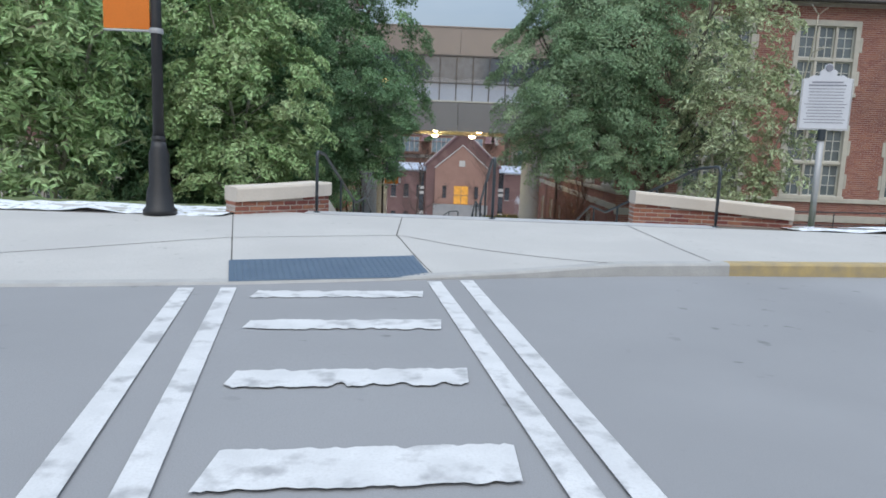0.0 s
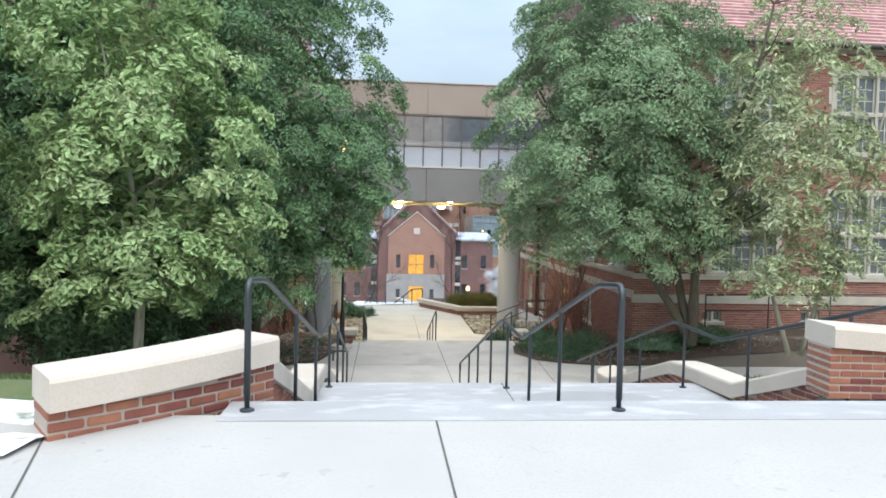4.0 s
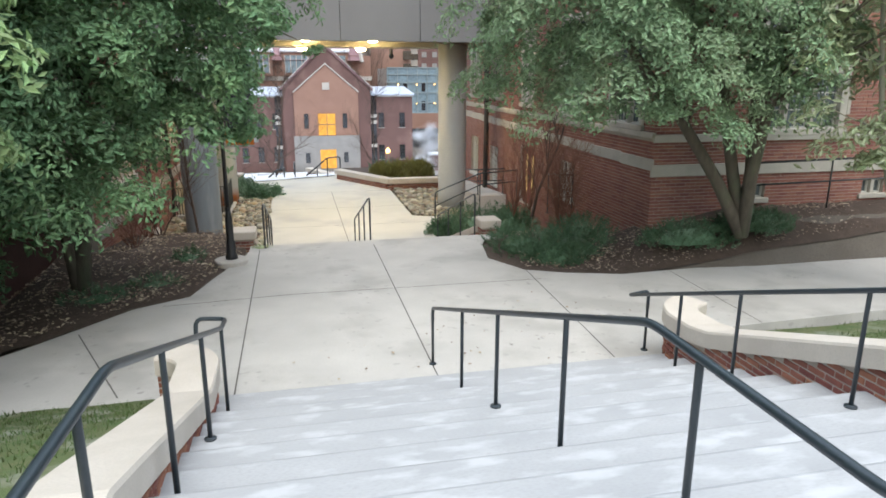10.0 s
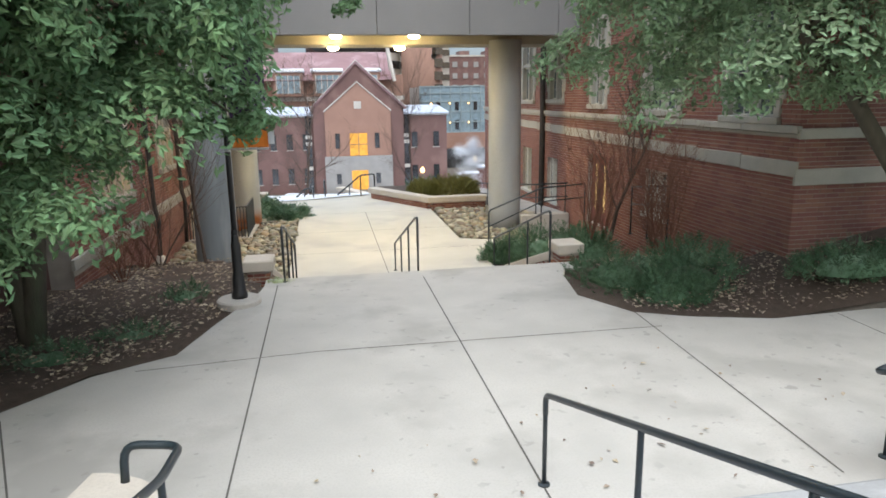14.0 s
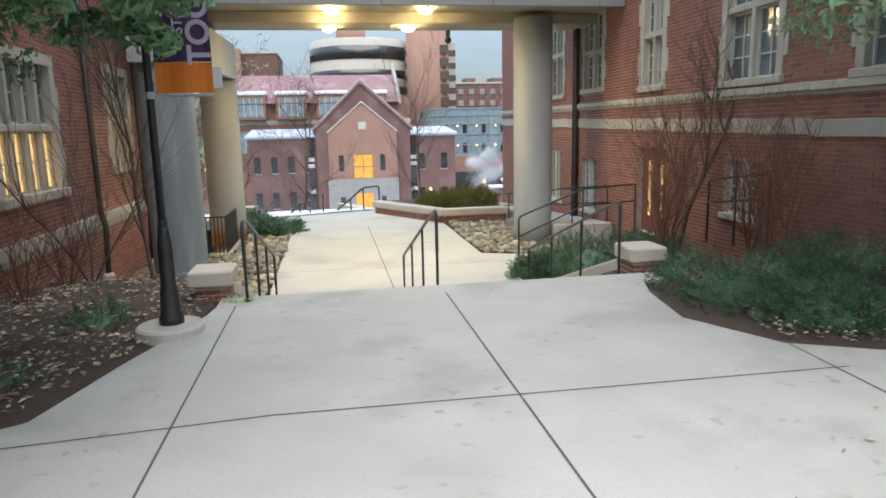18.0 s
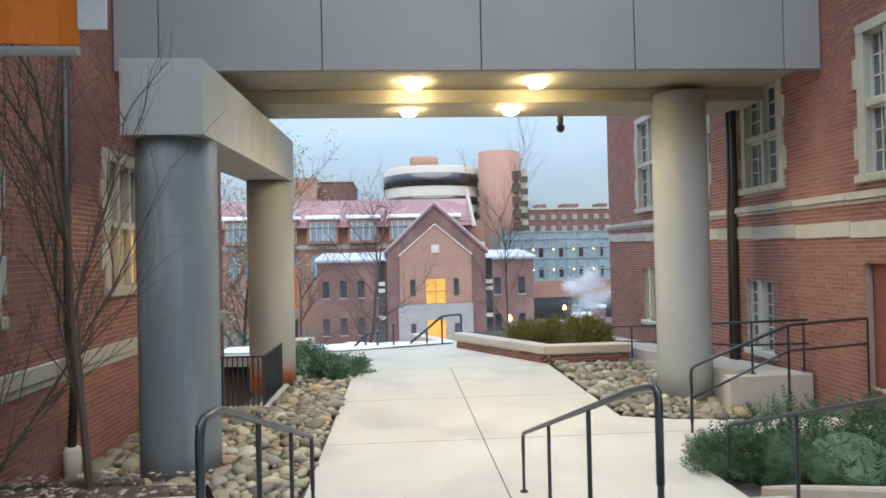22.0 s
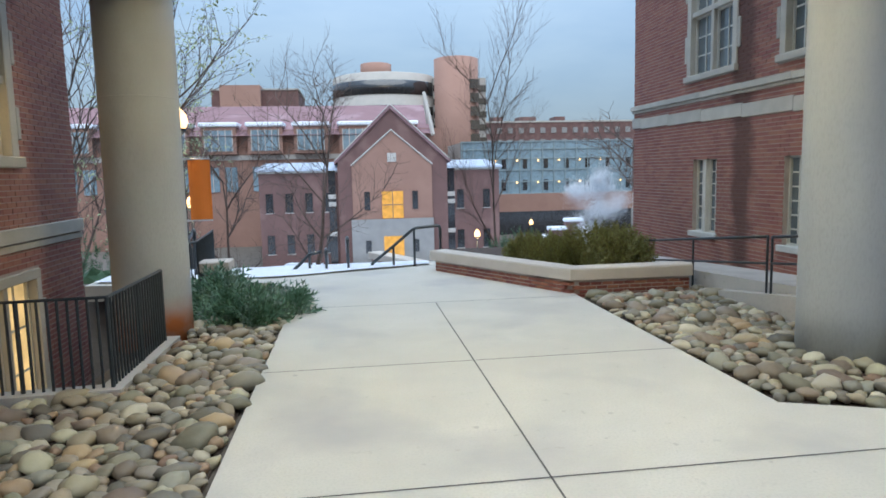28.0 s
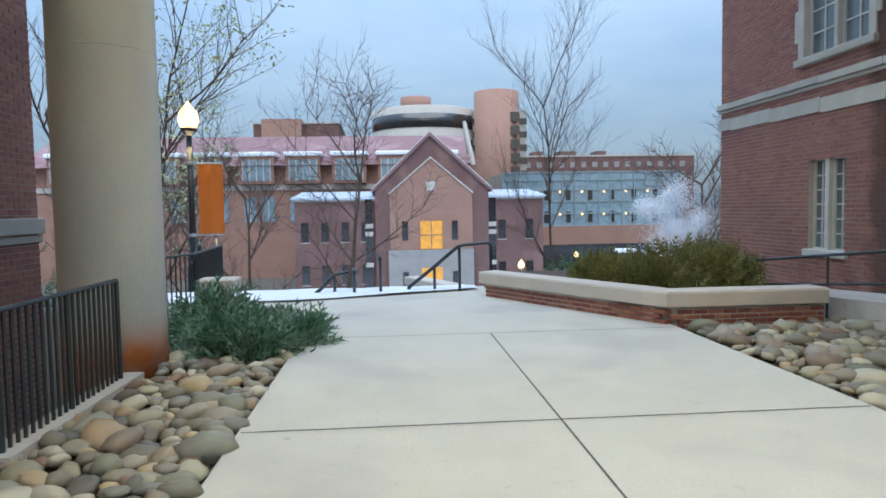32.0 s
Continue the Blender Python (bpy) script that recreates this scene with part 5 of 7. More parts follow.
part("roof_slope", Mesh().add([(XR, YR0 - 0.35, 6.0), (XW1, YR0 - 0.35, 6.0), (XW1, yr, zr), (XR, yr, zr), (XR, YR1 + 0.3, 6.0), (XW1, YR1 + 0.3, 6.0)], [(0, 1, 2, 3), (3, 2, 5, 4)]), M_ROOF, roof)
rows_ = Mesh()
n_rows = 44
for i in range(n_rows):
    t0, t1 = i / n_rows, (i + 1) / n_rows
    ya, za = YR0 - 0.35 + (yr - YR0 + 0.35) * t0, 6.0 + (zr - 6.0) * t0
    yb, zb = YR0 - 0.35 + (yr - YR0 + 0.35) * t1, 6.0 + (zr - 6.0) * t1
    rows_.add([(XR + 0.3, ya - 0.03, za + 0.07), (XW1, ya - 0.03, za + 0.07), (XW1, yb, zb + 0.02), (XR + 0.3, yb, zb + 0.02), (XR + 0.3, ya - 0.02, za + 0.01), (XW1, ya - 0.02, za + 0.01)], [(0, 1, 2, 3), (4, 5, 1, 0)])
tagged(part("tile_courses", rows_, M_ROOF, roof), kind="stuff")
part("gutter", Mesh().tube([(XR, YR0 - 0.38, 5.97), (XW1, YR0 - 0.38, 5.97)], 0.07, 8), M_CABLE, roof)
setting("wall_east_of_right_building", Mesh().box(XW1, XW1 + 0.35, YR0, YR1, -6, 6.2), M_FARBRICK, "dark red brick end wall", "wall")
setting("wall_north_of_right_building", Mesh().box(XR + 0.35, XW1, YR1 - 0.35, YR1, -9, 6.2), M_FARBRICK, "dark red brick rear wall", "wall")

# left building
XL, YL0, YL1 = -2.30, 24.5, 36.69
LW = [(26.1, 27.98, -1.64, 0.20), (30.7, 31.9, -1.45, 0.34), (32.95, 34.9, -1.40, 0.38)]
LB = [(33.8, 35.2, -4.6, -2.9)]
wall_l = setting("wall_east_of_left_building", wall_with_holes(Mesh(), "y", XL, -0.35, YL0, YL1, -8.8, 8.2, LW + LB), M_MORTAR, "dark red brick wall with stone bands and lit mullioned windows", "wall")
for h in LW:
    window_unit(wall_l, "y", XL, 1, *h, lights=4 if h[0] < 27 else 3, rows=2, surround=0.16, panes=(1, 2), lit=M_WARM if h[0] < 33 else M_DIM, upper=M_GLASS if h[0] < 33 else M_DIM, label="stone mullioned window glowing warm yellow", sash=M_STONE)
for h in LB:
    window_unit(wall_l, "y", XL, 1, *h, lights=2, rows=1, surround=0.12, panes=(2, 3), lit=M_WARM, label="basement window glowing warm yellow behind the fence")
for za, zb, d in ((-2.42, -2.24, 0.06), (-2.52, -2.43, 0.03)):
    part("string_course", Mesh().box(XL, XL + d, YL0 - 0.05, YL1 + 0.05, za, zb, 0.01), M_STONE, wall_l)
brick_face("wall_bricks", wall_l, "y", XL, 1, YL0, YL1, -5.6, 3.0, [grow(h, 0.16) for h in LW] + [grow(h, 0.12) for h in LB])
dp = thing("downpipe", "dark metal downpipe on the shaded brick wall", "downpipe")
part("pipe", Mesh().tube(soft_line([(XL + 0.1, 29.35, 3.0), (XL + 0.1, 29.35, -2.2), (XL + 0.16, 29.35, -2.45), (XL + 0.1, 29.35, -3.6)]), 0.05, 10), M_CABLE, dp, smooth=True)
part("boot", Mesh().lathe(XL + 0.12, 29.35, [(0.10, -3.9), (0.10, -3.35), (0.075, -3.3)], 14), M_CAP, dp, "white pipe boot at the ground", smooth=True)
dp = thing("downpipe", "dark metal downpipe beside the lit window", "downpipe")
part("pipe", Mesh().tube(soft_line([(XL + 0.1, 32.35, 3.0), (XL + 0.1, 32.35, -2.2), (XL + 0.16, 32.35, -2.45), (XL + 0.1, 32.35, -3.6)]), 0.05, 10), M_CABLE, dp, smooth=True)
LF = [(-13.9 + 4.2 * i, -11.7 + 4.2 * i, z0, z1) for i in range(-2, 3) for z0, z1 in ((1.9, 4.3), (-1.8, 0.3))]
LFB = [(-7.75, -7.35, -4.5, -4.1), (-6.35, -5.95, -4.5, -4.1), (-5.6, -5.2, -4.5, -4.1), (-4.9, -4.5, -4.5, -4.1)]
wall_lf = setting("wall_front_of_left_building", wall_with_holes(Mesh(), "x", YL0, 0.35, -34, XL - 0.35, -8.8, 8.2, LF + LFB), M_FARBRICK, "dark red brick front behind evergreen trees", "wall")
for h in LF:
    window_unit(wall_lf, "x", YL0, -1, *h, lights=3, rows=2, surround=0.2, panes=(2, 3), label="stone mullioned window of six lights behind trees")
for h in LFB:
    window_unit(wall_lf, "x", YL0, -1, *h, lights=1, rows=1, surround=0, panes=(4, 1), lit=M_WARM, label="barred basement window glowing yellow")
setting("wall_north_of_left_building", Mesh().box(-34, XL - 0.35, YL1 - 0.35, YL1, -9, 8.2), M_FARBRICK, "dark red brick rear wall", "wall")
setting("roof_of_left_building", Mesh().add([(-34, YL0 - 0.3, 8.2), (XL + 0.2, YL0 - 0.3, 8.2), (XL + 0.2, (YL0 + YL1) / 2, 14), (-34, (YL0 + YL1) / 2, 14), (-34, YL1 + 0.3, 8.2), (XL + 0.2, YL1 + 0.3, 8.2)], [(0, 1, 2, 3), (3, 2, 5, 4), (1, 5, 2)]), M_ROOF, "red tiled roof", "roof")

# areaway fence
fence = thing("iron_fence", "black iron bar fence round a sunken areaway", "fence")
fpts = [(-2.25, 32.72), (-0.62, 32.82), (-0.62, 34.6)]
fz = (-3.74, -2.78)
for a, b in zip(fpts, fpts[1:]):
    part("top_rail", Mesh().tube([(*a, fz[1]), (*b, fz[1])], 0.016, 6), M_METAL, fence)
    part("bottom_rail", Mesh().tube([(*a, fz[0] + 0.07), (*b, fz[0] + 0.07)], 0.013, 6), M_METAL, fence)
    n = int(math.dist(a, b) / 0.085)
    for i in range(n + 1):
        x, y = a[0] + (b[0] - a[0]) * i / n, a[1] + (b[1] - a[1]) * i / n
        part("bar", Mesh().tube([(x, y, fz[0] + 0.05), (x, y, fz[1])], 0.014 if i % 10 else 0.022, 6), M_METAL, fence)
fence2 = thing("iron_fence", "black iron bar fence beyond the rust-stained column", "fence")
fpts = [(-1.5, 36.2), (-1.0, 38.2), (-1.2, 40.6)]
for a, b in zip(fpts, fpts[1:]):
    part("top_rail", Mesh().tube([(*a, -2.78), (*b, -2.78)], 0.016, 6), M_METAL, fence2)
    part("bottom_rail", Mesh().tube([(*a, -3.6), (*b, -3.6)], 0.013, 6), M_METAL, fence2)
    n = int(math.dist(a, b) / 0.11)
    for i in range(n + 1):
        x, y = a[0] + (b[0] - a[0]) * i / n, a[1] + (b[1] - a[1]) * i / n
        part("bar", Mesh().tube([(x, y, -3.75), (x, y, -2.78)], 0.011, 6), M_METAL, fence2)
setting("areaway_upstand", Mesh().prism([(-2.25, 32.62), (-0.52, 32.72), (-0.5, 34.82), (-0.72, 34.82), (-0.74, 32.92), (-2.25, 32.82)], -6, -3.64), M_BAND, "low concrete kerb round the sunken areaway", "kerb")

# ---------- far buildings ----------
ch = thing("gabled_hall", "red brick hall with a steep gable and a glowing gold window", "building")
YG = 80.0
part("main_wall", Mesh().add([(x, y, z) for y in (YG, YG + 14) for x, z in ((0.64, -9.2), (9.42, -9.2), (9.42, -0.62), (4.92, 3.45), (0.64, -0.62))], [(0, 1, 2, 3, 4), (9, 8, 7, 6, 5), (1, 6, 7, 2), (5, 0, 4, 9)]), M_FARBRICK, ch)
part("roof", Mesh().add([(x, y, z) for y in (YG - 0.25, YG + 14) for x, z in ((0.40, -0.9), (4.92, 3.45), (9.66, -0.9), (9.66, -0.62), (4.92, 3.75), (0.40, -0.62))], [(0, 1, 4, 5), (1, 2, 3, 4), (6, 11, 10, 7), (7, 10, 9, 8), (5, 4, 10, 11), (4, 3, 9, 10), (0, 6, 7, 1), (1, 7, 8, 2)]), M_ROOFFAR, ch)
part("gable_coping", Mesh().tube([(0.42, YG - 0.26, -0.60), (4.92, YG - 0.26, 3.76), (9.64, YG - 0.26, -0.60)], 0.055, 5), M_BAND, ch)
part("inner_gable", Mesh().add([(x, y, z) for y in (YG - 0.12, YG - 0.01) for x, z in ((1.75, -8.9), (8.15, -8.9), (8.15, -0.95), (4.95, 1.75), (1.75, -0.95))], [(0, 1, 2, 3, 4), (1, 6, 7, 2), (2, 7, 8, 3), (3, 8, 9, 4), (4, 9, 5, 0)]), M_PINK, ch)
part("inner_coping", Mesh().tube([(1.7, YG - 0.16, -0.98), (4.95, YG - 0.16, 1.78), (8.2, YG - 0.16, -0.98)], 0.08, 5), M_BAND, ch)
part("stone_base", Mesh().box(1.6, 8.2, YG - 0.3, YG - 0.13, -8.9, -5.3), M_BASESTONE, ch, "pale grey stone base")
win = part("gold_window", Mesh().box(4.08, 5.78, YG - 0.2, YG - 0.14, -5.25, -3.1), M_GOLD, ch, "tall glowing gold window")
part("window_bar", Mesh().box(4.9, 4.96, YG - 0.24, YG - 0.205, -5.25, -3.1), M_BRONZE, win)
part("window_bar", Mesh().box(4.08, 5.78, YG - 0.243, YG - 0.208, -4.2, -4.14), M_BRONZE, win)
part("gold_door", Mesh().box(4.15, 5.75, YG - 0.36, YG - 0.305, -8.6, -6.7), M_GOLD, ch, "glowing gold doorway")
for x in (2.9, 6.75):
    part("slit_window", Mesh().box(x - 0.22, x + 0.22, YG - 0.2, YG - 0.13, -4.55, -3.1), M_DARKPANE, ch)
    part("slit_window", Mesh().box(x - 0.22, x + 0.22, YG - 0.36, YG - 0.305, -8.0, -7.0), M_DARKPANE, ch)
part("plaque", Mesh().box(4.6, 5.3, YG - 0.2, YG - 0.13, -0.75, -0.05), M_BAND, ch)
for x0, x1, nm in ((-5.55, 0.62, 4), (9.44, 13.8, 2)):
    part("wing_wall", Mesh().box(x0, x1, YG + 0.4, YG + 12, -9.2, -1.35), M_FARBRICK, ch)
    part("wing_band", Mesh().box(x0 - 0.1, x1 + 0.1, YG + 0.3, YG + 12, -1.5, -1.2), M_BAND, ch)
    part("wing_roof", Mesh().add([(x0 - 0.2, YG + 0.1, -1.2), (x1 + 0.2, YG + 0.1, -1.2), (x1 + 0.2, YG + 7, -0.55), (x0 - 0.2, YG + 7, -0.55), (x0 - 0.2, YG + 0.1, -1.35), (x1 + 0.2, YG + 0.1, -1.35)], [(0, 1, 2, 3), (4, 5, 1, 0)]), M_SKYPALE, ch, "pale frosted wing roof")
    for i in range(nm):
        x = x0 + (x1 - x0) * (i + 0.5) / nm
        for z0 in (-4.6, -7.9):
            wdw = part("slit_window", Mesh().box(x - 0.28, x + 0.28, YG + 0.33, YG + 0.39, z0, z0 + 1.5), M_DARKPANE, ch)
            part("frame", Mesh().box(x - 0.34, x + 0.34, YG + 0.35, YG + 0.385, z0 - 0.08, z0), M_BAND, wdw)
for x in (0.15, 9.75):
    part("glass_slot", Mesh().box(x - 0.28, x + 0.28, YG + 0.25, YG + 0.395, -8.8, -1.2), M_DARKPANE, ch)
    for z in (-3.6, -4.2, -6.6):
        part("spandrel", Mesh().box(x - 0.3, x + 0.3, YG + 0.22, YG + 0.25, z, z + 0.35), M_BAND, ch)

hall = thing("long_hall", "long brick hall with a dull red roof and snowy dormers", "building")
YH = 96.0
part("wall", Mesh().box(-34, 11.5, YH + 1, YH + 16, -9.5, 3.0), M_PINK, hall)
part("roof", Mesh().add([(x, y, z) for x in (-34, 10.2) for y, z in ((YH - 0.2, 2.4), (YH + 8, 6.1), (YH + 16, 2.4))], [(0, 3, 4, 1), (1, 4, 5, 2), (3, 5, 4), (0, 1, 2)]), M_ROOFFAR, hall)
part("end_coping", Mesh().tube([(10.3, YH - 0.3, 2.2), (9.6, YH + 1, 6.6), (10.3, YH + 3, 2.2)], 0.22, 5), M_BAND, hall)
part("stone_band", Mesh().box(-34, 11.6, YH + 0.85, YH + 1, 0.0, 0.5), M_BAND, hall)
for i in range(9):
    x = 6.9 - 4.55 * i
    dm = part("dormer", Mesh().box(x - 1.7, x + 1.7, YH + 0.0, YH + 4, 0.6, 3.3), M_PINK, hall)
    part("dormer_roof", Mesh().box(x - 1.9, x + 1.9, YH - 0.25, YH + 4.5, 3.3, 3.75, 0.1), M_SNOW, dm, "dormer roof under snow")
    part("pane", Mesh().box(x - 1.35, x + 1.35, YH - 0.08, YH - 0.01, 0.9, 2.95), M_CURTAIN, dm)
    for k in range(5):
        part("bar", Mesh().box(x - 1.35 + 0.675 * k - 0.05, x - 1.35 + 0.675 * k + 0.05, YH - 0.12, YH - 0.085, 0.85, 3.0), M_BAND, dm)
    for k in (-0.9, 0.9):
        wdw = part("window", Mesh().box(x + k - 0.6, x + k + 0.6, YH + 0.9, YH + 0.97, -3.2, -0.7), M_CURTAIN, hall)
        part("frame", Mesh().box(x + k - 0.05, x + k + 0.05, YH + 0.85, YH + 0.895, -3.2, -0.7), M_BAND, wdw)

tw = thing("tower_block", "round-ended brick tower block with ribbon windows", "building")
YT = 150.0
part("stair_tower", Mesh().lathe(22.2, YT + 4, [(4.2, -9), (4.2, 19.5), (3.6, 19.7)], 32), M_TOWER, tw, smooth=True)
for i in range(7):
    wdw = part("window", Mesh().box(24.2, 25.9, YT + 0.2, YT + 1.6, 15.0 - 2.5 * i - 1.3, 15.0 - 2.5 * i + 0.4), M_DARKPANE, tw)
part("drum", Mesh().lathe(9.0, YT + 12, [(10.2, -9), (10.2, 16.9), (9.8, 17.1)], 40), M_BAND, tw, smooth=True)
for z, hgt in ((13.0, 2.6), (9.4, 1.6), (6.2, 1.6)):
    part("ribbon_window", Mesh().lathe(9.0, YT + 12, [(10.21, z), (10.3, z + 0.02), (10.3, z + hgt - 0.02), (10.21, z + hgt)], 40), M_DARKPANE, tw, smooth=True)
part("block", Mesh().box(18, 28.3, YT + 6, YT + 20, -9, 16.4), M_BAND, tw)
for i in range(6):
    part("ribbon_window", Mesh().box(18, 28.4, YT + 5.9, YT + 5.98, 13.8 - 2.5 * i, 15.0 - 2.5 * i), M_DARKPANE, tw)
part("plant_room", Mesh().lathe(7.3, YT + 10, [(3.0, 16.8), (3.0, 19.5), (2.8, 19.6)], 24), M_TOWER, tw, smooth=True)
lb = thing("flat_block", "far flat-roofed brick block behind the red roof", "building")
part("wall", Mesh().box(-26, -8.5, 170, 190, -9, 16.0), M_FARBRICK, lb)
part("stair_core", Mesh().box(-24, -16, 168, 180, -9, 16.8), M_TOWER, lb)
part("roof_slab", Mesh().box(-26.2, -8.3, 169.8, 190, 16.0, 16.3), M_BAND, lb)
fb = thing("far_block", "distant long brick block with small pale windows", "building")
part("wall", Mesh().box(36, 92, 220, 236, -9, 12.4), M_FARBRICK, fb)
part("roof_slab", Mesh().box(36, 92, 219.8, 236, 12.4, 12.9), M_BAND, fb)
for i in range(16):
    for j in range(4):
        part("window", Mesh().box(38 + 3.3 * i, 39.5 + 3.3 * i, 219.8, 219.95, 9.3 - 3.4 * j, 10.9 - 3.4 * j), M_BASESTONE, fb)
for x, w in ((44, 3), (52, 5), (63, 3)):
    part("roof_box", Mesh().box(x, x + w, 222, 228, 12.9, 14.2), M_FARBRICK, fb)
ga = thing("glass_wing", "teal glazed wing with lit lamps behind its glass", "building")
YA = 100.0
part("base", Mesh().box(13.9, 34, YA, YA + 10, -6.3, -4.3), M_PINK, ga)
part("underside", Mesh().box(13.9, 34, YA + 0.3, YA + 10, -9.3, -6.3), M_DARKPANE, ga)
part("glass_wall", Mesh().box(13.9, 34, YA + 0.2, YA + 0.3, -4.3, 1.6), M_CURTAIN, ga)
part("body", Mesh().box(13.9, 34, YA + 0.35, YA + 10, -4.3, 1.55), M_BAND, ga)
for z in (-4.25, -2.9, -1.6, -0.3, 0.75, 1.6):
    part("transom", Mesh().box(13.9, 34, YA + 0.1, YA + 0.2, z - 0.07, z + 0.07), M_TEAL, ga)
for i in range(16):
    part("mullion", Mesh().box(14 + 1.33 * i - 0.05, 14 + 1.33 * i + 0.05, YA + 0.08, YA + 0.19, -4.3, 1.6), M_TEAL, ga)
for i in range(8):
    for z in (-3.0, -0.55):
        part("lamp", Mesh().lathe(15.4 + 2.45 * i, YA + 0.02, [(0.04, z - 0.1), (0.11, z), (0.04, z + 0.1)], 10), M_GLOBE, ga)
        part("dark_panel", Mesh().box(16.1 + 2.45 * i, 16.6 + 2.45 * i, YA + 0.13, YA + 0.195, z - 0.9, z + 0.3), M_DARKPANE, ga)
st = thing("stepped_wall", "stepped brick garden wall with snow on its caps", "garden wall")
for i in range(5):
    x = 10.6 + 1.05 * i
    sw = part("wall_block", Mesh().box(x, x + 1.05, 66, 66.5, -9, -6.9 + 0.5 * i), M_FARBRICK, st)
    part("snow_cap", Mesh().box(x - 0.05, x + 1.1, 65.9, 66.6, -6.9 + 0.5 * i, -6.68 + 0.5 * i, 0.05), M_SNOW, sw)


# ---------- lamps and signs ----------
def lamp_post(label, x, y, z0, height, group, slim=1.0):
    """A dark fluted street lamp: stepped base, tapered pole, acorn globe."""
    l = thing("street_lamp", label, "street lamp", group)
    turned = lambda prof: [(r * slim, z0 + z) for r, z in prof]
    part("base", Mesh().lathe(x, y, turned([(0.20, 0), (0.20, 0.06), (0.165, 0.10), (0.15, 0.30), (0.125, 0.36), (0.12, 0.75), (0.095, 0.82), (0.085, 0.9)]), 20), M_LAMP, l, smooth=True)
    part("pole", Mesh().lathe(x, y, turned([(0.068, 0.88), (0.062, height * 0.5), (0.05, height)]), 16), M_LAMP, l, smooth=True)
    part("collar", Mesh().lathe(x, y, turned([(0.075, 0.9), (0.085, 0.93), (0.075, 0.97)]), 16), M_LAMP, l)
    part("fitter", Mesh().lathe(x, y, turned([(0.06, height - 0.02), (0.14, height + 0.06), (0.15, height + 0.12)]), 16), M_LAMP, l)
    part("globe", Mesh().lathe(x, y, turned([(0.13, height + 0.11), (0.19, height + 0.26), (0.16, height + 0.42), (0.05, height + 0.55), (0.01, height + 0.62)]), 18), M_GLOBE, l, smooth=True)
    return l


def banner(label, x0, x1, y, z_parts, pole_x, slim=1.0):
    b = thing("lamp_banner", label, "banner", "banners")
    for z0, z1, material in z_parts:
        n = 8
        m = Mesh()
        for i in range(n + 1):
            xx = x0 + (x1 - x0) * i / n
            yy = y + 0.012 * math.sin(i * 1.1)
            m.v += [(xx, yy - 0.003, z0), (xx, yy - 0.003, z1), (xx, yy + 0.003, z1), (xx, yy + 0.003, z0)]
        m.f = [(4 * i + j, 4 * i + 4 + j, 4 * i + 4 + (j + 1) % 4, 4 * i + (j + 1) % 4) for i in range(n) for j in range(4)] + [(3, 2, 1, 0), (4 * n, 4 * n + 1, 4 * n + 2, 4 * n + 3)]
        part("cloth", m, material, b)
    for z in (z_parts[0][0] - 0.02, z_parts[-1][1] + 0.02):
        part("arm", Mesh().tube([(pole_x, y, z), (x1 if abs(x1 - pole_x) > abs(x0 - pole_x) else x0, y, z)], 0.014, 8), M_GALV, b)
        part("clamp", Mesh().lathe(pole_x, y, [(0.078 * slim, z - 0.03), (0.082 * slim, z), (0.078 * slim, z + 0.03)], 14), M_GALV, b)
    return b


def lettering(text, size, material, name, parent, m):
    """Letters in the built-in font, turned into a mesh."""
    cu = bpy.data.curves.new("letters", "FONT")
    cu.body, cu.size, cu.extrude, cu.align_x = text, size, 0.002, "CENTER"
    cu.offset = size * 0.025
    tmp = bpy.data.objects.new("letters", cu)
    me = bpy.data.meshes.new_from_object(tmp)
    bpy.data.objects.remove(tmp)
    bpy.data.curves.remove(cu)
    me.transform(m)
    me.materials.clear()
    me.materials.append(material)
    o = new(name, me)
    o.parent = parent
    return o


lamp_post("black street lamp with a two-colour banner on a round concrete footing", 0.36, 23.0, -2.58, 5.2, "street lamps", 0.55)
ft = thing("lamp_footing", "round pale concrete footing under a lamp post", "footing")
part("disc", Mesh().lathe(0.35, 22.97, [(0.30, -2.85), (0.30, -2.60), (0.28, -2.58), (0.0, -2.58)], 32), M_BAND, ft, smooth=False)
bn = banner("purple banner with pale capitals above an orange foot", 0.42, 0.90, 23.0, [(-0.50, -0.24, M_ORANGE), (-0.235, 1.1, M_PURPLE)], 0.36, 0.5)
part("banner_fringe", Mesh().box(0.902, 0.98, 22.992, 22.999, -0.46, -0.28), M_WHITE, bn)
lettering("TOG", 0.27, M_LILAC, "letters", bn, Matrix.Translation((0.895, 22.975, 0.03)) @ Matrix.Rotation(radians(90), 4, "X") @ Matrix.Rotation(radians(90), 4, "Z"))
lettering("STEP", 0.12, M_LILAC, "letters", bn, Matrix.Translation((0.68, 22.975, 0.12)) @ Matrix.Rotation(radians(90), 4, "X") @ Matrix.Rotation(radians(90), 4, "Z"))
part("print_shape", Mesh().tube([(0.48, 22.98, -0.05), (0.56, 22.98, 0.45), (0.52, 22.98, 0.95)], 0.012, 5), M_LILAC, bn)
lamp_post("black street lamp with an orange banner at the pavement edge", -1.12, 7.95, -0.30, 4.6, "street lamps")
banner("plain orange banner on a street lamp", -1.75, -1.2, 7.95, [(1.93, 3.4, M_ORANGE)], -1.12)
lamp_post("black street lamp with an orange banner beyond the column", -1.95, 41.5, -4.0, 3.25, "street lamps")
banner("long plain orange banner on a street lamp", -1.82, -1.36, 41.5, [(-2.60, -1.30, M_ORANGE)], -1.95)
lamp_post("far black street lamp with a glowing globe", 9.27, 66.5, -8.6, 2.8, "street lamps")
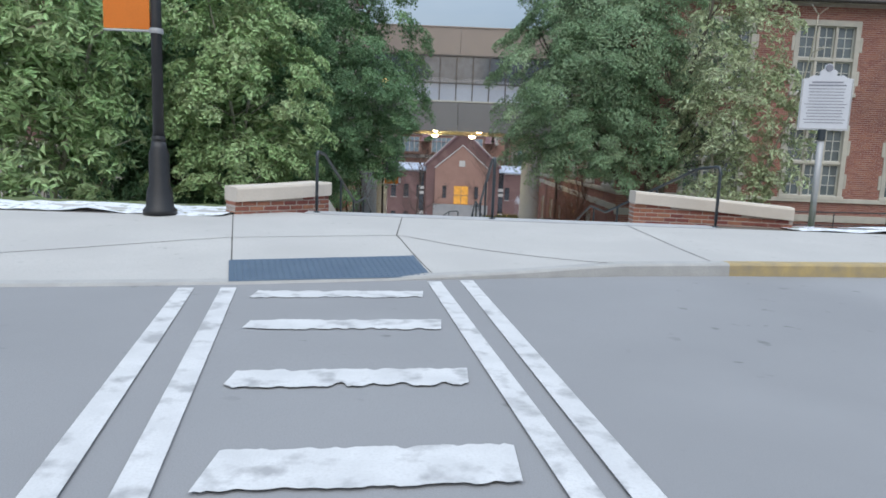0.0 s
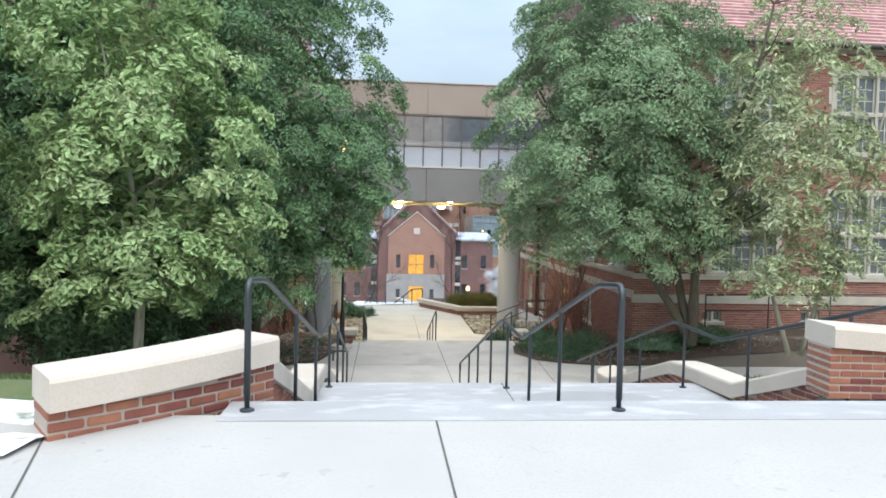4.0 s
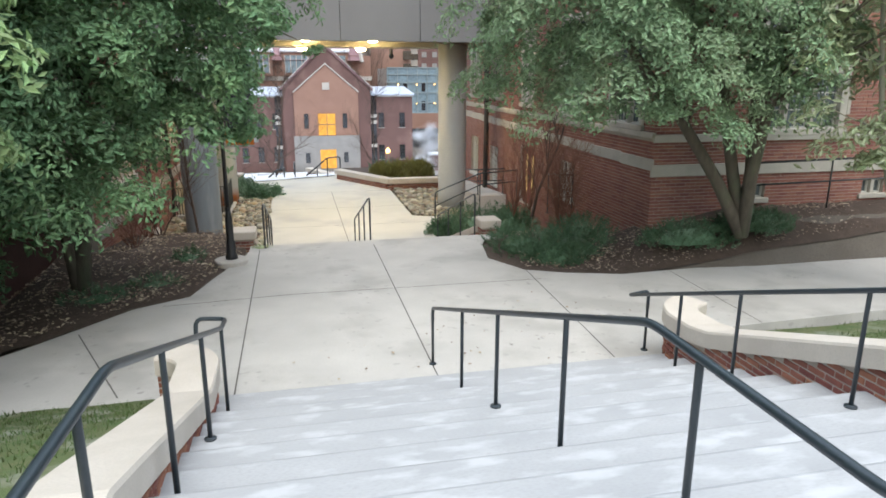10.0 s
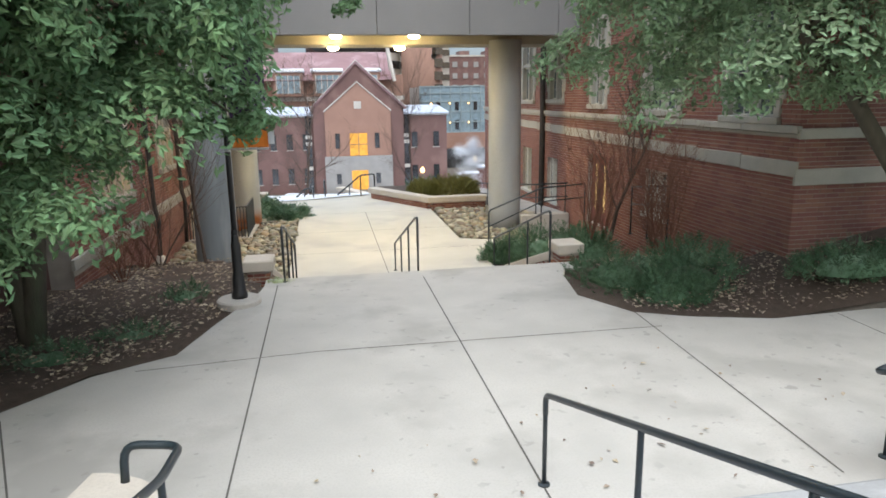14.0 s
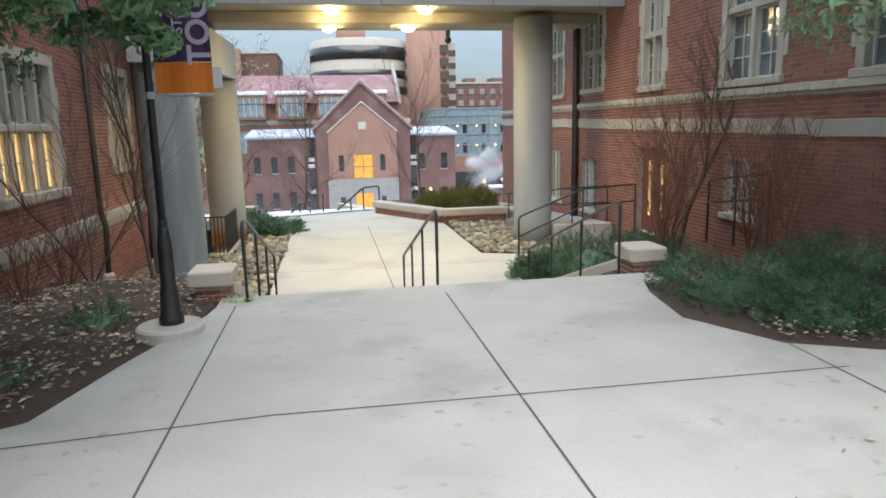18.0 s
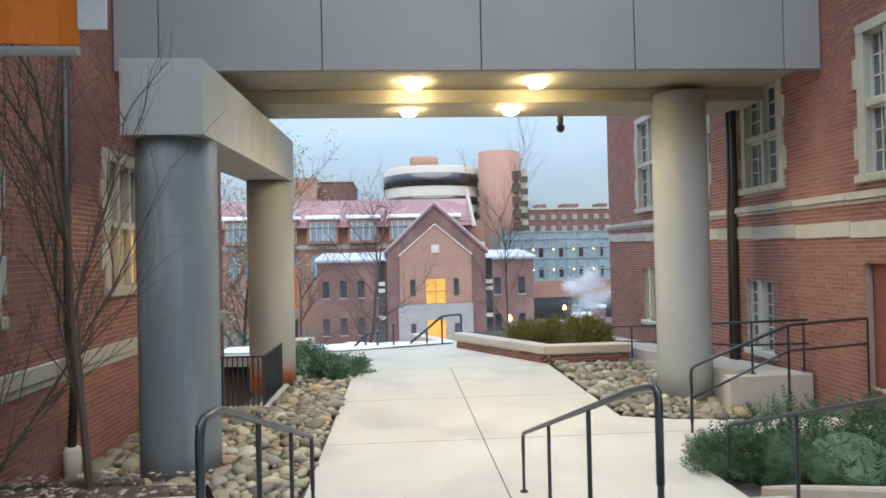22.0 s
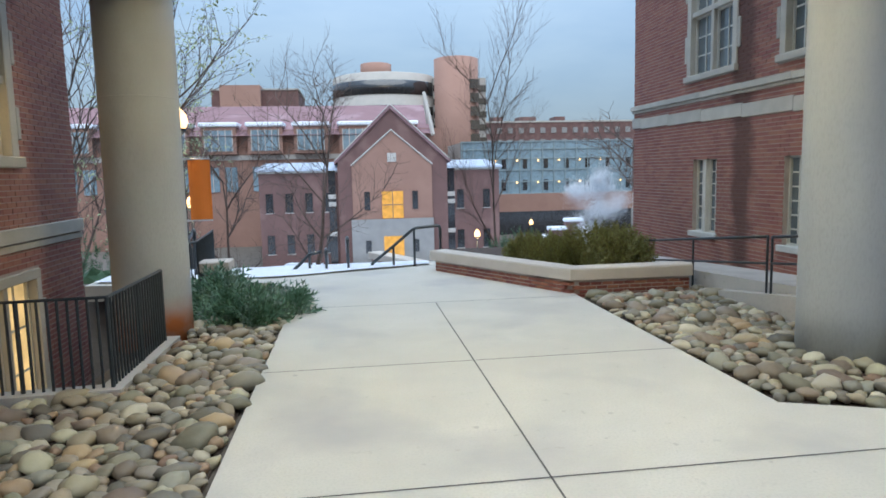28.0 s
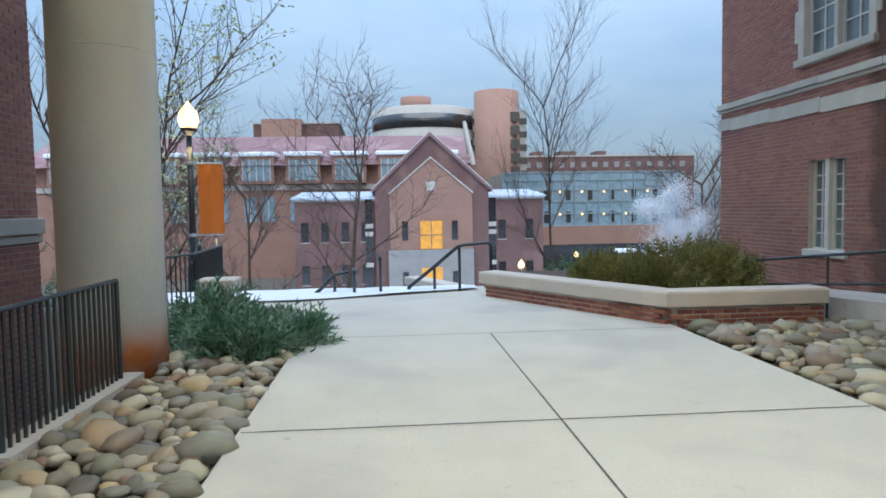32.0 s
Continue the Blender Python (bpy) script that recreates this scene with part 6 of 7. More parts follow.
lamp_post("far black street lamp with a glowing globe beside bare trees", -4.2, 52.0, -6.5, 3.6, "street lamps")
lamp_post("distant black street lamp with a glowing globe", 17.5, 84.0, -8.9, 2.3, "street lamps")
for x, y, z in ((9.27, 66.5, -5.5), (-1.95, 41.5, -0.5), (-4.2, 52.0, -2.6)):
    d = bpy.data.lights.new("street_lamp_bulb", "POINT")
    d.energy, d.color, d.shadow_soft_size = 25, (1.0, 0.72, 0.38), 0.2
    o = new("street_lamp_bulb", d)
    o.location = (x, y, z - 0.45)

sg = thing("marker_sign", "pale grey historical marker board on a metal post", "sign")
part("post", Mesh().tube([(8.33, 10.24, -0.4), (8.33, 10.24, 1.12)], 0.05, 12), M_GALV, sg, smooth=True)
part("socket", Mesh().tube([(8.33, 10.24, 1.02), (8.33, 10.24, 1.19)], 0.062, 12), M_METAL, sg)
T = Matrix.Translation((8.33, 10.24, 1.18)) @ Matrix.Rotation(math.atan2(-0.40, 0.60) * 0.45, 4, "Z")
board = Mesh()
outline = [(-0.36, 0), (0.36, 0), (0.36, 0.78), (0.27, 0.80), (0.21, 0.84), (0.12, 0.83), (0.12, 0.90), (0.06, 0.94), (0.05, 1.0), (0, 1.02), (-0.05, 1.0), (-0.06, 0.94), (-0.12, 0.90), (-0.12, 0.83), (-0.21, 0.84), (-0.27, 0.80), (-0.36, 0.78)]
n = len(outline)
board.v = [tuple(T @ Vector((x, y, z))) for y in (-0.02, 0.02) for x, z in outline]
board.f = [tuple(range(n)), tuple(range(2 * n - 1, n - 1, -1))] + [(i + n, (i + 1) % n + n, (i + 1) % n, i) for i in range(n)]
bo = part("board", board, M_WHITE, sg)
part("emblem", Mesh().lathe(0, 0, [(0.055, 0.0), (0.05, 0.012), (0.0, 0.014)], 16).moved(T @ Matrix.Translation((0, -0.02, 0.95)) @ Matrix.Rotation(radians(90), 4, "X")), M_GREYTXT, bo)
rnd = random.Random(5)
for i in range(14):
    w = 0.30 - (0.06 * rnd.random() if i else 0.08)
    h = 0.012 if i > 1 else 0.024
    z = 0.72 - i * 0.047
    part("text_line", Mesh().box(-w, w, -0.0235, -0.0205, z, z + h).moved(T), M_GREYTXT, bo)
part("rim", Mesh().box(-0.355, 0.355, -0.024, -0.0205, 0.01, 0.025).box(-0.355, -0.34, -0.024, -0.0205, 0.025, 0.77).box(0.34, 0.355, -0.024, -0.0205, 0.025, 0.77).moved(T), M_GALV, bo)


# ---------- planting ----------
def leaf_cloud(rnd, clumps, per, size, flat=0.5):
    """Pads of small leaves: each clump (x, y, z, radius, axis) is a flattened tuft whose leaves face outward and up."""
    g = np.random.default_rng(rnd.randrange(1 << 30))
    C = np.array([c[:3] for c in clumps]).repeat(per, 0)
    R = np.array([c[3] for c in clumps]).repeat(per)[:, None]
    A = np.array([tuple(c[4]) if len(c) > 4 else (0, 0, 1) for c in clumps], float).repeat(per, 0)
    n = len(C)
    unit = lambda v: v / np.maximum(np.linalg.norm(v, axis=1, keepdims=True), 1e-9)
    D = unit(g.normal(size=(n, 3)) + A * 0.75)
    along = (D * A).sum(1, keepdims=True)
    P = C + (D - 0.5 * along * A) * R * (0.45 + 0.65 * g.random((n, 1)) ** 0.7)
    N = unit(D * 0.55 + A * 0.5 + g.normal(size=(n, 3)) * 0.42)
    T = unit(np.cross(N, g.normal(size=(n, 3))))
    B = np.cross(N, T)
    S = size * g.uniform(0.6, 1.25, (n, 1))
    W = S * flat * 0.8
    V = np.stack([P - T * S, P - B * W + N * 0.12 * S, P + T * S - N * 0.22 * S, P + B * W + N * 0.12 * S], 1).reshape(-1, 3)
    k = np.arange(n)[:, None] * 4
    F = np.concatenate([k + np.array([[0, 1, 2]]), k + np.array([[0, 2, 3]])], 1).reshape(-1, 3)
    m = Mesh()
    m.v, m.f = V.tolist(), F.tolist()
    return m


def limbs(rnd, base, stems, spread, top, r):
    """Trunks with forking limbs; returns the mesh and the tips."""
    m, tips = Mesh(), []
    leans = stems if isinstance(stems, list) else None
    stems = len(leans) if leans else stems
    for k in range(stems):
        a = 6.28 * k / stems + rnd.uniform(-0.4, 0.4)
        p = Vector(base) + Vector((math.cos(a), math.sin(a), 0)) * (0.12 if stems > 1 else 0)
        d = Vector((math.cos(a) * 0.25 * (stems > 1), math.sin(a) * 0.25 * (stems > 1), 1)).normalized()
        if leans:
            p, d = Vector(base), Vector((*leans[k], 1)).normalized()
        pts, h = [p.copy()], top - base[2]
        for i in range(7):
            d = (d + Vector((rnd.uniform(-0.13, 0.13), rnd.uniform(-0.13, 0.13), 0.06))).normalized()
            p = p + d * h / 7
            pts.append(p.copy())
        m.tube(pts, r * (1.0 if stems == 1 else 0.8), 9, r * 0.18)
        for i in range(2, 8):
            for _ in range(3):
                b = rnd.uniform(0, 6.28)
                q, e = pts[i].copy(), Vector((math.cos(b), math.sin(b), rnd.uniform(0.2, 0.9))).normalized()
                br = [q.copy()]
                L = spread * rnd.uniform(0.5, 1.0) * (1.15 - i / 9)
                for _ in range(4):
                    e = (e + Vector((rnd.uniform(-0.25, 0.25), rnd.uniform(-0.25, 0.25), rnd.uniform(-0.1, 0.2)))).normalized()
                    q = q + e * L / 4
                    br.append(q.copy())
                m.tube(br, r * 0.30 * (1.2 - i / 9), 6, r * 0.05)
                tips.append(q.copy())
    return m, tips


def evergreen(label, base, centre, radii, n_clumps, per, size, leaf, stems, r, seed, holes=0.25, flat=0.55, group="evergreen trees", low=None, tuft=(0.3, 0.62), inner=0.8, boughs=()):
    """A broad leafy tree: trunk, limbs, and a crown of leaf pads set apart on an uneven egg, with looser leaves inside."""
    rnd = random.Random(seed)
    t = thing("tree", label, "tree", group)
    tr, _ = limbs(rnd, base, stems, radii[0] * 0.8, centre[2] + radii[2] * 0.6, r)
    part("trunk", tr, M_BARKP if leaf in (M_LEAFL, M_LEAFP) else M_BARK, t, smooth=True)
    clumps, within, tries = [], [], 0
    hanging, lone = [], random.Random(seed + 500)
    for p, q, count in boughs:
        p, q = Vector(p), Vector(q)
        tr = Mesh().tube([p.lerp(q, k / 5) + Vector((0, 0, 0.22 * math.sin(3.14 * k / 5))) for k in range(6)], 0.045, 7, 0.008)
        part("bough", tr, M_BARK, t, smooth=True)
        for k in range(count):
            c = p.lerp(q, 0.3 + 0.7 * k / (count - 1)) + Vector((lone.gauss(0, 0.1), lone.gauss(0, 0.28), lone.gauss(0, 0.16)))
            hanging.append((*c, lone.uniform(0.16, 0.32), Vector((lone.uniform(-0.3, 0.6), lone.uniform(-0.7, 0.1), 0.75)).normalized()))
    want_in = int(n_clumps * inner)
    while (len(clumps) < n_clumps or len(within) < want_in) and tries < n_clumps * 40:
        tries += 1
        d = Vector((rnd.gauss(0, 1), rnd.gauss(0, 1), rnd.gauss(0, 1))).normalized()
        w = 0.82 + 0.36 * noise.noise((d.x * 1.7 + seed, d.y * 1.7, d.z * 1.7)) + 0.2 * noise.noise((d.x * 4.5, d.y * 4.5 + seed, d.z * 4.5))
        deep = len(within) < want_in and rnd.random() < 0.45
        k = w * (rnd.uniform(0.15, 0.72) if deep else rnd.uniform(0.74, 1.06))
        p = Vector((centre[0] + d.x * radii[0] * k, centre[1] + d.y * radii[1] * k, centre[2] + d.z * radii[2] * k))
        if noise.noise((p.x * 0.9, p.y * 0.9, p.z * 0.9 + seed)) < -holes * (2 if deep else 1):
            continue
        if low is not None and p.z < (low(p.x, p.y) if callable(low) else low) + 0.5 * rnd.random():
            continue
        if deep:
            within.append((*p, rnd.uniform(0.35, 0.6)))
            continue
        rad = rnd.uniform(*tuft)
        if len(clumps) >= n_clumps or any(abs(p.z - c[2]) < 0.5 and (p.x - c[0]) ** 2 + (p.y - c[1]) ** 2 + 2.2 * (p.z - c[2]) ** 2 < (0.68 * (rad + c[3])) ** 2 for c in clumps):
            continue
        clumps.append((*p, rad, Vector((d.x * 0.75 + rnd.uniform(-0.25, 0.25), d.y * 0.75 + rnd.uniform(-0.25, 0.25), 0.75)).normalized()))
    crown = leaf_cloud(rnd, clumps, per, size, flat)
    if hanging:
        low_leaves = leaf_cloud(lone, hanging, per // 2, size, flat)
        crown.add(low_leaves.v, low_leaves.f)
    loose = leaf_cloud(rnd, within, max(8, per // 5), size * 1.5, flat)
    tagged(part("crown", crown.add(loose.v, loose.f), leaf, t), kind="stuff")
    return t


def skirt(*table):
    """How low the boughs hang, by x; lower on the side of the stairs."""
    return lambda x, y: lerp_table(x, list(table)) - (0.7 if y < 20.6 and -1.2 < x < 1.0 else 0.0)


evergreen("tall dark evergreen tree in dense leaf beside a brick wall", (-1.9, 21.9, -2.8), (-2.05, 20.6, 2.9), (3.9, 2.7, 6.3), 520, 300, 0.05, M_LEAFD, [(-0.12, -0.05), (0.1, -0.08)], 0.17, 11, 0.15, low=skirt((-4.2, -2.0), (-3.0, -2.3), (-2.3, -2.6), (-1.0, -0.5), (0.36, 0.2), (1.1, 0.65), (1.8, 1.0)), boughs=[((-1.7, 21.7, 0.7), (1.05, 20.95, -0.2), 24), ((-1.7, 21.6, 2.1), (1.72, 20.9, 1.2), 22), ((-1.7, 21.5, 1.3), (0.85, 20.85, 0.45), 13)])
evergreen("dark evergreen tree with low hanging boughs in a leaf-strewn bed", (-5.6, 19.8, -3.1), (-5.6, 19.6, 2.0), (3.8, 2.8, 6.2), 420, 190, 0.075, M_LEAFD, 1, 0.2, 12, 0.25, low=-2.2)
evergreen("dark evergreen tree with boughs down to the basement windows", (-6.5, 22.9, -4.2), (-6.0, 22.6, 0.0), (4.4, 1.5, 4.2), 240, 120, 0.085, M_LEAFD, 1, 0.15, 17, 0.5, low=-3.1)
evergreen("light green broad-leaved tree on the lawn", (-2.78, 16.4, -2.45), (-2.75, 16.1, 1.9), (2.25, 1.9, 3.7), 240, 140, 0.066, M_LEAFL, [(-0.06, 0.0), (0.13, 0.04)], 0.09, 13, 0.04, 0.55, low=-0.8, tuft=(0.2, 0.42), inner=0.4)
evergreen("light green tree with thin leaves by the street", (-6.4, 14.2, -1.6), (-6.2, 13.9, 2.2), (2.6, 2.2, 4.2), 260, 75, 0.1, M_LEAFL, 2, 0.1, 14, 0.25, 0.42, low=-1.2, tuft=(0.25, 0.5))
evergreen("grey-green evergreen tree with several trunks in a mulch bed", (9.42, 20.85, -2.1), (7.15, 20.5, 3.2), (3.5, 2.8, 5.0), 370, 330, 0.047, M_LEAFR, [(-0.5, -0.05), (-0.28, 0.05), (0.06, 0.0), (-0.1, -0.15)], 0.15, 15, 0.09, low=skirt((5.5, -0.1), (7.2, 0.1), (9.0, -0.9)))
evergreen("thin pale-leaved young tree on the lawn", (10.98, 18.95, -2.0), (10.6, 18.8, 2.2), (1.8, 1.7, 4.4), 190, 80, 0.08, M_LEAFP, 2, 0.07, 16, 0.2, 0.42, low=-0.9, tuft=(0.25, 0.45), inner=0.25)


def bare_tree(label, base, height, r, seed, material=M_TWIG, stems=1, depth=3, spread=0.55, name="bare_tree", category="tree", leaves=None, group="bare trees", twigs=1):
    rnd = random.Random(seed)
    t = thing(name, label, category, group)
    ends, pieces = [], []

    def grow_branch(p, d, L, rad, level, m=None):
        pts = [p.copy()]
        n = 5
        if m is None:
            m = Mesh()
            pieces.append(("trunk" if level == depth and stems == 1 else "stem" if level == depth else "limb", m))
        for i in range(n):
            d = (d + Vector((rnd.uniform(-0.16, 0.16), rnd.uniform(-0.16, 0.16), rnd.uniform(-0.03, 0.12)))).normalized()
            p = p + d * L / n
            pts.append(p.copy())
        m.tube(pts, rad, 6 if level > 1 else 4, rad * 0.35)
        ends.append(p.copy())
        if level > 0:
            for i in range(1, n + 1):
                for _ in range(2 if level > 1 else twigs):
                    a = rnd.uniform(0, 6.28)
                    side = (d.orthogonal().normalized() * math.cos(a) + d.cross(d.orthogonal().normalized()) * math.sin(a))
                    grow_branch(pts[i], (d * (1 - spread * 0.6) + side * spread + Vector((0, 0, 0.15))).normalized(), L * rnd.uniform(0.35, 0.6), rad * 0.42, level - 1, None if stems == 1 and level == depth else m)

    for k in range(stems):
        a = 6.28 * k / max(stems, 1)
        lean = 0.0 if stems == 1 else 0.35
        grow_branch(Vector(base), Vector((math.cos(a) * lean, math.sin(a) * lean, 1)).normalized(), height * (0.75 if stems == 1 else rnd.uniform(0.5, 0.8)), r, depth)
    for piece, m in pieces:
        part(piece, m, material, t)
    if leaves:
        tagged(part("leaves", leaf_cloud(rnd, [(p.x, p.y, p.z, 0.25) for p in ends if rnd.random() < 0.5], 7, 0.06, 0.5), leaves, t, "few withered leaves"), kind="stuff")
    return t


bare_tree("slim bare young tree beside the grey column", (-0.68, 26.5, -2.98), 4.4, 0.035, 21, spread=0.42)
bare_tree("slim bare young tree by the brick wall", (7.75, 27.2, -3.0), 4.6, 0.045, 22, spread=0.5)
bare_tree("slim bare young tree just beyond the planter", (5.35, 43.6, -4.6), 6.3, 0.036, 23, spread=0.5, twigs=2)
bare_tree("bare spreading tree beyond the snowy terrace", (0.5, 45.6, -5.6), 7.0, 0.07, 24, spread=0.72, twigs=2)
bare_tree("low bare spreading tree beside the far lamp", (-2.1, 47.0, -6.0), 5.6, 0.06, 30, spread=0.75, twigs=2)
bare_tree("bare tree in front of the long hall", (-6.5, 60.0, -8.8), 9.0, 0.14, 25, spread=0.6, twigs=2)
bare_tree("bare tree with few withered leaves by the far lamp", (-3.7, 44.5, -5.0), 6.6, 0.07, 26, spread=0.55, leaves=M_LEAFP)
bare_tree("bare tree beyond the building corner", (-6.0, 46.0, -5.6), 8.0, 0.1, 27, spread=0.5)
bare_tree("bare twiggy tree against the sky", (24.0, 74.0, -8.9), 11.5, 0.2, 28, spread=0.72, twigs=2)
bare_tree("bare shrub with red-brown twigs by the brick wall", (6.9, 26.2, -2.75), 2.5, 0.012, 31, M_BERRY, 10, 2, 0.55, "bare_shrub", "shrub", None, "bare shrubs")
bare_tree("bare shrub with red-brown twigs climbing the wall", (7.6, 25.0, -2.75), 2.6, 0.012, 32, M_BERRY, 10, 2, 0.55, "bare_shrub", "shrub", None, "bare shrubs")
bare_tree("bare twiggy shrub in a mulch bed", (7.4, 24.2, -2.75), 2.1, 0.012, 33, M_BERRY, 9, 2, 0.55, "bare_shrub", "shrub", None, "bare shrubs")
bare_tree("tall bare shrub with thin brown stems by the side door", (7.7, 27.4, -3.0), 2.6, 0.016, 37, M_BERRY, 7, 2, 0.35, "bare_shrub", "shrub", None, "bare shrubs")
bare_tree("bare twiggy shrub against the brick wall", (-1.7, 26.2, -3.0), 1.6, 0.013, 34, M_BERRY, 6, 2, 0.5, "bare_shrub", "shrub", None, "bare shrubs")
bare_tree("bare twiggy shrub under the lit window", (-1.75, 25.0, -2.9), 1.3, 0.012, 35, M_BERRY, 6, 2, 0.5, "bare_shrub", "shrub", None, "bare shrubs")
bare_tree("slim bare stems beside the grey column", (-1.5, 26.5, -2.98), 3.2, 0.018, 36, M_TWIG, 3, 2, 0.4, "bare_shrub", "shrub", None, "bare shrubs")


def juniper(label, blobs, leaf, seed, per=420, length=0.13, name="juniper", category="shrub", up=0.5):
    """A low shrub of many feathery sprays over mounds (x, y, z, rx, ry, rz)."""
    rnd = random.Random(seed)
    t = thing(name, label, category, "low evergreen shrubs")
    v, f = [], []
    for cx, cy, cz, rx, ry, rz in blobs:
        for _ in range(per):
            d = Vector((rnd.gauss(0, 1), rnd.gauss(0, 1), abs(rnd.gauss(0, 0.9)))).normalized()
            k = 0.72 + 0.36 * rnd.random() + 0.22 * noise.noise((d.x * 3 + cx, d.y * 3 + cy, d.z * 3))
            p = Vector((cx + d.x * rx * k, cy + d.y * ry * k, cz + d.z * rz * k))
            g = (d + Vector((rnd.uniform(-0.8, 0.8), rnd.uniform(-0.8, 0.8), rnd.uniform(0, up * 2)))).normalized()
            s = g.orthogonal().normalized()
            s = Matrix.Rotation(rnd.uniform(0, 6.28), 3, g) @ s
            L = length * rnd.uniform(0.6, 1.5)
            for q in range(4):
                o = p + g * L * (q / 4 - 0.4)
                w = L * 0.34 * (1 - q / 5)
                for sgn in (-1, 1):
                    i = len(v)
                    tip = o + g * L * 0.3 + s * sgn * w
                    v += [o, o + g * L * 0.16, tip]
                    f.append((i, i + 1, i + 2) if sgn > 0 else (i, i + 2, i + 1))
    m = Mesh()
    m.v, m.f = [tuple(p) for p in v], f
    tagged(part("foliage", m, leaf, t), kind="stuff")
    for cx, cy, cz, rx, ry, rz in blobs:
        core = Mesh()
        rings = [(math.cos(a), math.sin(a)) for a in [0.0, 0.35, 0.7, 1.05, 1.4]]
        k = len(core.v)
        n = 14
        for c, s in rings:
            for i in range(n):
                b = 6.283 * i / n
                w = 0.60 + 0.12 * noise.noise((cx + math.cos(b) * 2, cy + math.sin(b) * 2, s * 2))
                core.v.append((cx + rx * w * c * math.cos(b), cy + ry * w * c * math.sin(b), cz + rz * w * s))
        core.f += [(k + j * n + i, k + j * n + (i + 1) % n, k + (j + 1) * n + (i + 1) % n, k + (j + 1) * n + i) for j in range(len(rings) - 1) for i in range(n)]
        core.f.append(tuple(k + (len(rings) - 1) * n + i for i in range(n)))
        part("inner_mass", core, leaf, t)
    return t


juniper("broad dark green juniper spilling over the plaza edge", [(6.0, 23.0, -2.75, 0.75, 1.0, 0.5), (6.9, 22.4, -2.75, 0.8, 0.75, 0.62), (6.3, 22.0, -2.75, 0.6, 0.6, 0.4), (7.4, 23.3, -2.75, 0.8, 0.9, 0.6)], M_JUN, 41, 620)
juniper("low green juniper at the foot of a tree", [(8.7, 20.95 + 0.4, -2.3, 1.0, 0.5, 0.42), (10.0, 21.3, -2.1, 0.8, 0.5, 0.4)], M_JUN, 42, 700)
juniper("dark green juniper beside the lower steps", [(6.35, 27.6, -3.5, 0.65, 1.1, 0.78), (6.9, 26.4, -3.2, 0.7, 0.9, 0.62), (6.1, 28.4, -3.7, 0.65, 0.75, 0.85), (5.62, 28.65, -3.7, 0.5, 0.5, 0.5), (7.3, 28.0, -3.4, 0.7, 0.9, 0.62)], M_JUN, 43, 620)
juniper("low spreading juniper dusted with frost by the column", [(0.0, 36.0, -3.72, 0.5, 0.7, 0.36), (0.5, 36.4, -3.72, 0.48, 0.6, 0.28), (-0.35, 36.9, -3.72, 0.5, 0.75, 0.5), (0.3, 35.7, -3.72, 0.35, 0.4, 0.22)], M_JUNF, 44, 420, 0.3, up=0.12)
juniper("olive-brown bushy grass in the planter", [(5.55, 38.7, -3.5, 0.65, 0.8, 0.5), (6.2, 38.4, -3.5, 0.8, 0.9, 0.66), (6.85, 38.8, -3.5, 0.6, 0.9, 0.62), (5.3, 39.6, -3.5, 0.5, 0.6, 0.42)], M_OLIVE, 45, 800, 0.2, "planter_shrub", "shrub", 1.2)
juniper("dark evergreen shrub behind the planter", [(5.9, 42.5, -4.2, 0.9, 0.8, 0.95), (10.5, 63, -8.9, 2.6, 2.0, 2.2), (14.0, 70, -8.9, 3.0, 2.0, 2.8)], M_JUN, 46, 420, 0.2)
juniper("low green shrub in a mulch bed", [(-0.75, 21.9, -2.8, 0.5, 0.4, 0.3), (-1.5, 21.3, -2.8, 0.6, 0.4, 0.32), (-0.5, 23.6, -2.8, 0.4, 0.5, 0.3)], M_JUN, 47, 260, 0.1)
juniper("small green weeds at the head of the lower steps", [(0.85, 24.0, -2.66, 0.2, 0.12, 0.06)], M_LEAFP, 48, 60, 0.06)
juniper("dark hedge beyond the brick building", [(-4.2, 42.5, -5.0, 1.6, 1.2, 2.0), (-6.8, 44, -5.2, 1.8, 1.2, 2.4)], M_JUN, 49, 500, 0.2)

# beds, lawns
edging = thing("timber_edging", "dark weathered timber edging across a mulch bed", "edging")
for k in range(2):
    part("log", Mesh().tube([(-2.26 + 0.93 * k, 26.93 - 0.03 * k, -2.99), (-1.8 + 0.93 * k, 26.91 - 0.03 * k, -2.97), (-1.35 + 0.93 * k, 26.9 - 0.03 * k, -2.985)], 0.05, 8), M_TWIG, edging, smooth=True)
patch("bed_left", [(-0.9, 20.65), (-0.15, 21.1), (0.15, 22.15), (0.40, 22.9), (0.55, 23.5), (0.55, 24.15), (0.2, 24.2), (0.2, 27.5), (-0.3, 28.2), (-2.28, 28.2), (-2.28, 24.5), (-14, 24.5), (-14, 11.1), (-5.5, 15.8), (-1.95, 19.4)], M_SOIL, "bed of brown leaf mulch under evergreens", "planting bed", 0.05, 0.5, 0.05)
patch("bed_right", [(5.5, 21.44), (6.1, 21.12), (7.1, 20.81), (8.6, 20.89), (12, 21.1), (22, 21.82), (22, 22.3), (8.36, 22.3), (8.36, 28.2), (5.95, 28.2), (5.95, 24.1), (5.45, 23.85), (5.25, 23.3), (5.1, 22.3)], M_SOIL, "bed of brown leaf mulch beside the brick building", "planting bed", 0.05, 0.5, 0.05)
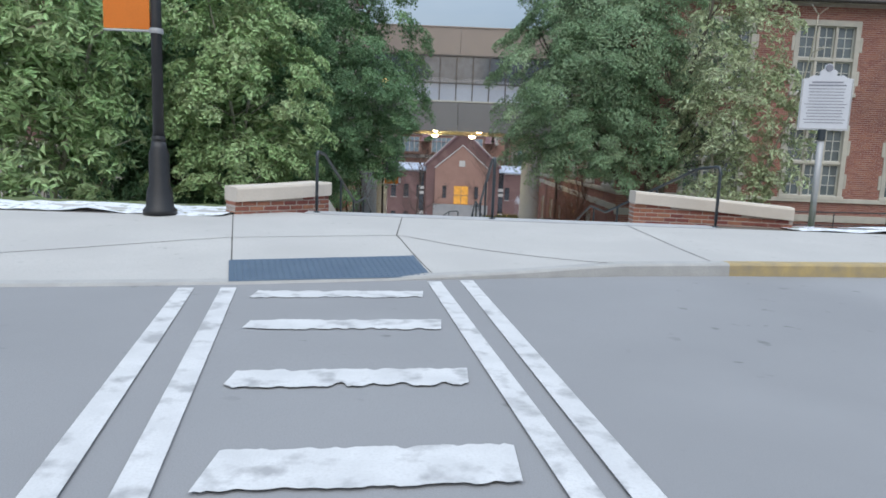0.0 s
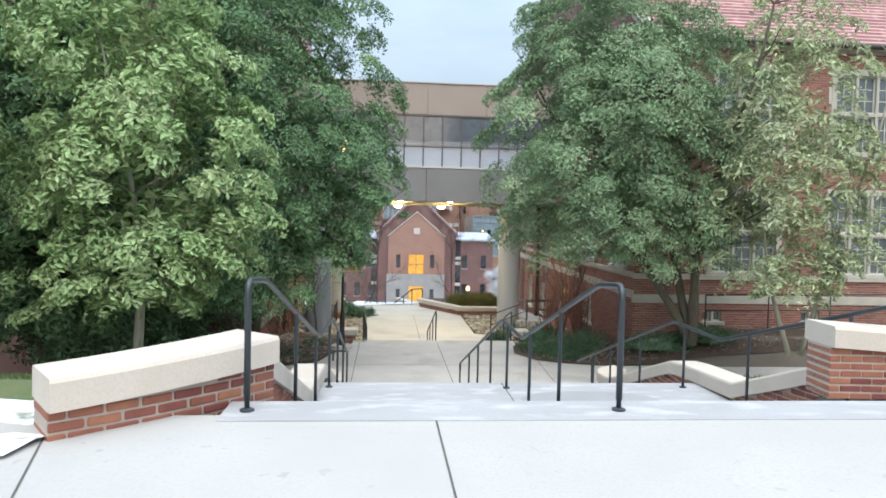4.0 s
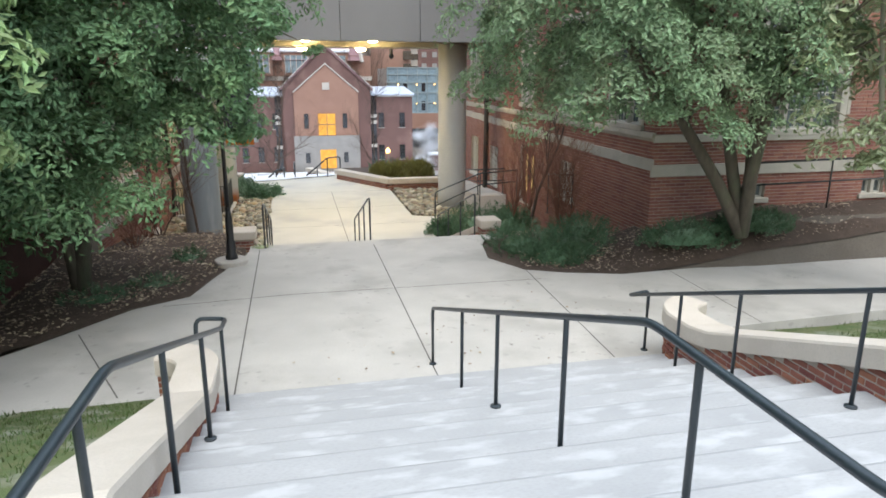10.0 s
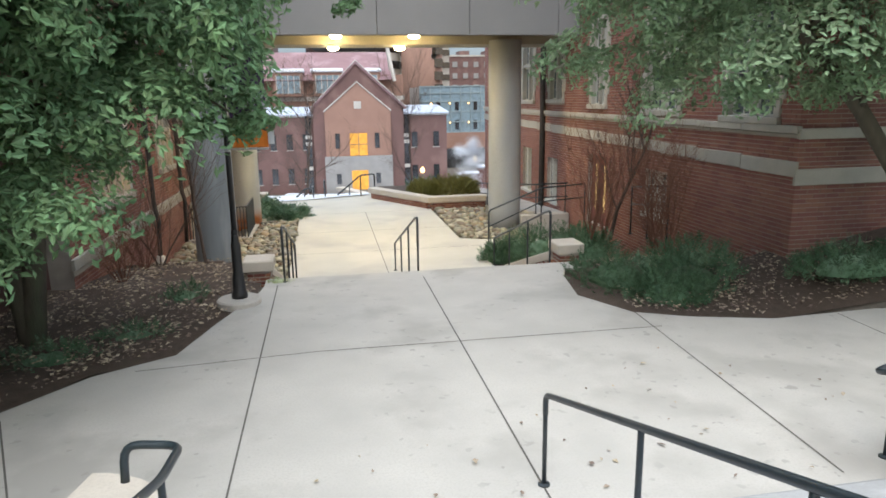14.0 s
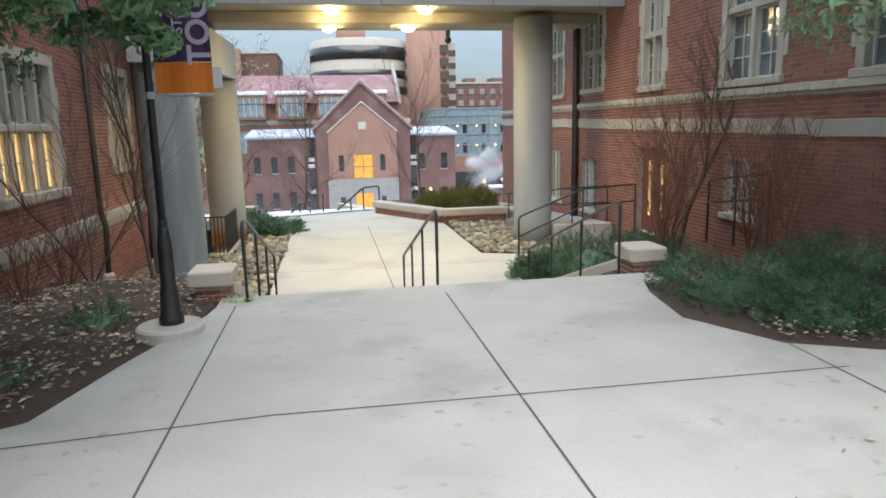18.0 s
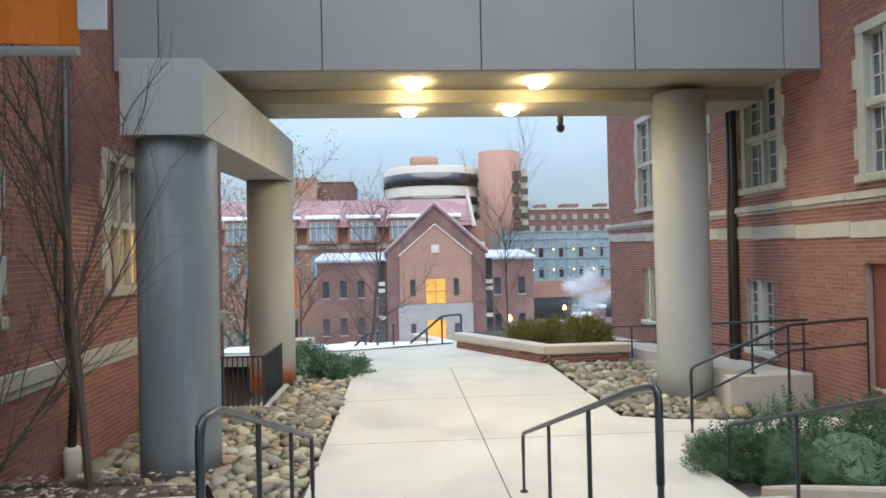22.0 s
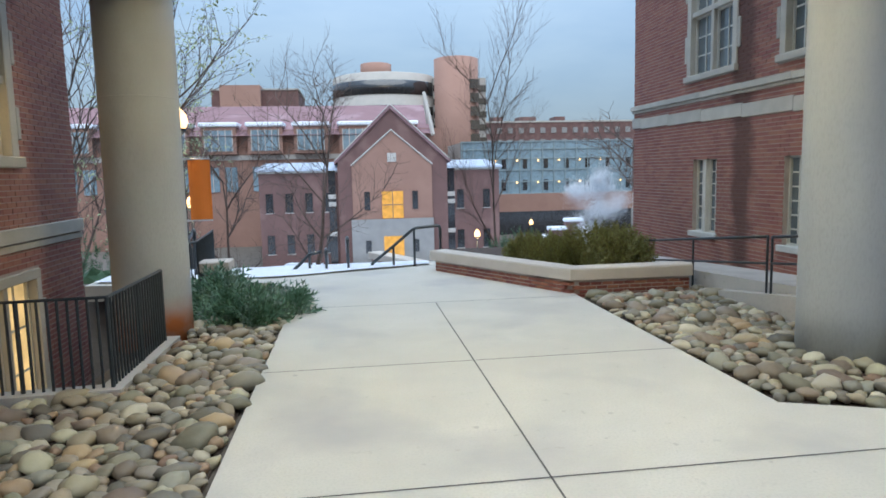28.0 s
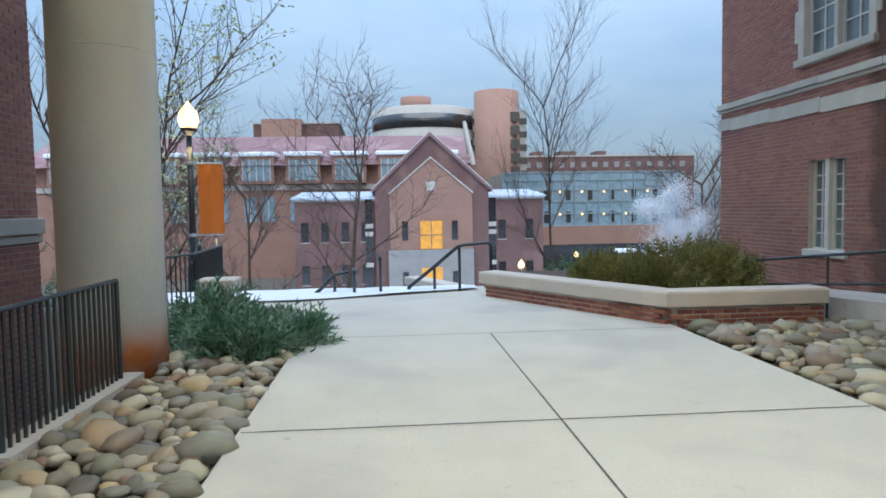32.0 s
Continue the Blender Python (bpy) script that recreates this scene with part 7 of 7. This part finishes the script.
patch("lawn_left", [(0.3, 9.3), (0.45, 10), (0.5, 13.5), (0.35, 17.0), (0.0, 17.45), (-1.3, 17.5), (-2.8, 16.15), (-5.5, 13.75), (-14, 9.3), (-14, 8.9), (-1, 8.9)], M_GRASS, "patchy green lawn with traces of snow beside the stairs", "lawn", 0.05, 0.5, 0.03)
patch("lawn_right", [(6.22, 9.9), (7.6, 9.4), (22, 10.5), (22, 18.75), (9.2, 18.2), (7.6, 18.12), (6.6, 17.95), (6.22, 17.3)], M_GRASS, "patchy winter lawn beside the stairs", "lawn", 0.05, 0.5, 0.03)
patch("snow_strip", [(-60, 7.6), (-12, 7.4), (-0.35, 7.95), (-0.2, 8.5), (-0.4, 9.0), (-14, 8.9), (-60, 9.5)], M_CRUST, "thin crusted snow along the pavement", "snow", 0.0, 0.25, 0.06, lambda x, y: -0.27 + 0.02 * noise.noise((x * 5, y * 5, 1)))
patch("snow_strip", [(7.5, 8.95), (9.0, 9.2), (60, 15), (60, 17), (22, 10.6), (9, 10.0), (7.4, 9.5)], M_CRUST, "thin crusted snow beside the marker sign", "snow", 0.0, 0.5, 0.05, lambda x, y: -0.30)
patch("snow_terrace", [(-3.3, 39.8), (0.2, 39.6), (3.3, 40.6), (3.4, 43), (-3.3, 43)], M_SNOW, "snow lying on the far terrace", "snow", 0.03, 0.5, 0.02, lambda x, y: Z_WALK + 0.01 - 0.28 * max(0, y - 41.2))
patch("snow_field", [(-40, 44), (30, 44), (60, 79), (-60, 79)], M_STEAM, "snow-covered slope below the gabled hall", "snow", 0.06, 3.0, 0.1)


def scatter(name, label, category, outline, count, maker, material, seed, parent_kind="stuff"):
    """Small pieces strewn inside an outline, joined."""
    rnd = random.Random(seed)
    xs, ys = [p[0] for p in outline], [p[1] for p in outline]
    m, got = Mesh(), 0
    while got < count:
        x, y = rnd.uniform(min(xs), max(xs)), rnd.uniform(min(ys), max(ys))
        c = False
        for (x1, y1), (x2, y2) in zip(outline, outline[1:] + outline[:1]):
            if (y1 > y) != (y2 > y) and x < (x2 - x1) * (y - y1) / (y2 - y1) + x1:
                c = not c
        if c:
            maker(m, rnd, x, y)
            got += 1
    o = part(name, m, material)
    return tagged(o, label, category, "", parent_kind)


def dead_leaf(m, rnd, x, y, zf=ground_z, lift=0.085):
    if noise.noise((x * 1.6, y * 1.6, 4.0)) < rnd.uniform(-0.55, 0.3):
        return
    s, a = 0.012 + 0.034 * rnd.random() ** 1.6, rnd.uniform(0, 6.28)
    z = zf(x, y) + lift + rnd.uniform(0, 0.02)
    c, d = math.cos(a) * s, math.sin(a) * s
    m.add([(x - c, y - d, z), (x + d * 0.6, y - c * 0.6, z + rnd.uniform(0, 0.02)), (x + c, y + d, z + rnd.uniform(0, 0.015)), (x - d * 0.6, y + c * 0.6, z + rnd.uniform(0, 0.02))], [(0, 1, 2), (0, 2, 3)])


def blade(m, rnd, x, y):
    z, h, a = ground_z(x, y) + 0.05, rnd.uniform(0.02, 0.06), rnd.uniform(0, 6.28)
    c, s = math.cos(a) * 0.006, math.sin(a) * 0.006
    m.add([(x - c, y - s, z), (x + c, y + s, z), (x + rnd.uniform(-0.03, 0.03), y + rnd.uniform(-0.03, 0.03), z + h)], [(0, 1, 2)])


scatter("fallen_leaves", "dry brown leaves strewn over a shaded bed", "leaves", [(-0.93, 20.74), (-0.2, 21.2), (0.1, 22.2), (0.48, 23.5), (0.5, 24.0), (0.1, 27.5), (-2.2, 28), (-2.2, 24.5), (-6, 24.4), (-6, 15.6), (-5.5, 15.95), (-1.98, 19.5)], 13000, dead_leaf, M_DEADLEAF, 61)
scatter("fallen_leaves", "dry brown leaves strewn over an open bed", "leaves", [(5.52, 21.5), (6.1, 21.18), (7.1, 20.87), (8.6, 20.95), (13, 21.25), (13, 22.2), (8.3, 22.3), (8.3, 28), (6.2, 28), (6.0, 24.2)], 7500, dead_leaf, M_DEADLEAF, 62)
scatter("fallen_leaves", "a few dark leaves on the plaza by the steps", "leaves", [(1.0, 17.6), (5.5, 17.6), (5.5, 18.3), (6.2, 18.3), (7, 19), (5.5, 20.5), (3.5, 19.2), (1.0, 18.2)], 70, lambda m, r, x, y: dead_leaf(m, r, x, y, plz, 0.004), M_DEADLEAF, 63)
scatter("grass_blades", "short grass blades on the shaded lawn", "grass", [(-0.1, 9.6), (0.1, 17.2), (-1.3, 17.4), (-4.5, 14.4), (-7, 11)], 16000, blade, M_BLADE, 64)
scatter("grass_blades", "short grass blades on the open lawn", "grass", [(6.25, 10), (14, 10.5), (14, 18.3), (7.6, 18.1), (6.3, 17.3)], 12000, blade, M_BLADE, 65)


def steam(label, base, height, width, count, seed):
    """A drifting puff of tiny white droplets, thick at the core and thin at its edges."""
    rnd = random.Random(seed)
    m = Mesh()
    puffs = [(rnd.gauss(0, 0.32), rnd.gauss(0, 0.3), rnd.random(), rnd.uniform(0.16, 0.36)) for _ in range(26)]
    for _ in range(count):
        px, py, pz, pr = puffs[rnd.randrange(26)]
        w = width * (0.45 + 0.75 * pz)
        x = base[0] + px * w + rnd.gauss(0, pr * 0.62) * width + 0.35 * pz * width
        y = base[1] + py * w + rnd.gauss(0, pr * 0.62) * width
        z = base[2] + pz * height + rnd.gauss(0, pr * 0.5) * width
        if z < base[2]:
            continue
        r = rnd.uniform(0.003, 0.008)
        a, b = rnd.uniform(0, 6.28), rnd.uniform(-1, 1)
        u = Vector((math.cos(a), math.sin(a), b)).normalized() * r
        v = u.orthogonal().normalized() * r
        p = Vector((x, y, z))
        m.add([p - u - v, p + u - v, p + v * 1.4], [(0, 1, 2)])
    o = part("steam", m, M_VAPOUR)
    return tagged(o, label, "steam", "", "stuff")


steam("white steam rising from the ground beyond the building corner", (7.9, 43.4, -4.4), 2.6, 0.98, 90000, 91)

# ---------- river rocks ----------
def rock_mesh(seed):
    rnd = random.Random(seed)
    bm = bmesh.new()
    bmesh.ops.create_icosphere(bm, subdivisions=2, radius=1)
    sx, sy, sz = rnd.uniform(0.9, 1.25), rnd.uniform(0.62, 1.0), rnd.uniform(0.42, 0.66)
    for v in bm.verts:
        k = 1 + 0.30 * noise.noise(v.co * 1.2 + Vector((seed * 7.3, 0, 0))) + 0.16 * noise.noise(v.co * 2.7 + Vector((0, seed, 0)))
        v.co = Vector((v.co.x * sx, v.co.y * sy, v.co.z * sz)) * k
    m = Mesh()
    m.v = [tuple(v.co) for v in bm.verts]
    m.f = [tuple(v.index for v in fc.verts) for fc in bm.faces]
    bm.free()
    return m


ROCKS = [rock_mesh(s) for s in range(1, 13)]
ROCKDATA = [r.data("rock", M_ROCK, True) for r in ROCKS]


def rock_bed(label, outline, near, count, seed, zf, avoid=()):
    t = thing("rock_bed", label, "rocks", "river rock beds")
    rnd = random.Random(seed)
    xs, ys = [p[0] for p in outline], [p[1] for p in outline]
    placed, joined, singles, tries = [], Mesh(), 0, 0
    while len(placed) < count and tries < count * 60:
        tries += 1
        x, y = rnd.uniform(min(xs), max(xs)), rnd.uniform(min(ys), max(ys))
        c = False
        for (x1, y1), (x2, y2) in zip(outline, outline[1:] + outline[:1]):
            if (y1 > y) != (y2 > y) and x < (x2 - x1) * (y - y1) / (y2 - y1) + x1:
                c = not c
        if not c or any(math.hypot(x - a, y - b) < r for a, b, r in avoid):
            continue
        s = 0.06 + 0.11 * rnd.random() ** 1.3
        if any(abs(x - a) < 0.3 and abs(y - b) < 0.3 and math.hypot(x - a, y - b) < 0.68 * (s + q) for a, b, q in placed):
            continue
        placed.append((x, y, s))
        k = rnd.randrange(12)
        yaw, tilt = rnd.uniform(0, 6.28), rnd.uniform(-0.35, 0.35)
        z = zf(x, y) + s * 0.22 + rnd.uniform(0, 0.05)
        mt = Matrix.Translation((x, y, z)) @ Euler((tilt, rnd.uniform(-0.3, 0.3), yaw)).to_matrix().to_4x4() @ Matrix.Scale(s, 4)
        if near(x, y) and singles < 300:
            o = new("rock", ROCKDATA[k])
            o.parent = t
            o.matrix_local = mt
            singles += 1
        else:
            joined.add([tuple(mt @ Vector(p)) for p in ROCKS[k].v], ROCKS[k].f)
    o = part("rocks_joined", joined, M_ROCK, t, smooth=True)
    tagged(o, kind="stuff")
    return t


flat = lambda x, y: -3.74
RL = [(0.63, 27.6), (0.63, 37.4), (0.3, 37.6), (-0.5, 36.2), (-0.45, 34.7), (-0.5, 33.0), (-0.7, 32.75), (-2.2, 32.4), (-2.2, 28.4), (-0.3, 28.2), (0.3, 27.6)]
RR = [(5.32, 31.5), (5.95, 31.2), (6.7, 30.95), (7.2, 31.2), (7.2, 36.4), (5.32, 36.4)]
setting("rock_soil_left", Mesh().prism(RL, -3.95, -3.745), M_SOIL, "dark gravel soil under the river rocks", "planting bed")
setting("rock_soil_right", Mesh().prism(RR, -3.95, -3.745), M_SOIL, "dark gravel soil under the river rocks", "planting bed")
rock_bed("rounded buff and grey river rocks beside the walkway", RL, lambda x, y: y > 30.2, 1500, 81, flat, ((-0.93, 29.45, 0.46), (-0.92, 35.28, 0.46)))
rock_bed("rounded buff and grey river rocks round a column", RR, lambda x, y: y < 34.2, 800, 82, flat, ((6.80, 32.60, 0.46),))


# ---------- plan units to metres ----------
bpy.context.view_layer.update()
for me in bpy.data.meshes:
    me.transform(Matrix.Scale(UNIT, 4))
for ob in bpy.data.objects:
    if ob.type != "CAMERA":
        ob.location = ob.location * UNIT
